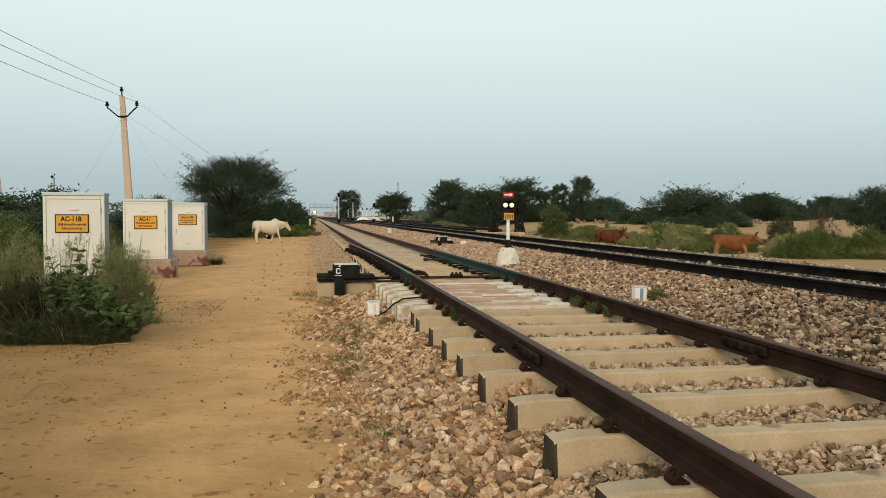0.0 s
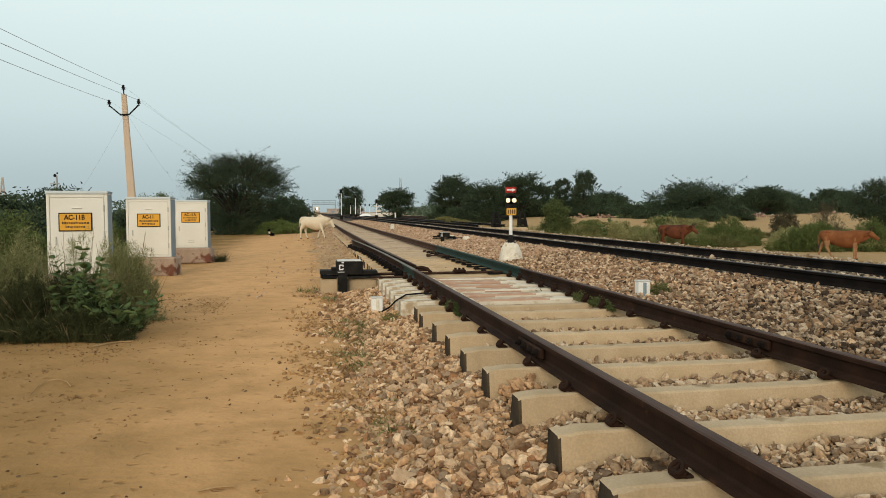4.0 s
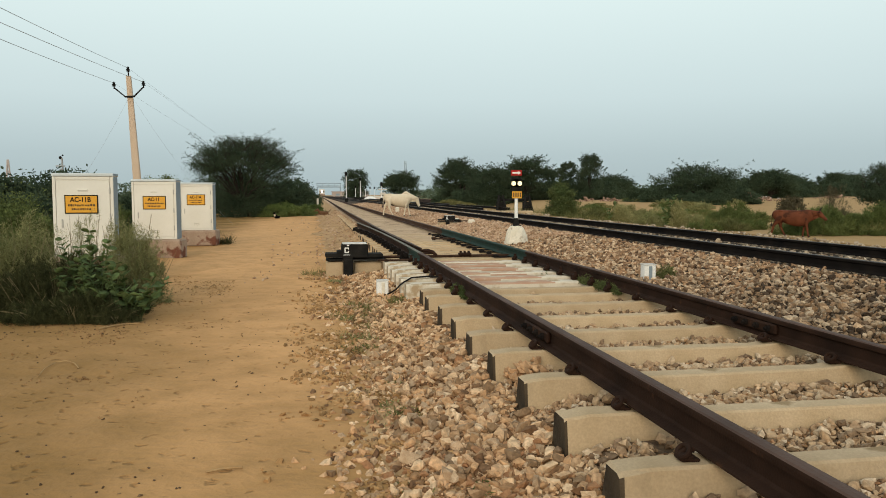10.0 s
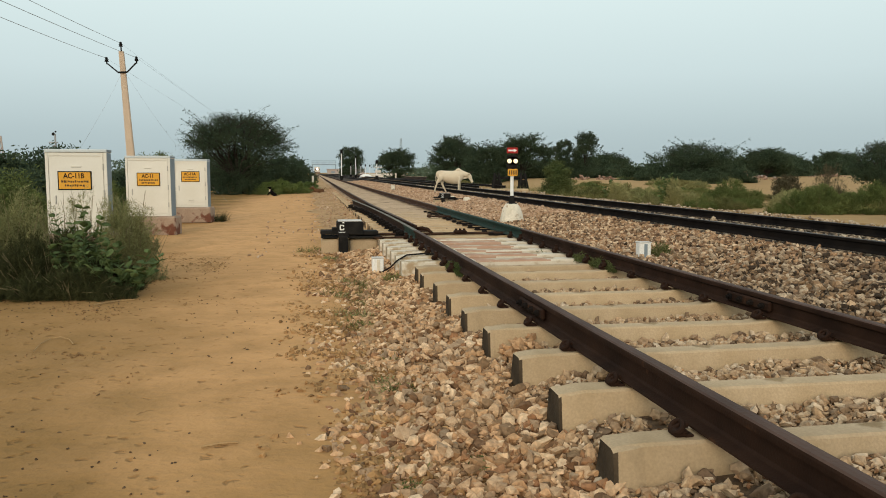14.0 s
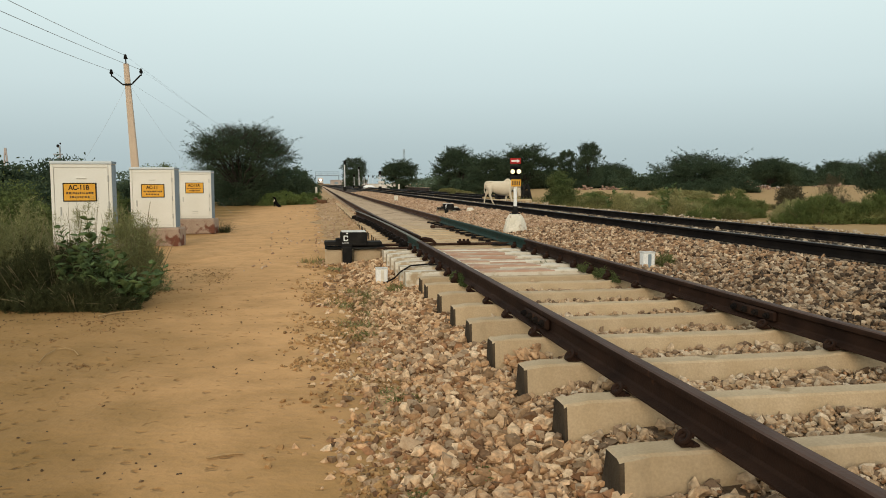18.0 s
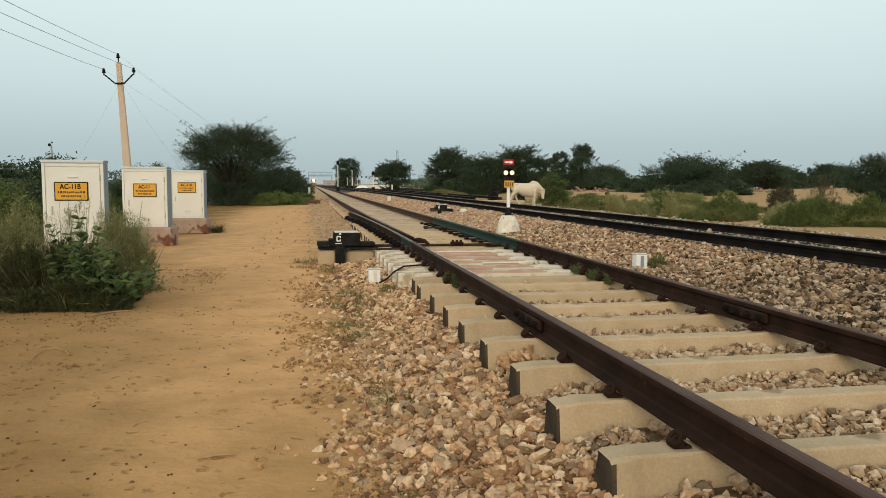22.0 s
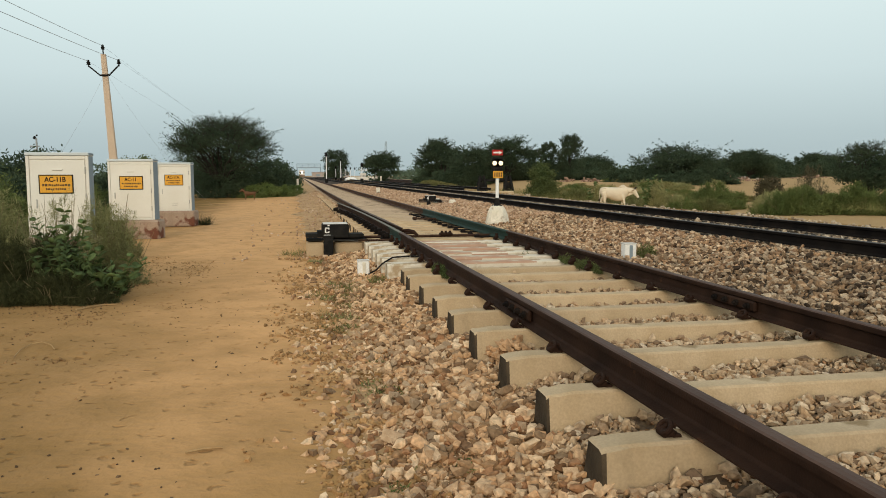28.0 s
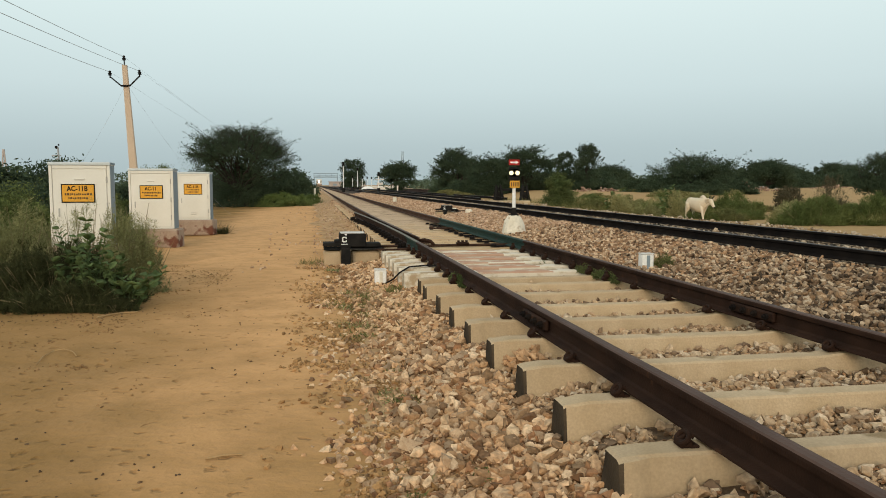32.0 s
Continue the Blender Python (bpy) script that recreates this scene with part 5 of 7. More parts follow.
    tagged(part("branchwork", wood, BARK, t, "forking dark branches"), kind="stuff")
    r = np.random.RandomState(seed + 100)
    count = np.maximum(3, (share * per).astype(int))
    c, rad = np.repeat(np.array(cs), count, 0), np.repeat(np.array(rs), count, 0)
    n = len(c)
    p = c + np.clip(r.normal(size=(n, 3)), -2.5, 2.5) * rad * 0.74
    p[:, 2] = np.maximum(p[:, 2], 0.04)
    a = r.normal(size=(n, 3))
    a /= np.linalg.norm(a, axis=1)[:, None]
    if style == "acacia":
        along = np.repeat(np.array(ways), count, 0)
        a = a * 0.75 + along * 1.15
        a /= np.linalg.norm(a, axis=1)[:, None]
    b = np.cross(a, r.normal(size=(n, 3)))
    b /= np.linalg.norm(b, axis=1)[:, None]
    s = leaf * r.uniform(0.6, 1.4, (n, 1))
    if style == "acacia":
        s = s * np.where(np.abs(along).sum(1) > 0, 1.0, 1.5)[:, None]
    a, b = a * s, b * s * (0.34 if style == "acacia" else 0.42)
    v = np.stack([p - a, p + b, p + a, p - b], 1).reshape(-1, 3)
    tagged(part("crown", array_mesh("crown", v, np.arange(4 * n).reshape(n, 4), material or LEAF_DARK), None, t, "crown of small leaves in loose clumps"), kind="stuff")
    return t


tree(-4.35, 49.6, 6.9, 4.36, "spreading dark thorn tree with drooping crown at the sand's edge", seed=3, leaf=0.034, per=20, low=0.06, twigs=420, depth=0.9, layers=56, rise=0.52, droop=0.22, heart=18.0)
tree(-2.2, 62, 4.2, 2.5, "dense dark shrub beside the thorn tree", style="shrub", seed=5, leaf=0.08, per=200, clumps=70)
tree(-1.7, 95, 4.6, 2.9, "dark round tree behind the path's end", style="shrub", seed=6, leaf=0.12, per=140, clumps=70)
tree(-6.5, 60, 6.0, 2.8, "dark green thicket behind the boxes", style="shrub", seed=8, leaf=0.09, per=180, clumps=80)
tree(-4.3, 49.5, 4.0, 2.75, "dark shaded growth under the thorn tree", style="shrub", seed=9, leaf=0.05, per=260, clumps=90, material=LEAF_DARK)
for i, (x, y, w, top) in enumerate(((-2.55, 48.8, 1.6, 0.46), (-1.6, 49.6, 1.7, 0.52), (-0.85, 51.0, 1.4, 0.32), (-3.4, 49.3, 1.3, 0.2), (-0.1, 56, 1.4, 0.25))):
    tree(x, y, w, top, "bright green low shrub under the thorn tree", style="shrub", seed=930 + i, leaf=0.035, per=260, clumps=46, material=LEAF_BRIGHT, group="low shrubs under the thorn tree")
for i, (x, y, w, top) in enumerate(((-14, 44, 8, 2.3), (-21, 52, 9, 2.2), (-28, 58, 9, 2.4), (-11.5, 30, 4.5, 1.7))):
    tree(x, y, w, top, "green thicket of thorn scrub left of the boxes".replace("left of", "behind"), style="shrub", seed=40 + i, leaf=0.10, per=150, clumps=80, material=LEAF_DARK)
for i, (x, y, w, top, low, style, leaf) in enumerate((
        (15.0, 300, 11.8, 10.2, 0.02, "upright", 0.40), (16.3, 150, 8.0, 5.5, 0.05, "acacia", 0.22), (18.6, 100, 6.6, 5.6, 0.2, "acacia", 0.17),
        (20.6, 86, 7.4, 4.3, 0.1, "acacia", 0.15), (23.6, 84, 7.4, 5.1, 0.1, "acacia", 0.15), (29.4, 80, 3.6, 5.1, 0.3, "upright", 0.13), (27.2, 81, 2.6, 4.3, 0.25, "upright", 0.13),
        (39.5, 100, 7.5, 3.5, 0.3, "acacia", 0.16), (31.4, 60, 7.6, 3.15, 0.08, "acacia", 0.11), (44.5, 70, 5.6, 3.2, 0.1, "acacia", 0.13),
        (52.5, 78, 5.2, 2.5, 0.2, "acacia", 0.13), (64, 98, 7.0, 3.5, 0.4, "acacia", 0.16), (75, 100, 7.0, 3.9, 0.15, "acacia", 0.16), (34.0, 41, 4.6, 2.75, 0.12, "acacia", 0.09))):
    tree(x, y, w, top, ("broad thorn tree with a flat layered crown beyond the tracks", "upright leafy tree standing among thorn trees")[style == "upright"],
         style=style, seed=60 + i, leaf=leaf * 0.45, per=16 if style == "acacia" else 240, clumps=95, low=low * 0.2, twigs=150 if i in (8, 13) else 60, layers=32, rise=0.24, droop=0.32)
# dark scrub that closes the gaps behind the trees
for i in range(26):
    rnd = random.Random(300 + i)
    x = 19 + i * 4.6 + rnd.uniform(-1.5, 1.5)
    y = 112 + rnd.uniform(-8, 12) - 0.15 * i
    tree(x, y, rnd.uniform(6, 9), 2.3 + rnd.uniform(-0.5, 0.9), "far dark thorn scrub along the plain", style="shrub", seed=300 + i, leaf=0.17, per=110, clumps=40)
for i in range(14):
    rnd = random.Random(340 + i)
    tree(-32 - i * 6 + rnd.uniform(-2, 2), 85 + rnd.uniform(-10, 20), rnd.uniform(7, 10), 2.6 + rnd.uniform(-0.4, 0.8), "far dark thorn scrub along the plain", style="shrub", seed=340 + i, leaf=0.17, per=110, clumps=40)
# dense undergrowth beneath the thorn trees
for i in range(20):
    rnd = random.Random(360 + i)
    tree(16.6 + i * 0.98 + rnd.uniform(-0.4, 0.4), 88 + rnd.uniform(-4, 6), rnd.uniform(3.4, 5.0), 2.1 + rnd.uniform(-0.5, 0.9), "dense dark undergrowth beneath the thorn trees", style="shrub", seed=360 + i, leaf=0.11, per=150, clumps=46, material=LEAF_DARK)
for i in range(12):
    rnd = random.Random(380 + i)
    tree(27.6 + i * 0.72, 61 + rnd.uniform(-1, 2), rnd.uniform(2.6, 3.6), 1.5 + rnd.uniform(-0.4, 0.7), "dense dark undergrowth beneath the thorn trees", style="shrub", seed=380 + i, leaf=0.09, per=150, clumps=40, material=LEAF_DARK)
for i in range(7):
    rnd = random.Random(1360 + i)
    tree(28.4 + i * 0.95, 56.8 + rnd.uniform(-0.6, 0.6), rnd.uniform(2.2, 3.0), 0.95 + rnd.uniform(-0.3, 0.5), "dense dark undergrowth beneath the thorn trees", style="shrub", seed=1360 + i, leaf=0.065, per=170, clumps=44, material=LEAF_DARK)
for i in range(18):
    rnd = random.Random(1380 + i)
    x = 40.5 + i * 1.7 + rnd.uniform(-0.5, 0.5)
    tree(x, 74 + 0.35 * i + rnd.uniform(-2, 2), rnd.uniform(3.2, 4.8), float(land(np.array(x), np.array(78.0))) + 1.7 + rnd.uniform(-0.4, 0.6), "dense dark undergrowth beneath the thorn trees", style="shrub", seed=1380 + i, leaf=0.10, per=130, clumps=40, material=LEAF_DARK)
# shrubs beside the far track
for i, (x, y, w, top, m, name) in enumerate((
        (15.0, 46, 2.3, 1.85, LEAF_WEED, "rounded olive-green bush beside the main line"), (18.6, 44, 2.6, 0.25, LEAF_OLIVE, "yellowish flowering shrub beyond the tracks"), (21.2, 43, 2.2, 0.0, LEAF_OLIVE, "yellowish flowering shrub beyond the tracks"),
        (23.5, 41, 2.2, 0.05, LEAF_OLIVE, "yellowish flowering shrub beyond the tracks"), (17.0, 50, 3.0, 0.5, LEAF_OLIVE, "dry olive shrub beyond the tracks"),
        (26.5, 38, 2.4, 0.1, LEAF_OLIVE, "dry olive shrub beyond the tracks"), (23.8, 31.5, 2.6, 0.2, LEAF_MID, "leggy green bush by the cattle path"),
        (27.5, 31, 3.0, 0.3, LEAF_MID, "low wispy green bush by the cattle path"), (20.0, 54, 2.6, 0.2, LEAF_MID, "green scrub bush beyond the tracks"), (25.0, 50, 2.0, -0.1, LEAF_MID, "green scrub bush beyond the tracks"),
        (28.1, 42, 2.0, 1.05, LEAF_BROWN, "dark leggy thorn bush on the plain"), (12.6, 66, 2.4, 0.35, LEAF_OLIVE, "dry olive shrub beyond the tracks"), (14.0, 80, 3.4, 0.4, LEAF_OLIVE, "dry olive shrub beyond the tracks"), (24.5, 23.5, 3.0, 0.5, LEAF_OLIVE, "dry olive shrub by the cattle path"))):
    tree(x, y, w, top, name, style="shrub", seed=400 + i, leaf=0.036 if y < 40 else 0.05, per=260, clumps=60, material=m, group="shrubs beside the main line")


# dry scrub between the cattle path and the trees
for i in range(20):
    rnd = random.Random(500 + i)
    y = rnd.uniform(38, 74)
    x = 16.5 + (y - 36) * 0.12 + rnd.uniform(0, 1) * (y * 0.26)
    tree(x, y, rnd.uniform(2.2, 4.2), float(land(np.array(x), np.array(y))) + rnd.uniform(0.25, 0.55), ("dry olive scrub bush beyond the tracks", "green scrub bush beyond the tracks")[i % 3 == 0], style="shrub", seed=500 + i, leaf=0.055, per=170, clumps=36,
         material=LEAF_MID if i % 3 == 0 else LEAF_OLIVE, group="shrubs beside the main line")


for i, (x, y, w, top, m) in enumerate(((-5.9, 14.6, 2.8, 1.25, LEAF_MID), (-4.9, 13.9, 1.3, 0.75, LEAF_MID), (-5.1, 24.5, 2.4, 1.25, LEAF_DARK), (-8.4, 44, 3.8, 2.05, LEAF_MID), (-7.6, 16, 2.6, 1.35, LEAF_MID))):
    tree(x, y, w, top, "dense leafy green bush behind the apparatus boxes", style="shrub", seed=1700 + i, leaf=0.026 if y < 20 else 0.05, per=330, clumps=90, material=m, group="bushes behind the boxes")


def strands(name, n, place, length, width, material, seed, curl=0.5, loose=0.8):
    """Thin tapered leaflets that rise from the places given by place(random, n)."""
    r = np.random.RandomState(seed)
    p, up = place(r, n)
    d = r.normal(size=(n, 3)) * loose + up
    d /= np.linalg.norm(d, axis=1)[:, None]
    side = np.cross(d, r.normal(size=(n, 3)))
    side /= np.linalg.norm(side, axis=1)[:, None]
    bend = r.normal(size=(n, 3)) * curl
    l = length * r.uniform(0.5, 1.5, (n, 1))
    w = width * r.uniform(0.6, 1.4, (n, 1))
    mid = p + d * l * 0.5 + bend * l * 0.10
    tip = p + d * l + bend * l * 0.45
    v = np.stack([p, mid + side * w, tip, mid - side * w], 1).reshape(-1, 3)
    return array_mesh(name, v, np.arange(4 * n).reshape(n, 4), material)


# the big shrub beside the path: wispy grey-green growth with a broad-leaved milkweed in it
def wispy_shrub(x, y, rx, ry, h, n, seed, label, material=None, tall=0.050, wide=0.0027, group="shrubs beside the path", stems=36, full=80):
    """A feathery shrub: many plumes that lean outwards, each set with fine leaflets."""
    t = thing("wispy_shrub", pose(x, y, float(land(np.array(x), np.array(y)))), label, "shrub", group)

    def place(r, n):
        m = max(30, n // full)
        a = r.uniform(0, 2 * math.pi, m)
        q = np.sqrt(r.uniform(0, 1, m))
        lump = 0.80 + 0.20 * np.sin(a * 5 + seed) * np.sin(a * 3 + 2 * seed)
        px, py = np.cos(a) * q * rx * lump, np.sin(a) * q * ry * lump
        roof = h * np.sqrt(np.clip(1 - q ** 2.6, 0.03, 1)) * (0.76 + 0.24 * np.sin(px * 4.1 + seed) * np.sin(py * 3.3 + px * 2 + seed))
        top = np.stack([px, py, roof * r.uniform(0.08, 1, m) ** 0.6], 1)
        way = np.stack([px / rx * 0.55, py / ry * 0.55, np.full(m, 0.9)], 1) + r.normal(size=(m, 3)) * 0.28
        way /= np.linalg.norm(way, axis=1)[:, None]
        reach = min(0.45, 0.42 * h) * r.uniform(0.5, 1.25, m)
        k = r.randint(0, m, n)
        u = r.uniform(0, 1, n) ** 0.8
        p = top[k] - way[k] * (reach[k] * (1 - u))[:, None] + r.normal(size=(n, 3)) * (0.55 * tall * (1.15 - u))[:, None]
        p[:, 2] = np.maximum(p[:, 2], 0.005)
        return p, way[k] * 1.3

    tagged(part("foliage", strands("foliage", n, place, tall, wide, material or LEAF_WISP, seed, 0.7, 0.9), None, t, "mass of fine feathery shoots"), kind="stuff")
    g = Geo()
    rnd = random.Random(seed)
    for i in range(stems):
        a, q = rnd.uniform(0, 6.28), math.sqrt(rnd.uniform(0, 1)) * 0.75
        b = Vector((math.cos(a) * q * rx * 0.6, math.sin(a) * q * ry * 0.6, -0.02))
        e = Vector((math.cos(a) * q * rx * 1.2 + rnd.uniform(-0.15, 0.15), math.sin(a) * q * ry * 1.2, h * rnd.uniform(0.4, 0.86) * math.sqrt(1 - q * q)))
        g.tube([b, b.lerp(e, 0.5) + Vector((rnd.uniform(-0.05, 0.05), 0, 0.05)), e], [0.006, 0.004, 0.0015], 4)
    part("stem_tangle", g, STEM, t, "thin pale woody stems")
    return t


PATHSIDE = "grey-green feathery shrub mass beside the sandy path"
wispy_shrub(-4.45, 10.2, 1.05, 0.9, 1.02, 70000, 1, PATHSIDE)
wispy_shrub(-4.15, 9.55, 0.8, 0.55, 0.74, 30000, 2, "feathery growth at the sand's edge, coloured dark for shade", LEAF_DEEP)
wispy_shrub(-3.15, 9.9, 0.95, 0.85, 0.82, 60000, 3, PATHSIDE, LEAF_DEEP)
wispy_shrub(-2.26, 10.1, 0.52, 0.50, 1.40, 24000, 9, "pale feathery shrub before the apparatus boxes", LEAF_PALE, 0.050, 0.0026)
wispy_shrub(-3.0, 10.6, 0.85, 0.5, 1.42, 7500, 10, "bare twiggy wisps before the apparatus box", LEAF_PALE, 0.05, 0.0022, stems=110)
wispy_shrub(-3.3, 9.05, 0.95, 0.45, 0.52, 40000, 11, "low growth at the shrub's foot, coloured dark for shade", LEAF_DEEP)
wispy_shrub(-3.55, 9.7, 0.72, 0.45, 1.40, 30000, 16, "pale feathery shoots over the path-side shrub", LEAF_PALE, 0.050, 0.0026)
wispy_shrub(-2.3, 9.15, 0.5, 0.5, 0.42, 22000, 8, "low growth round the milkweed, coloured dark for shade", LEAF_DEEP)
wispy_shrub(-2.75, 8.62, 0.62, 0.26, 0.30, 16000, 13, "low growth before the milkweed, coloured dark for shade", LEAF_DEEP, 0.05)
wispy_shrub(-2.14, 8.50, 0.34, 0.22, 0.17, 6000, 14, "low growth before the milkweed, coloured dark for shade", LEAF_DEEP, 0.045)
wispy_shrub(-3.75, 8.85, 0.6, 0.42, 0.55, 20000, 15, "feathery growth at the sand's edge, coloured dark for shade", LEAF_DEEP)
wispy_shrub(-5.4, 10.4, 1.0, 0.9, 1.15, 40000, 12, PATHSIDE, None, 0.06, 0.0034)
wispy_shrub(-4.35, 9.75, 1.0, 0.6, 1.04, 44000, 17, "olive feathery shoots over the path-side shrub", LEAF_WISP, 0.050, 0.0026)
wispy_shrub(-2.95, 8.95, 0.50, 0.35, 0.72, 18000, 18, "feathery shoots beside the milkweed, coloured dark for shade", LEAF_DEEP)
wispy_shrub(-2.45, 8.55, 0.45, 0.22, 0.42, 12000, 19, "feathery shoots beside the milkweed, coloured dark for shade", LEAF_DEEP)
wispy_shrub(-5.05, 9.3, 0.7, 0.5, 0.85, 26000, 20, "olive feathery shoots over the path-side shrub", LEAF_WISP)
wispy_shrub(-6.6, 11.5, 1.6, 1.4, 1.40, 36000, 4, PATHSIDE, None, 0.07, 0.004)
wispy_shrub(-5.8, 15.0, 1.8, 1.5, 1.5, 30000, 5, "darker green shrub behind the path-side growth", LEAF_MID, 0.09, 0.006)
wispy_shrub(-5.4, 19.5, 1.6, 1.5, 1.6, 24000, 6, "darker green shrub behind the path-side growth", LEAF_MID, 0.10, 0.007)

# feathery scrub along the cattle path beyond the main line
FAR_GROUP = "shrubs beside the main line"
for i, (x, y, rx, ry, h, n, m, lab) in enumerate((
        (16.9, 34.0, 0.55, 0.5, 1.55, 5000, LEAF_FLOWER, "tall pale flowering weed clump beyond the tracks"),
        (20.6, 35.5, 2.2, 1.6, 1.35, 26000, LEAF_FEATHER, "soft rounded feathery bush beside the cattle path"),
        (20.4, 28.4, 2.3, 1.4, 1.30, 26000, LEAF_FEATHER, "soft rounded feathery bush beside the cattle path"),
        (22.6, 27.9, 1.8, 1.2, 1.38, 22000, LEAF_FEATHER, "soft rounded feathery bush beside the cattle path"),
        (24.6, 27.3, 2.0, 1.4, 1.42, 22000, LEAF_FEATHER, "soft rounded feathery bush beside the cattle path"),
        (18.9, 33.0, 1.3, 0.9, 0.55, 7000, LEAF_WISP, "olive feathery weed clump beyond the tracks"),
        (16.6, 36.5, 1.2, 0.9, 0.75, 7000, LEAF_PALE, "pale feathery weed clump beyond the tracks"),
        (15.4, 37.2, 0.75, 0.6, 1.45, 6000, LEAF_FLOWER, "tall pale flowering weed clump beyond the tracks"),
        (15.2, 40.5, 1.3, 0.9, 0.95, 7000, LEAF_WISP, "olive feathery weed clump beyond the tracks"),
        (23.2, 33.5, 1.6, 1.0, 0.9, 9000, LEAF_FEATHER, "soft rounded feathery bush beside the cattle path"))):
    wispy_shrub(x, y, rx, ry, h, n, 21 + i, lab, m, 0.15, 0.0085, FAR_GROUP)
wispy_shrub(22.9, 31.2, 1.0, 0.8, 2.7, 9000, 51, "dark brownish leggy thorn bush by the cattle path", LEAF_BROWN, 0.10, 0.006, FAR_GROUP, stems=90)

for i in range(32):
    rnd = random.Random(1500 + i)
    y = rnd.uniform(30, 50) if i < 22 else rnd.uniform(42, 60)
    x = (14.6 + (40 - y) * 0.25 + rnd.uniform(0, 1) * (6 + y * 0.14)) if i < 22 else 0.47 * y + rnd.uniform(-1.5, 7)
    wispy_shrub(x, y, rnd.uniform(0.6, 1.3), rnd.uniform(0.5, 0.9), rnd.uniform(0.4, 1.0) if i < 22 else rnd.uniform(0.3, 0.6), 3600, 1500 + i,
                ("pale flowering weed clump beyond the tracks", "olive weed clump beyond the tracks", "green weed clump beyond the tracks")[i % 3], (LEAF_FLOWER, LEAF_PALE, LEAF_FEATHER)[i % 3], 0.15, 0.0095, FAR_GROUP)


def broad_leaf_mesh():
    g = Geo()
    rows = ((0.0, 0.008), (0.12, 0.30), (0.35, 0.46), (0.6, 0.50), (0.82, 0.36), (0.95, 0.14), (1.0, 0.01))
    v = []
    for u, w in rows:
        v += [(-w * 0.74, u, 0.10 * w - 0.16 * u * u), (0, u, -0.03 - 0.16 * u * u), (w * 0.74, u, 0.10 * w - 0.16 * u * u)]
    v += [(a, b, c - 0.012) for a, b, c in v]
    k = len(rows) * 3
    f = []
    for i in range(len(rows) - 1):
        for j in (0, 1):
            a = i * 3 + j
            f.append((a, a + 1, a + 4, a + 3))
            f.append((k + a + 3, k + a + 4, k + a + 1, k + a))
    for i in range(len(rows) - 1):
        f.append((i * 3, (i + 1) * 3, k + (i + 1) * 3, k + i * 3))
        f.append((k + i * 3 + 2, k + (i + 1) * 3 + 2, (i + 1) * 3 + 2, i * 3 + 2))
    g.add(v, f)
    return g.mesh("broad_leaf", LEAF_BROAD, smooth=True)


BROAD = broad_leaf_mesh()


def milkweed(x, y, stems, seed, label, size=0.120):
    t = thing("milkweed", pose(x, y, float(land(np.array(x), np.array(y)))), label, "plant", "broad-leaved milkweeds beside the path")
    rnd = random.Random(seed)
    for dx, dy, h in stems:
        tip, base = Vector((dx, dy, h)), Vector((dx * 0.3, dy * 0.3 + 0.1, 0))
        g = Geo()
        g.tube([base, base.lerp(tip, 0.5) + Vector((0, 0, 0.05)), tip], [0.008, 0.007, 0.004], 6)
        part("stem", g, LEAF_BROAD, t)
        turn = rnd.uniform(0, 180)
        pairs = max(4, int(h / 0.062))
        for k in range(pairs):
            p = base.lerp(tip, 0.22 + 0.78 * k / (pairs - 1)) + Vector((0, 0, 0.03))
            turn += 85 + rnd.uniform(-15, 15)
            for side in (0, 180):
                s = size * rnd.uniform(0.65, 1.1) * (1 - 0.35 * (k / pairs) ** 3)
                part("leaf", BROAD, None, t, "", pose(p.x, p.y, p.z, 0, 0, turn + side) @ pose(0, 0, 0, rnd.uniform(-5, 65), rnd.uniform(-40, 40), rnd.uniform(-15, 15)) @ Matrix.Scale(s, 4))
    return t


milkweed(-2.46, 8.85, [(-0.28, 0.05, 0.84), (0.02, 0, 0.93), (0.2, 0.05, 0.80), (-0.05, -0.15, 0.62), (0.3, -0.1, 0.58), (0.10, -0.2, 0.45), (-0.3, -0.1, 0.5), (-0.12, 0.1, 0.75), (0.36, 0.0, 0.5), (0.12, 0.1, 0.66)], 1, "milkweed with broad grey-green leaves in the shrub")
milkweed(-2.06, 8.70, [(0.12, -0.05, 0.36), (0.30, 0.05, 0.44), (-0.12, -0.1, 0.48), (0.05, -0.2, 0.30), (0.38, -0.05, 0.33), (0.2, -0.2, 0.26), (-0.2, -0.25, 0.3), (-0.02, 0.05, 0.5), (0.44, 0.1, 0.4)], 2, "low milkweed with broad leaves at the path's edge")
milkweed(-5.9, 14.2, [(-0.3, 0, 1.75), (0, 0, 1.9), (0.25, 0, 1.65), (0.4, 0.1, 1.5)], 3, "tall milkweed with broad leaves behind the shrub")
milkweed(-7.6, 15.0, [(-0.3, 0, 1.9), (0, 0, 2.1), (0.25, 0, 1.8)], 4, "tall milkweed with broad leaves behind the shrub")

milkweed(16.7, 34.2, [(-0.5, 0, 1.0), (-0.2, 0.1, 1.4), (0.1, 0, 1.6), (0.4, 0.1, 1.3), (0.7, 0, 0.9)], 5, "tall pale milkweed standing beyond the main line", 0.20)
milkweed(15.2, 37.5, [(-0.4, 0, 0.9), (0.0, 0.1, 1.25), (0.3, 0, 1.1), (0.6, 0.1, 0.8)], 6, "tall pale milkweed standing beyond the main line", 0.20)


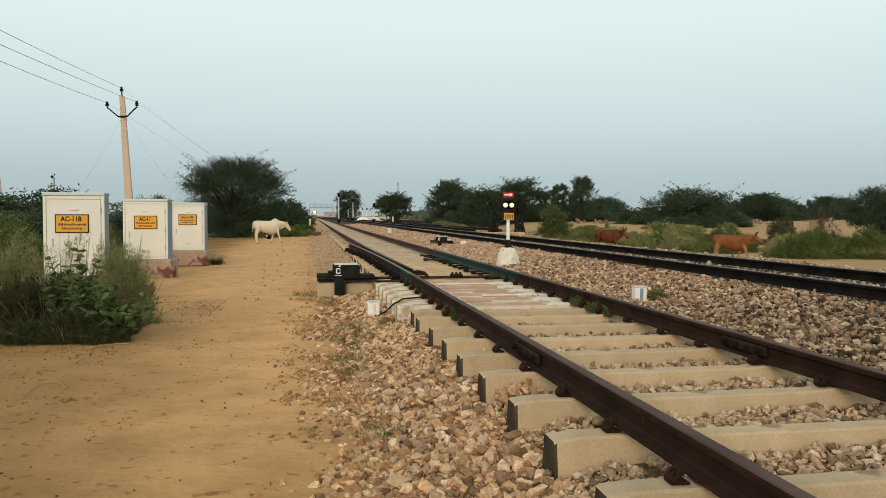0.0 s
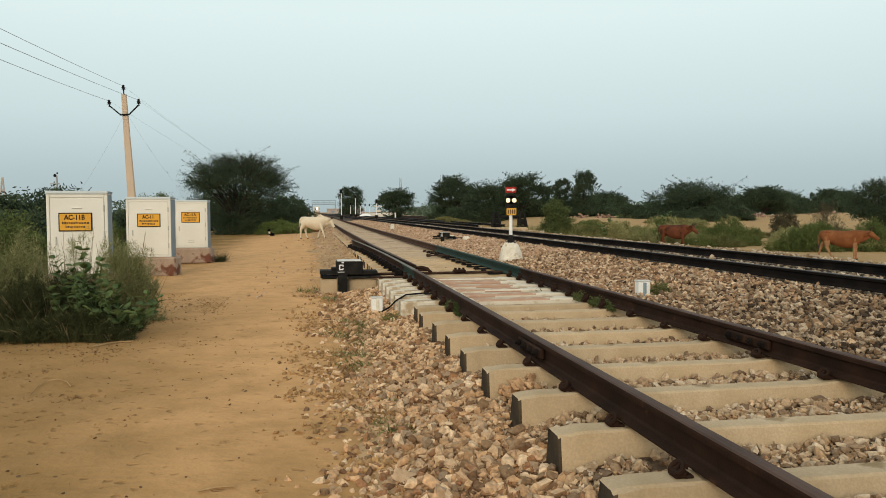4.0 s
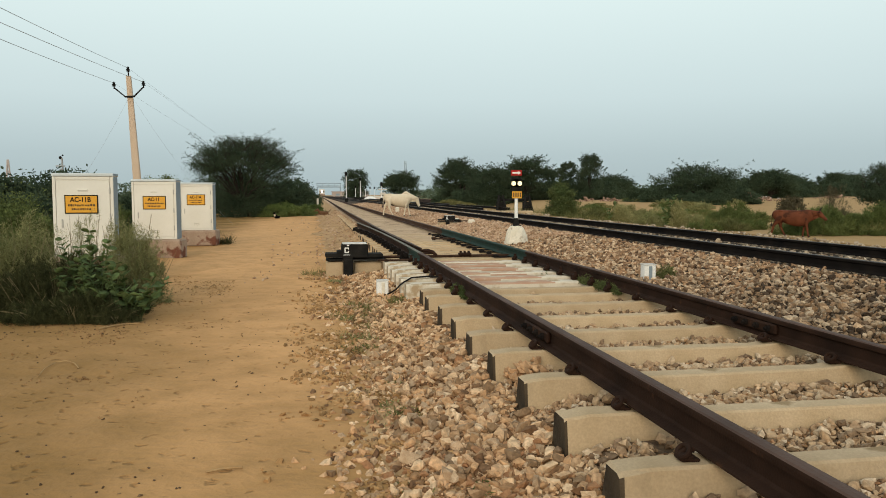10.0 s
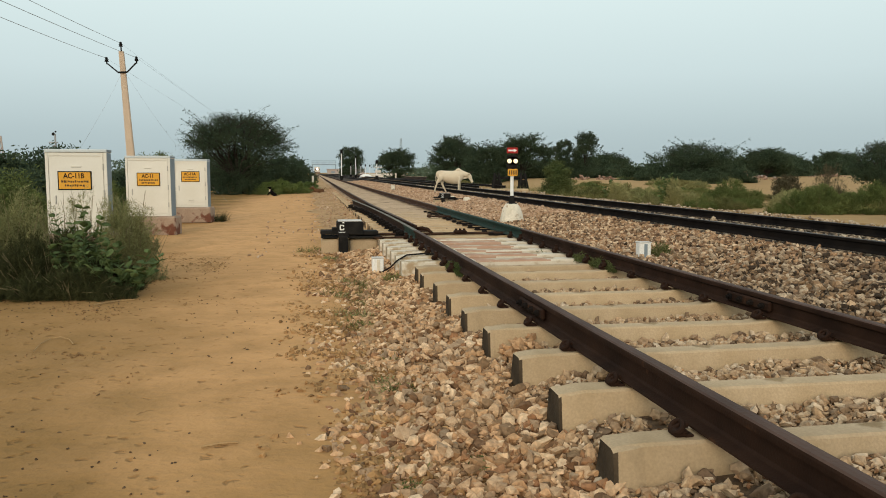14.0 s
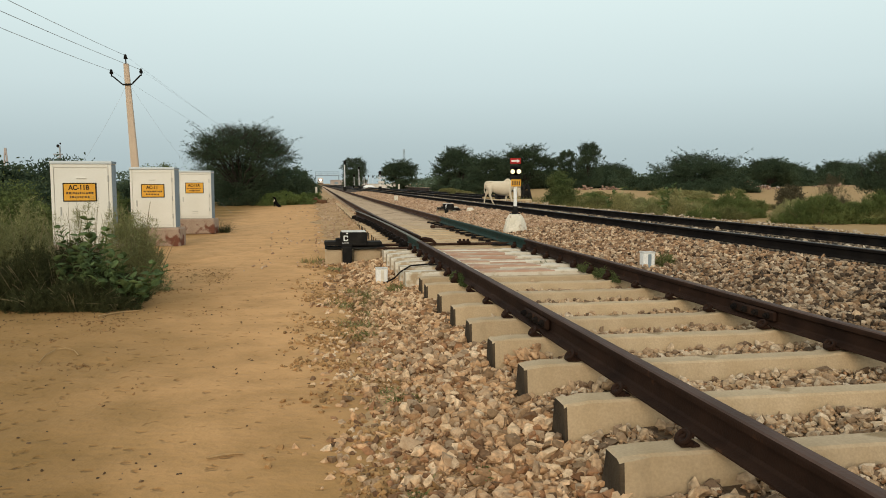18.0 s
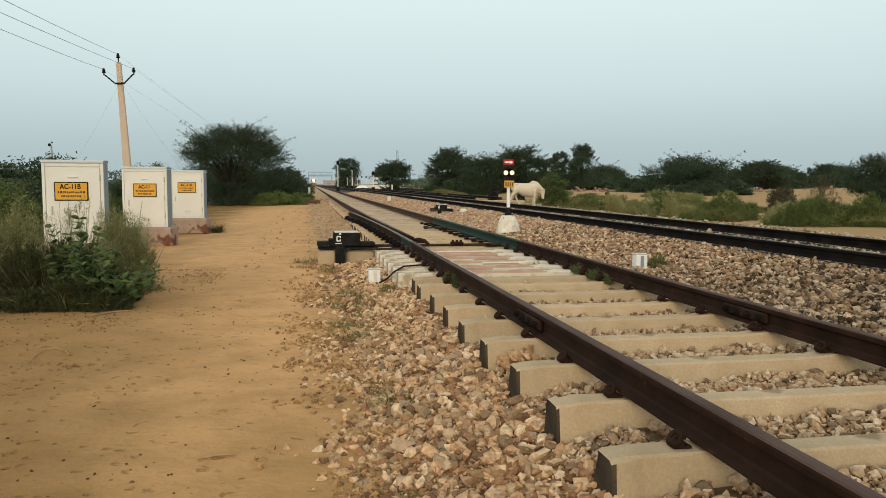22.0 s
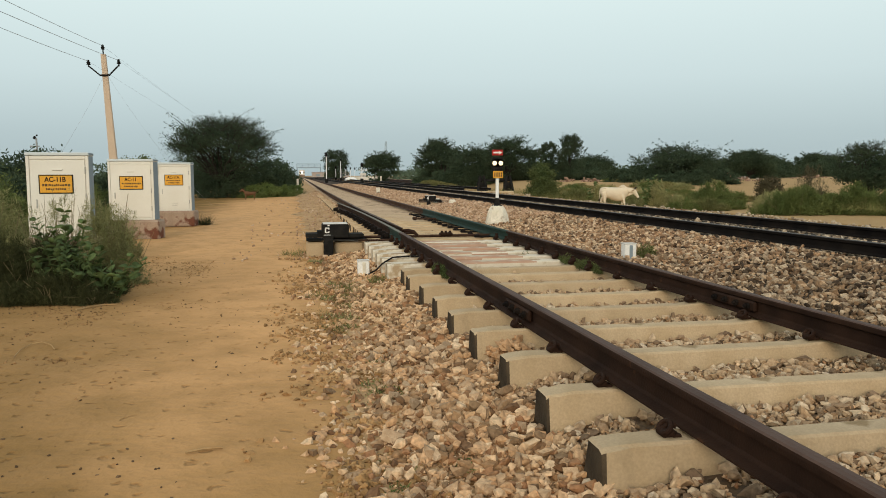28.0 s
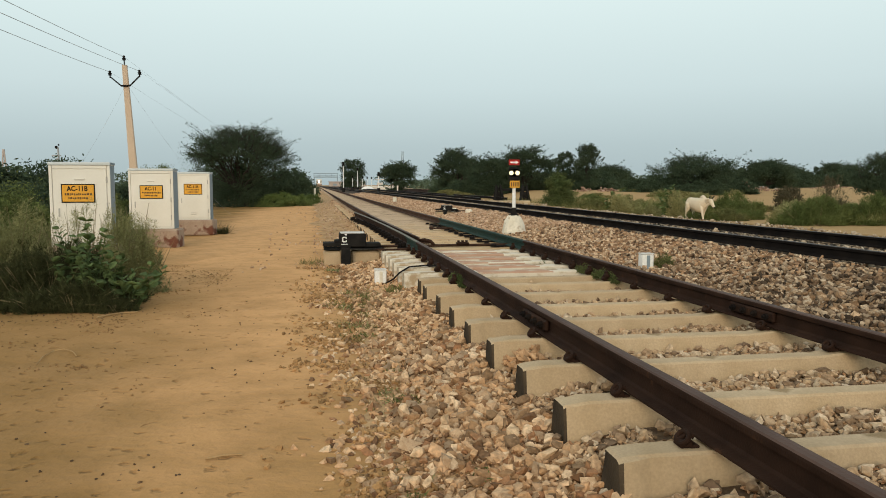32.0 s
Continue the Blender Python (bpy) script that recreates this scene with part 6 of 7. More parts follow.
def tuft(x, y, rx, ry, h, n, seed, label, material=LEAF_OLIVE, name="weed_tuft"):
    z = float(np.maximum(bed(np.array(x), np.array(y)), land(np.array(x), np.array(y)))) - 0.01

    def place(r, n):
        a, q = r.uniform(0, 6.28, n), np.sqrt(r.uniform(0, 1, n))
        return np.stack([x + np.cos(a) * q * rx, y + np.sin(a) * q * ry, np.full(n, z)], 1), np.tile(np.array([[0, 0, 1.1]]), (n, 1))

    return tagged(new(name, strands(name, n, place, h, 0.0035, material, seed, 0.7)), label, "weeds", "weeds beside the track", kind="stuff")


tuft(0.80, 9.1, 0.40, 0.6, 0.06, 1500, 1, "dry olive weeds round the junction box")
tuft(0.45, 8.6, 0.45, 0.6, 0.04, 2200, 3, "matted dry weeds on the stony verge", LEAF_STRAW)
tuft(0.30, 7.4, 0.25, 0.6, 0.03, 500, 4, "matted dry weeds on the stony verge", LEAF_STRAW)
tuft(0.45, 8.6, 0.35, 0.5, 0.07, 600, 2, "sparse dry weeds on the stony verge")


def leafy_weed(x, y, rx, ry, h, n, seed, label, material=LEAF_MID, z=None, leaf=0.022):
    """A low leafy weed: short broad blades over a small mound."""
    z = float(np.maximum(bed(np.array(x), np.array(y)), land(np.array(x), np.array(y)))) - 0.01 if z is None else z

    def place(r, n):
        a, q = r.uniform(0, 6.28, n), np.sqrt(r.uniform(0, 1, n))
        up = np.stack([np.cos(a) * 0.6 * q, np.sin(a) * 0.6 * q, np.full(n, 0.7)], 1)
        top = h * (1 - 0.75 * q ** 2) * (0.7 + 0.3 * np.sin(a * 3 + seed))
        return np.stack([x + np.cos(a) * q * rx, y + np.sin(a) * q * ry, z + top * r.uniform(0, 1, n)], 1), up

    return tagged(new("leafy_weed", strands("leafy_weed", n, place, leaf * 1.8, leaf * 0.33, material, seed, 0.8)), label, "weed", "weeds beside the track", kind="stuff")


leafy_weed(LEFT - 0.065, 8.30, 0.035, 0.42, 0.13, 1700, 3, "dull green weeds against the rail", LEAF_WEED, -0.20, 0.014)
leafy_weed(LEFT + 0.13, 8.9, 0.07, 0.30, 0.13, 400, 31, "bright green weeds against the rail")
leafy_weed(RIGHT - 0.070, 8.35, 0.040, 0.42, 0.13, 1800, 5, "dull green weeds against the rail", LEAF_WEED, -0.20, 0.014)
leafy_weed(RIGHT - 0.070, 8.95, 0.040, 0.42, 0.12, 1500, 35, "dull green weeds against the rail", LEAF_WEED, -0.20, 0.014)
leafy_weed(RIGHT - 0.20, 10.3, 0.09, 0.30, 0.12, 400, 32, "bright green weeds against the rail")
leafy_weed(4.80, 9.95, 0.13, 0.2, 0.24, 1000, 6, "grey-green weed beside the junction box", LEAF_WISP)
leafy_weed(1.08, 9.35, 0.22, 0.32, 0.08, 600, 33, "dry olive weeds at the sleeper ends", LEAF_OLIVE)
for i in range(46):
    rnd = random.Random(1300 + i)
    y = rnd.uniform(3.0, 13.5)
    leafy_weed(rnd.uniform(0.15, 0.95), y, rnd.uniform(0.05, 0.16), rnd.uniform(0.06, 0.20), rnd.uniform(0.015, 0.04), 60 + int(9 * y), 1300 + i, "small dry olive weeds among the stones and sand",
               (LEAF_OLIVE, LEAF_STRAW, LEAF_PALE)[i % 3], leaf=0.010 + 0.0008 * y)
leafy_weed(0.75, 3.3, 0.08, 0.11, 0.06, 160, 7, "small green weeds among the stones", LEAF_MID, leaf=0.012)
leafy_weed(0.40, 3.15, 0.06, 0.09, 0.05, 110, 8, "small green weeds among the stones", LEAF_MID, leaf=0.011)
leafy_weed(0.55, 4.6, 0.10, 0.12, 0.05, 150, 9, "small green weeds among the stones", LEAF_MID, leaf=0.012)
tuft(0.2, 13.2, 0.5, 0.4, 0.10, 500, 10, "dry weeds round the point machine's footing")
tuft(-2.5, 22.0, 0.16, 0.2, 0.24, 500, 11, "dark weeds beside the plinth", LEAF_DEEP)
for i in range(16):
    rnd = random.Random(900 + i)
    tuft(rnd.uniform(12.5, 24), rnd.uniform(22, 60), 1.4, 1.4, 0.28, 500, 900 + i, "dry grass beyond the tracks", LEAF_OLIVE, "grass_patch")
for i, (x, y, rx) in enumerate(((-0.65, 50.3, 0.7), (-2.7, 48.3, 0.9), (-0.1, 54, 0.8))):
    tuft(x, y, rx, 0.6, 0.30, 1200, 950 + i, "bright green shrubs under the thorn tree", LEAF_MID, "low_shrubs")

# ---- litter on the sand ----
r5 = np.random.RandomState(5)
lx, ly = scatter(r5, 2600, -4.5, 0.4, 1.6, 12)
ok = lx < 0.2 - 0.0 * ly
lx, ly = lx[ok], ly[ok]
keep = r5.uniform(0, 1, len(lx)) < np.clip(0.05 + 0.10 * np.clip(-0.5 - lx, 0, 2) + 0.35 * (wave(lx * 0.8, ly * 0.8, 9.0) > 0.35), 0, 1)
lx, ly = lx[keep], ly[keep]
cx, cy = r5.uniform(-4.6, -1.6, 160), 8.2 + r5.normal(0, 0.30, 160)
lx, ly = np.concatenate([lx, cx]), np.concatenate([ly, cy])
tagged(new("ground_litter", stones("ground_litter", lx, ly, land(lx, ly), r5.uniform(0.004, 0.011, len(lx)), HUSK, 6, 0.5)), "dark droppings and crumbs scattered on the sand", "litter", kind="stuff")


lay("soil_clods", "dark crumbled soil and droppings before the shrub", 13000, -4.8, -0.8, 3.6, 8.6, 0.003, 0.013, HUSK_SOIL, 61,
    lambda x, y: np.clip(1.5 * rough(x * 2.6, y * 2.2, 19) - 0.35 + 0.22 * (y - 6.4), 0, 1) * np.clip((-0.8 - x) / 1.6, 0, 1), layer=0.002, sink=0.5)


def twig(pts, r, label):
    g = Geo()
    g.tube([(x, y, float(land(np.array(x), np.array(y))) + 0.012) for x, y in pts], r, 5)
    return tagged(new("twig", g.mesh("twig", TWIG)), label, "twig", "dry twigs on the sand")


twig([(-2.14, 8.00), (-2.06, 8.13), (-1.96, 8.30), (-1.83, 8.33)], 0.008, "dry pale stick lying on the sand")
lay("soil_clods", "reddish disturbed soil round the plinth and shrub", 6000, -2.9, -0.9, 8.6, 13.5, 0.004, 0.012, EDGE_SOIL, 62,
    lambda x, y: np.clip(1.1 * rough(x * 2.2, y * 1.7, 23) - 0.1, 0.03, 1) * np.clip((-0.9 - x) / 0.8, 0, 1), layer=0.003, sink=0.5)
twig([(-2.05, 6.02), (-2.09, 6.28), (-2.07, 6.48), (-1.99, 6.47), (-1.90, 6.38), (-1.84, 6.27)], 0.004, "thin curved twig lying on the sand")
twig([(-0.54, 3.76), (-0.46, 3.80), (-0.37, 3.80)], 0.006, "thin straight twig lying on the sand")

# ---- buffer stop and concrete strip beyond the main line ----
stop = thing("buffer_stop", pose(12.9, 50, -0.25), "black buffer stop of braced rails at the siding's end", "buffer stop")
for x in (-0.75, 1.05):
    g = Geo()
    for s in (-1, 1):
        g.tube([(x + s * 0.30, -0.3, 0.0), (x + s * 0.12, 0, 1.10)], 0.10, 4)
    g.tube([(x, 1.2, 0.0), (x, 0.1, 0.95)], 0.09, 4)
    g.box((x, 0, 0.35), (0.62, 0.12, 0.65), 0.02)
    part("upright", g, BLACK, stop, "black braced upright")
g = Geo()
g.box((0.15, 0.12, 0.80), (2.0, 0.20, 0.16), 0.03)
part("buffer_beam", g, BLACK, stop)
g = Geo()
g.box((-0.9, 0, 0.0), (2.6, 0.7, 0.30), 0.04)
tagged(new("concrete_kerb", g.mesh("concrete_kerb", CONCRETE)), "pale concrete kerb strip beside the main line", "kerb", kind="structure").matrix_basis = pose(12.6, 45.5, -0.22, 0, 0, -3)

g = Geo()
g.box((0, 0, 0.42), (0.16, 0.12, 1.25), 0.03)
tagged(new("marker_post", g.mesh("marker_post", WHITEWASH)), "short whitewashed marker post at the end of the path", "post").matrix_basis = pose(0.1, 60, -0.4)

# ---- station in the distance ----
fob = thing("footbridge", pose(9.5, 600, -0.4), "distant blue-grey steel footbridge over the station tracks", "footbridge")
for z, t, name in ((7.4, 0.8, "deck"), (8.7, 0.25, "handrail"), (10.2, 0.4, "roof")):
    g = Geo()
    g.box((0, 0, z), (18.5, 2.0, t), 0.1)
    part(name, g, STEEL_BLUE, fob)
for x in (-9, -4.5, 0, 4.5, 9):
    g = Geo()
    g.box((x, 0, 8.7), (0.3, 0.4, 3.0), 0.05)
    part("post", g, STEEL_BLUE, fob)
for x in (-8.8, 8.8):
    g = Geo()
    g.box((x, 0, 3.5), (0.7, 0.9, 7.0), 0.1)
    part("pier", g, STEEL_BLUE, fob)
for x, y, w, d, h, lab in ((24, 560, 26, 12, 3.6, "pale distant station building"), (-9, 480, 10, 9, 5.0, "pale distant trackside hut"), (33, 300, 5, 6, 1.5, "pale low distant goods shed")):
    b = thing("station_building", pose(x, y, -0.5), lab, "building", "station buildings")
    g = Geo()
    g.box((0, 0, h / 2), (w, d, h), 0.05)
    part("wall", g, HAZY_WALL, b)
    g = Geo()
    g.box((0, 0, h + 0.15), (w + 1, d + 1, 0.3), 0.05)
    part("roof", g, HAZY_WALL, b)
    for k in range(4):
        g = Geo()
        g.box(((k - 1.5) * w / 4.4, -d / 2 - 0.02, h * 0.45), (w * 0.1, 0.12, h * 0.4), 0.02)
        part("window", g, BOX_SIDE, b)
g = Geo()
g.box((0, 0, 0.45), (5.6, 14, 1.15), 0.06)
g.box((-0.4, 0, 1.05), (4.2, 12, 0.10), 0.03)
tagged(new("goods_platform", g.mesh("goods_platform", STATION)), "pale low goods platform beside the distant tracks", "platform", "station buildings").matrix_basis = pose(15.4, 180, -0.45)
g = Geo()
g.loft([[(1.5 * k * math.cos(a * math.pi / 6), 1.1 * k * math.sin(a * math.pi / 6), z) for a in range(12)] for k, z in ((1.0, -0.1), (0.95, 0.35), (0.7, 0.75), (0.3, 0.95))])
tagged(new("covered_heap", g.mesh("covered_heap", WHITE)), "white covered heap beside the distant tracks", "heap").matrix_basis = pose(11.6, 168, -0.4)
g = Geo()
g.tube([(0, 0, -0.1), (0, 0, 0.95)], 0.10, 8)
g.box((0, 0, 1.0), (0.26, 0.22, 0.20), 0.05)
tagged(new("marker_post", g.mesh("marker_post", WHITEWASH)), "short whitewashed marker post beyond the siding", "post").matrix_basis = pose(11.9, 110, -0.3)
train = thing("locomotive", pose(3.0, 420, -0.02), "distant locomotive with lit headlamp on the loop line", "locomotive")
g = Geo()
g.box((0, 8, 2.3), (3.0, 16, 3.4), 0.25)
# pale body colour stands for the haze and lamp glow around it
body = part("body", g, STATION, train)
# lamp disc is enlarged to the size of its glow
for x, z, k in ((0, 2.7, 0.58),):
    g = Geo()
    g.tube([(x, -0.12, z), (x, 0.02, z)], k, 12)
    part("headlamp", g, HEADLAMP, body, "lit white headlamp")
for x in (-0.8, 0.8):
    g = Geo()
    g.box((x, -0.02, 2.6), (1.0, 0.08, 0.6), 0.05)
    part("cab_window", g, BLACK, body)
g = Geo()
g.box((0, -0.1, 0.95), (3.1, 0.5, 0.6), 0.05)
part("buffer_beam", g, BRICK_RED, body)


def post_signal(x, y, h, label, yard=False):
    t = thing("signal_post", pose(x, y, -0.1), label, "railway signal", "distant signal posts")
    g = Geo()
    g.tube([(0, 0, 0), (0, 0, h)], 0.055, 8)
    part("post", g, WHITE, t)
    g = Geo()
    g.box((0, -0.05, h - 0.3), (0.34, 0.28, 0.6), 0.04)
    part("lamp_head", g, BLACK, t)
    g = Geo()
    g.box((0, 0, 0.25), (0.45, 0.45, 0.6), 0.04)
    part("base", g, BLACK, t)
    if yard:
        g = Geo()
        g.box((0.2, 0, h * 0.62), (1.3, 0.1, 0.12), 0.02)
        g.box((0.2, 0, h * 0.40), (0.9, 0.1, 0.35), 0.02)
        part("arm", g, STATION, t)
    return t


post_signal(4.2, 110, 4.25, "distant white colour-light signal post with black head")
post_signal(9.0, 160, 4.5, "distant white signal post beside the tracks")
post_signal(9.6, 115, 2.9, "distant pale post with a cross arm", True)
for i in range(5):
    post_signal(9.5 + i * 1.6, 190 + 6 * i, 3.2, "distant slim fence post near the station")
lt = thing("lattice_tower", pose(46, 400, -0.5), "distant lattice tower above the trees", "tower")
g = Geo()
for s in (-1, 1):
    g.tube([(s * 1.2, 0, 0), (s * 0.3, 0, 19)], 0.22, 4)
for k in range(8):
    g.tube([((-1) ** k * (1.2 - k * 0.11), 0, k * 2.3), (-(-1) ** k * (1.1 - k * 0.11), 0, k * 2.3 + 2.3)], 0.12, 4)
part("frame", g, STEEL_BLUE, lt)
def rubble_heap(x, y, long, high, count, seed, material, label):
    """A tumbled heap of broken stone, higher in its middle."""
    r = np.random.RandomState(seed)
    px, py = r.normal(0, long * 0.38, count), r.normal(0, 0.5, count)
    pz = land(x + px, y + py) + high * np.exp(-(px / (long * 0.42)) ** 2) * r.uniform(0, 1, count)
    return tagged(new("rubble_heap", stones("rubble_heap", x + px, y + py, pz, r.uniform(0.05, 0.15, count), material, seed, 0.75, 0.3)), label, "rubble", "rubble heaps on the plain", kind="stuff")


for i, (x, y, long, high, count) in enumerate(((26.2, 66, 1.3, 0.35, 34), (29.7, 66, 0.7, 0.85, 40), (36.0, 68, 1.8, 0.25, 40), (35.8, 60, 0.9, 0.8, 50), (38.2, 61, 1.6, 0.35, 50), (41.0, 66, 1.8, 0.25, 40), (50.0, 68, 1.8, 0.35, 50), (24.6, 68, 0.8, 0.3, 24))):
    rubble_heap(x, y, long, high, count, 700 + i, (BRICK_RED, BRICK_RED, HAZY_WALL)[i % 3], ("low tumbled red stone rubble on the far plain", "tumbled red stone heap on the far plain", "low tumbled pale stone rubble on the far plain")[i % 3])


# far woods that close the horizon
r7 = np.random.RandomState(7)
n = 5200
fx = r7.uniform(-420, 620, n)
fy = r7.uniform(170, 420, n) + 0.1 * np.abs(fx)
fx, fy = fx[(np.abs(fx - 8) > 26)], fy[(np.abs(fx - 8) > 26)]
fz = -0.5 + r7.uniform(0, 1, len(fx)) ** 1.4 * (3.2 + 1.6 * wave(fx * 0.05, fy * 0.02, 3.0)) * (0.75 + fy / 500)
k = 34
cx, cy, cz = np.repeat(fx, k), np.repeat(fy, k), np.repeat(fz, k)
p = np.stack([cx, cy, cz], 1) + r7.normal(size=(len(cx), 3)) * np.array([[1.5, 1.2, 0.55]])
p[:, 2] = np.maximum(p[:, 2], -0.4)
a = r7.normal(size=p.shape)
a /= np.linalg.norm(a, axis=1)[:, None]
b = np.cross(a, r7.normal(size=p.shape))
b /= np.linalg.norm(b, axis=1)[:, None]
v = np.stack([p - a * 0.5, p + b * 0.26, p + a * 0.5, p - b * 0.26], 1).reshape(-1, 3)
tagged(new("far_woods", array_mesh("far_woods", v, np.arange(len(v)).reshape(-1, 4), FAR_LEAF)), "low dark thorn woods along the horizon", "trees", kind="stuff")


# ---- animals ----
def ring(c, rx, rz, n=12, tilt=0.0):
    """An oval across the animal's length at c = (x, z)."""
    return [(c[0] + math.sin(tilt) * rz * math.sin(2 * math.pi * k / n), rx * math.cos(2 * math.pi * k / n), c[1] + math.cos(tilt) * rz * math.sin(2 * math.pi * k / n)) for k in range(n)]


def cow(name, label, hide, low_head, scale, m, stretch=0.94, hump=True):
    """A zebu that faces +x, about 1.1 m at the hump; legs, neck, head and tail are parts of their own."""
    t = thing(name, m @ Matrix.Scale(scale, 4), label, "cow", "cattle")
    g = Geo()
    lift = 0.15
    deep = lambda x: 0.10 if -0.55 < x < 0.55 else 0.05
    g.loft([ring((c[0], c[1] - rz * deep(c[0])), rx, rz * (1 + deep(c[0])), 16) for c, rx, rz in (((-0.80, 0.93), 0.03, 0.05), ((-0.775, 0.91), 0.10, 0.13), ((-0.71, 0.885), 0.165, 0.19), ((-0.60, 0.875), 0.205, 0.215), ((-0.50, 0.875), 0.215, 0.222), ((-0.38, 0.855), 0.205, 0.228), ((-0.2, 0.815), 0.235, 0.265), ((0.05, 0.785), 0.255, 0.292),
                                                  ((0.22, 0.785), 0.25, 0.298), ((0.38, 0.80), 0.225, 0.292), ((0.50, 0.845), 0.18, 0.25), ((0.61, 0.875), 0.13, 0.19), ((0.69, 0.89), 0.07, 0.11))])
    crest = 1.0 if hump else 0.35
    g.loft([ring((x, 1.0 + (z - 1.0) * crest if x < 0.5 else z), rx, rz * (0.5 + 0.5 * crest)) for (x, z), rx, rz in (((0.10, 1.02), 0.02, 0.02), ((0.20, 1.055), 0.06, 0.06), ((0.30, 1.095), 0.085, 0.085), ((0.38, 1.115), 0.088, 0.092), ((0.46, 1.085), 0.090, 0.098), ((0.58, 0.99), 0.10, 0.11), ((0.74, 0.90), 0.07, 0.08))])
    for side in (-1, 1):
        g.loft([ring(c, rx, rz, 8) for c, rx, rz in (((-0.62, 0.99), 0.02, 0.02), ((-0.54, 1.035), 0.045, 0.045), ((-0.44, 1.03), 0.04, 0.035), ((-0.36, 1.0), 0.01, 0.01))])
        g.v[-32:] = [(x, y + side * 0.13, z) for x, y, z in g.v[-32:]]
    g.v = [(x * stretch, y, z) for x, y, z in g.v]
    part("body", g, hide, t, smooth=True)
    neck_dir = -24 if low_head else 22
    g = Geo()
    reach = 0.34 if low_head else 0.30
    g.loft([ring((x * reach / 0.46 if x > 0 else x, z), rx, rz) for (x, z), rx, rz in zip([(-0.16, -0.05), (-0.02, -0.03), (0.14, 0.0), (0.30, 0.025), (0.46, 0.04)], (0.13, 0.115, 0.092, 0.078, 0.070), (0.205, 0.175, 0.138, 0.110, 0.088))])
    me = g.mesh("neck", hide, smooth=True)
    hd = part("neck", me, None, t, "", pose(0.58 * stretch, 0, 0.80 + lift, 0, -neck_dir, 0))
    g = Geo()
    drop = 32 if not low_head else 38
    q = pose(reach - 0.01, 0, 0.035, 0, drop, 0)
    rings = [ring((x, z), rx, rz) for x, z, rx, rz in ((-0.08, 0.02, 0.045, 0.055), (0.0, 0.015, 0.090, 0.100), (0.09, 0.005, 0.092, 0.100), (0.20, -0.012, 0.070, 0.080), (0.31, -0.022, 0.058, 0.064), (0.38, -0.024, 0.054, 0.054), (0.40, -0.024, 0.03, 0.03))]
    g.loft([[q @ Vector(p) for p in r] for r in rings])
    head = part("head", g, hide, hd, smooth=True)
    for s in (-1, 1):
        g = Geo()
        g.tube([q @ Vector((0.0, s * 0.07, 0.06)), q @ Vector((-0.03, s * 0.13, 0.055)), q @ Vector((-0.05, s * 0.21, 0.02)), q @ Vector((-0.055, s * 0.26, -0.01))], [0.025, 0.060, 0.052, 0.010], 8, squash=0.5)
        part("ear", g, hide, hd)
        g = Geo()
        g.tube([q @ Vector((-0.03, s * 0.05, 0.10)), q @ Vector((-0.06, s * 0.10, 0.18)), q @ Vector((-0.03, s * 0.11, 0.27))], [0.030, 0.024, 0.008], 7)
        part("horn", g, HIDE_DARK, hd, "short dark horn")
    g = Geo()
    g.loft([[q @ Vector(p) for p in ring((x, -0.022), r1, r1, 8)] for x, r1 in ((0.378, 0.047), (0.402, 0.04), (0.410, 0.02))])
    part("muzzle", g, HIDE_DARK, hd)
    g = Geo()
    g.loft([ring((x, z), 0.02, rz, 8) for x, z, rz in ((-0.14, -0.22, 0.06), (0.03, -0.22, 0.10), (0.20, -0.14, 0.07), (0.38, -0.06, 0.03))])
    part("dewlap", g, hide, hd, smooth=True)
    legs = []
    for x, y, front in ((0.42, 0.12, 1), (0.42, -0.12, 1), (-0.56, 0.13, 0), (-0.56, -0.13, 0)):
        g = Geo()
        if front:
            pts, rad = [(0, 0, 0.06), (0.01, 0, -0.12), (0.0, 0, -0.34), (0.0, 0, -0.62), (0.0, 0, -0.70), (0.02, 0, -0.75)], [0.115, 0.095, 0.054, 0.033, 0.037, 0.040]
        else:
            pts, rad = [(0.04, 0, 0.10), (0.03, 0, -0.08), (-0.07, 0, -0.32), (-0.05, 0, -0.58), (-0.03, 0, -0.70), (-0.01, 0, -0.75)], [0.175, 0.145, 0.064, 0.036, 0.037, 0.040]
        g.tube(pts, rad, 9, squash=0.75)
        if hide is HIDE_BROWN:
            g.s = [1 if min(g.v[k][2] for k in f) < -0.30 else 0 for f in g.f]
        leg = part("leg", g, (hide, HIDE_PALE), t, "", pose(x * stretch, y, 0.62 + lift), smooth=True)
        g = Geo()
        g.tube([(pts[-1][0], 0, -0.735), (pts[-1][0] + 0.01, 0, -0.772)], [0.038, 0.046], 8)
        part("hoof", g, HIDE_DARK, leg)
        legs.append(leg)
    g = Geo()
    g.tube([(0, 0, 0), (-0.05, 0, -0.10), (-0.06, 0, -0.35), (-0.05, 0, -0.50)], [0.03, 0.022, 0.014, 0.012], 6)
    tail = part("tail", g, hide, t, "", pose(-0.75 * stretch, 0, 0.88 + lift))
    g = Geo()
    g.tube([(-0.05, 0, -0.48), (-0.055, 0, -0.56), (-0.05, 0, -0.66)], [0.016, 0.045, 0.008], 6)
    part("tail_tuft", g, HIDE_DARK, tail)
    return t, legs, hd, tail


white_cow, white_legs, white_neck, white_tail = cow("cow", "cream-white zebu cow walking across the tracks", HIDE_WHITE, True, 1.0, pose(-1.7, 38, -0.4), 0.90)
brown_a, brown_a_legs, brown_a_neck, brown_a_tail = cow("cow", "reddish-brown cow walking along the far cattle path", HIDE_BROWN, False, 0.92, pose(16, 26.6, -0.5), 1.0, False)
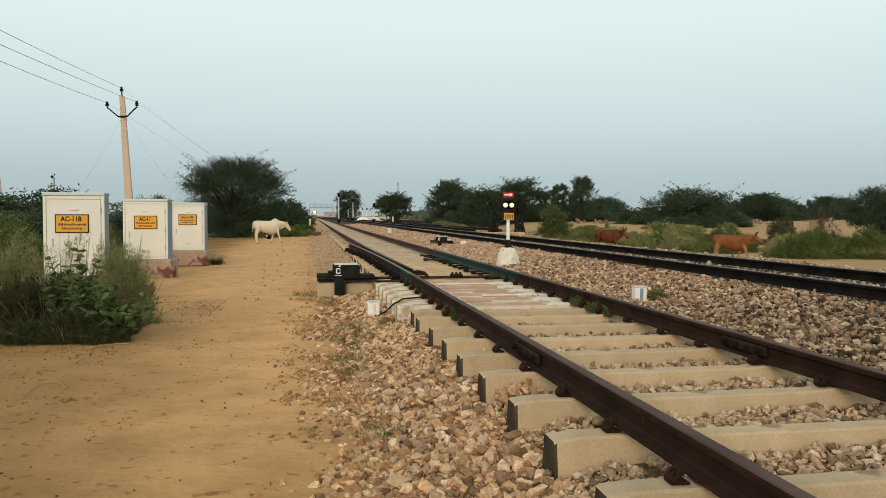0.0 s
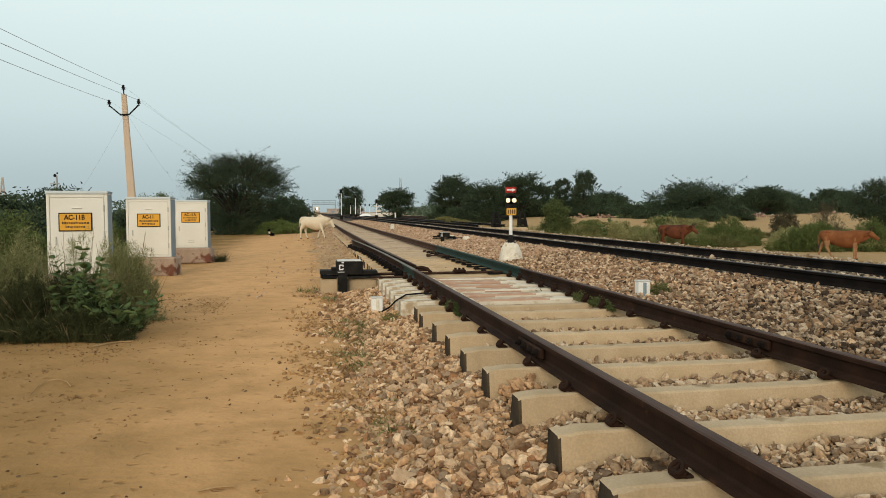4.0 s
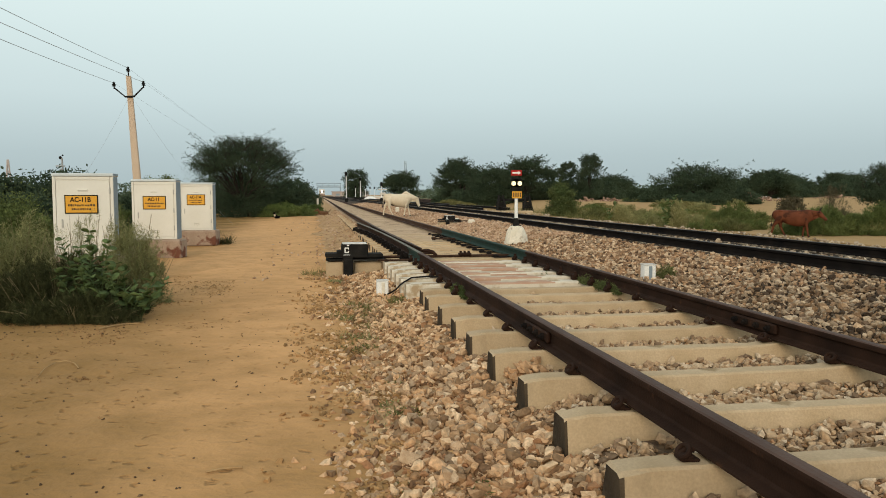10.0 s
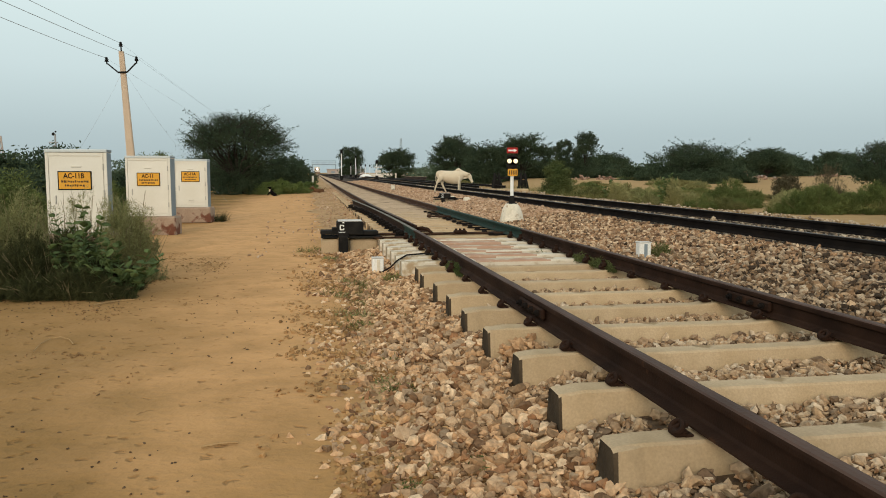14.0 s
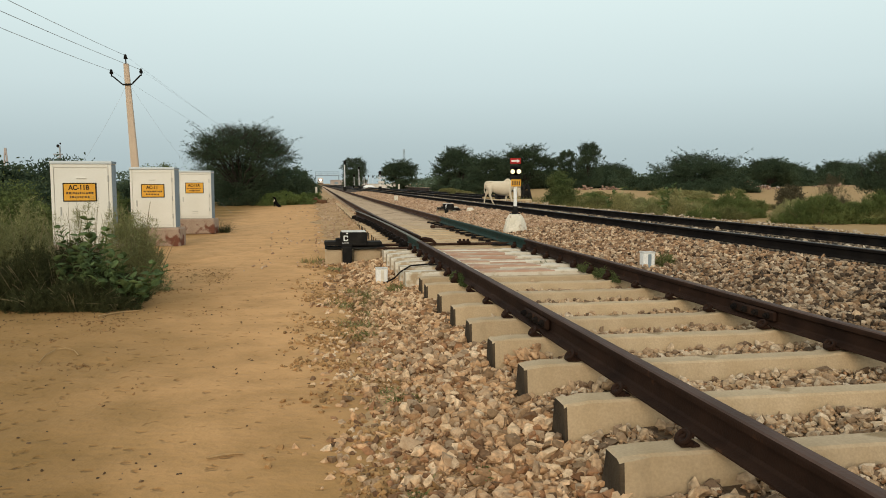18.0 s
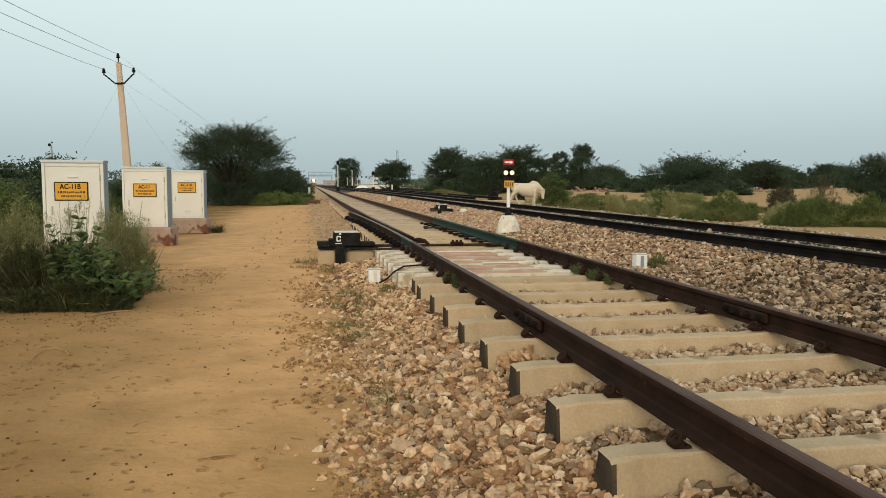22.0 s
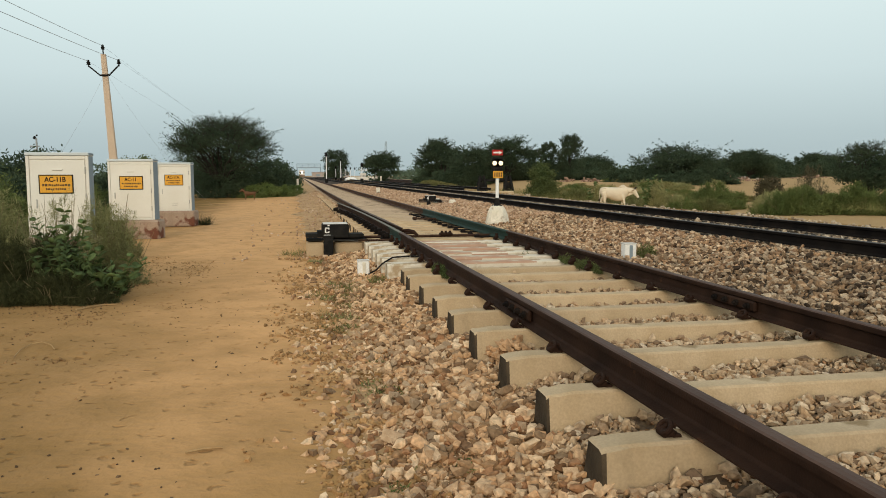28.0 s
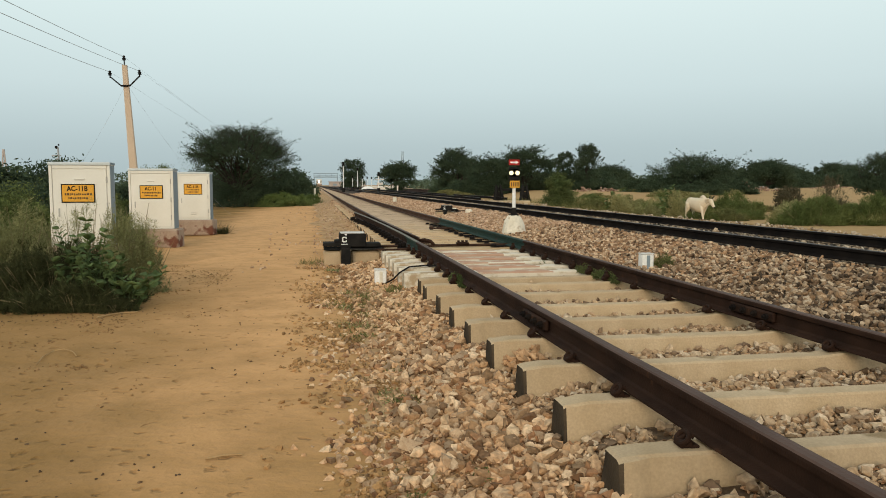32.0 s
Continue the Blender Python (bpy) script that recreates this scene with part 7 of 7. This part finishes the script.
brown_b, brown_b_legs, brown_b_neck, brown_b_tail = cow("cow", "dark reddish-brown cow following along the cattle path", HIDE_MAROON, False, 0.97, pose(14.3, 35, -0.5), 1.0, False)

# a tan dog that rests by the track, then trots off; a black dog with a white chest on the sand
def stray_dog(m, fur, label, bib=None):
    t = thing("dog", m, label, "dog", "stray dogs")
    g = Geo()
    g.loft([ring(c, rx, rz, 10) for c, rx, rz in (((-0.30, 0.36), 0.05, 0.06), ((-0.25, 0.36), 0.10, 0.11), ((-0.05, 0.355), 0.095, 0.10), ((0.10, 0.35), 0.11, 0.125), ((0.22, 0.36), 0.115, 0.13), ((0.33, 0.40), 0.07, 0.09))])
    part("body", g, fur, t, smooth=True)
    g = Geo()
    g.tube([(0.26, 0, 0.40), (0.34, 0, 0.49), (0.40, 0, 0.54), (0.46, 0, 0.53), (0.52, 0, 0.50), (0.60, 0, 0.475)], [0.075, 0.068, 0.078, 0.070, 0.042, 0.028], 9)
    head = part("head", g, fur, t, smooth=True)
    for side in (-1, 1):
        g = Geo()
        g.tube([(0.385, side * 0.05, 0.58), (0.375, side * 0.075, 0.63), (0.36, side * 0.10, 0.60)], [0.03, 0.022, 0.006], 6, squash=0.5)
        part("ear", g, fur, head)
    if bib:
        g = Geo()
        g.loft([ring(c, rx, rz, 10) for c, rx, rz in (((0.25, 0.33), 0.03, 0.04), ((0.31, 0.36), 0.075, 0.10), ((0.345, 0.40), 0.07, 0.10), ((0.385, 0.45), 0.05, 0.06))])
        part("chest_patch", g, bib, t, "white chest patch", smooth=True)
    legs = []
    for x, y in ((0.24, 0.07), (0.24, -0.07), (-0.24, 0.07), (-0.24, -0.07)):
        g = Geo()
        g.tube([(0, 0, 0.02), (0.01, 0, -0.14), (0, 0, -0.27), (0.03, 0, -0.29)], [0.05, 0.032, 0.02, 0.024], 7)
        legs.append(part("leg", g, fur, t, "", pose(x, y, 0.30)))
    g = Geo()
    g.tube([(-0.28, 0, 0.40), (-0.38, 0, 0.46), (-0.46, 0, 0.58)], [0.025, 0.02, 0.01], 6)
    part("tail", g, fur, t)
    return t, legs


dog, dog_legs = stray_dog(pose(0.0, 44, -0.45), FUR_BROWN, "tan-brown stray dog at the edge of the sand")
black_dog, black_dog_legs = stray_dog(pose(-2.0, 42, -0.45) @ Matrix.Scale(0.82, 4), FEATHER, "black stray dog with a white chest on the sand", HIDE_WHITE)


def level(x, y):
    """The height on which a hoof stands."""
    on_track = -0.13 if 0.9 < x < 10.4 else -9
    return max(on_track, float(land(np.array(x), np.array(y))), float(bed(np.array(x), np.array(y))) if -0.4 < x < 11 else -9)


def herd(t, rows):
    """Rows of seconds and places: the pose glides along them, facing along the way."""
    out = []
    for i, (s, x, y, *turn) in enumerate(rows):
        a, b = rows[max(0, i - 1)], rows[min(len(rows) - 1, i + 1)]
        yaw = turn[0] if turn else math.degrees(math.atan2(b[2] - a[2], b[1] - a[1]))
        out.append((s, x, y, yaw))
    size = t.matrix_basis.to_scale()[0]
    walk(t, [(s, pose(x, y, level(x, y) + 0.005, 0, 0, yaw) @ Matrix.Scale(size, 4)) for s, x, y, yaw in out])
    return out


def stride(legs, neck, tail, rows, neck_dir, hip=0.62, stance=0.62, nods=()):
    """Swing the legs by the distance walked, in a four-beat walk; sway the tail; dip the neck."""
    times = np.arange(0, 32.01, 0.2)
    ts = np.array([r[0] for r in rows])
    xs, ys = np.interp(times, ts, [r[1] for r in rows]), np.interp(times, ts, [r[2] for r in rows])
    went = np.concatenate([[0], np.cumsum(np.hypot(np.diff(xs), np.diff(ys)))])
    pace = np.gradient(went, times)
    for leg, phase in zip(legs, (0.25, 0.75, 0.0, 0.5)):
        base = leg.matrix_basis.translation.copy()
        keys = []
        for s, d, v in zip(times, went, pace):
            swing_angle = 21 * min(1.0, v / 0.45) * math.sin(2 * math.pi * (d / 1.15 + phase))
            keys.append((float(s), pose(base.x, base.y, base.z, 0, swing_angle, 0)))
        walk(leg, keys)
    if neck:
        base = neck.matrix_basis.translation.copy()
        walk(neck, [(float(s), pose(base.x, base.y, base.z, 0, -neck_dir(s) + 2 * math.sin(s * 3.1), 3 * math.sin(s * 0.8))) for s in np.arange(0, 32.01, 0.5)])
    if tail:
        base = tail.matrix_basis.translation.copy()
        walk(tail, [(float(s), pose(base.x, base.y, base.z, 16 * math.sin(s * 2.6), 12 * max(0, math.sin(s * 0.9)), 0)) for s in np.arange(0, 32.01, 0.25)])


def motions():
    rows = herd(white_cow, [(r[0], r[1] - 0.08, *r[2:]) for r in [(0, -1.85, 38), (1, -1.5, 38.1), (2, -0.95, 38.2), (5, 0.85, 37.5), (6, 1.53, 37.1), (7, 2.09, 37), (8, 2.8, 37), (9, 3.27, 37), (10, 4.02, 37), (11, 4.6, 36.9),
                            (12, 5.28, 36.7), (13, 6.0, 36.5), (14, 6.68, 36.3), (14.5, 7.05, 36.2, -12), (16.5, 8.12, 34.9, -14), (17, 8.18, 34.6, -12), (18, 8.45, 34.3, -10), (19, 9.0, 34.1, -8), (20, 9.2, 34.1, -8), (21, 9.35, 34.2, -8),
                            (22, 10.1, 34.7, -5), (23, 10.75, 35.2, -8), (24, 11.35, 35.2, -12), (24.5, 11.65, 35.1), (26.5, 13.4, 34.5, -24), (27, 13.87, 34.3, -28), (28, 14.77, 33.95, -36), (29, 15.42, 33.65, -50), (30, 16.15, 33.2, -56),
                            (31, 16.6, 32.5, -68), (32, 16.95, 31.85, -82)]])
    dip = lambda s: float(np.interp(s, [0, 3, 8, 12, 14, 17, 18.5, 19.5, 20.5, 22, 23.5, 25, 27, 30, 32], [-10, -14, -26, -26, -22, -26, -44, -47, -44, -46, -47, -42, -16, -8, -6]))
    stride(white_legs, white_neck, white_tail, rows, dip)
    rows = herd(brown_a, [(0, 15.75, 26.6, -42), (1, 16.0, 25.7, -42), (2, 16.72, 25.1, -42), (2.5, 17.0, 24.75, -42), (4.5, 18.35, 23.4, -46), (5, 18.6, 23.15, -46), (8, 20.8, 20.9), (14, 25, 16.5), (32, 37, 4)])
    stride(brown_a_legs, brown_a_neck, brown_a_tail, rows, lambda s: 0)
    rows = herd(brown_b, [(*r, float(np.interp(r[0], [0, 5, 8, 10, 14], [-58, -56, -45, -38, -36]))) for r in [(0, 14.3, 35.2), (1, 14.9, 34.6), (2, 15.25, 33.7), (2.5, 15.55, 33.2), (4.5, 16.2, 31.7), (5, 16.45, 31.3), (6, 16.7, 30.65), (7, 17.0, 29.95), (8, 17.35, 29.1), (9, 17.95, 28.2),
                          (10, 18.35, 27.25), (11, 18.9, 26.45), (12, 19.55, 25.25), (13, 19.8, 24.4), (14, 20.7, 23.6), (20, 25.5, 20), (32, 36, 12)]])
    stride(brown_b_legs, brown_b_neck, brown_b_tail, rows, lambda s: -6)
    # the dog lies until it gets up and trots off behind the thorn tree
    spots = [(0, 0.45, 49.0, 200), (26.0, 0.42, 49.0, 200), (26.4, -0.1, 48.3, 215), (26.8, -0.55, 46.6, 200), (27, -0.9, 45.7, 182), (27.3, -1.4, 45.6, 182), (27.6, -1.85, 45.4, 184), (28, -2.6, 45.2, 186), (28.3, -3.1, 44.9, 188), (28.6, -3.5, 44.7, 184),
             (29, -4.25, 44.6, 180), (29.6, -5.0, 44.6, 180), (30.4, -6.6, 45.4, 160), (32, -9.5, 47, 160)]
    lying = lambda s: 0.17 if s < 26 else max(0.0, 0.17 * (1 - (s - 26) / 0.6))
    walk(dog, [(s, pose(x, y, level(x, y) - lying(s), 0, 0, yaw)) for s, x, y, yaw in spots])
    times = np.arange(0, 32.01, 0.1)
    for leg, phase in zip(dog_legs, (0.0, 0.5, 0.5, 0.0)):
        base = leg.matrix_basis.translation.copy()
        walk(leg, [(float(s), pose(base.x, base.y, base.z, 0, (32 * math.sin(2 * math.pi * (s * 2.0 + phase)) if s > 26.4 else (75 if phase == 0 else -75) * (1 - max(0, (s - 26.0) / 0.4) if s > 26 else 1)), 0)) for s in times if s >= 25.8 or abs(s - round(s)) < 0.01])
    # the black dog lies on the sand, sits up, then trots away under the tree
    spots = [(0, -2.3, 45.3, 14, 245), (13.4, -2.3, 45.3, 14, 245), (13.8, -2.33, 45.3, 26, 222), (14.4, -2.35, 45.3, 46, 190), (19.2, -2.36, 45.3, 46, 188), (19.7, -2.42, 45.3, 10, 182), (20, -2.55, 45.3, 0, 180), (20.25, -2.75, 45.3, 0, 180), (20.5, -3.0, 45.3, 0, 180),
             (21, -3.88, 45.35, 0, 180), (21.5, -4.9, 45.6, 0, 170), (22.5, -6.5, 46.5, 0, 170), (32, -6.6, 46.6, 0, 170)]
    drop = lambda s: float(np.interp(s, [0, 13.4, 14.4, 19.2, 19.8], [0.17, 0.17, 0.04, 0.04, 0.0]))
    walk(black_dog, [(s, pose(x, y, level(x, y) - drop(s), 0, 0, yaw) @ pose(0, 0, 0, 0, -up, 0) @ Matrix.Scale(0.82, 4)) for s, x, y, up, yaw in spots])
    for k, (leg, phase) in enumerate(zip(black_dog_legs, (0.0, 0.5, 0.5, 0.0))):
        base = leg.matrix_basis.translation.copy()
        rest = [-75, -75, -75, -75][k]
        sit = [42, 42, -70, -70][k]
        fold = lambda s: float(np.interp(s, [0, 13.4, 14.4, 19.2, 19.8], [rest, rest, sit, sit, 0]))
        walk(leg, [(float(s), pose(base.x, base.y, base.z, 0, fold(s) + (30 * math.sin(2 * math.pi * (s * 2.0 + phase)) if 19.9 < s < 22.4 else 0), 0)) for s in times if 13.3 <= s <= 22.6 or abs(s - round(s)) < 0.01])


motions()
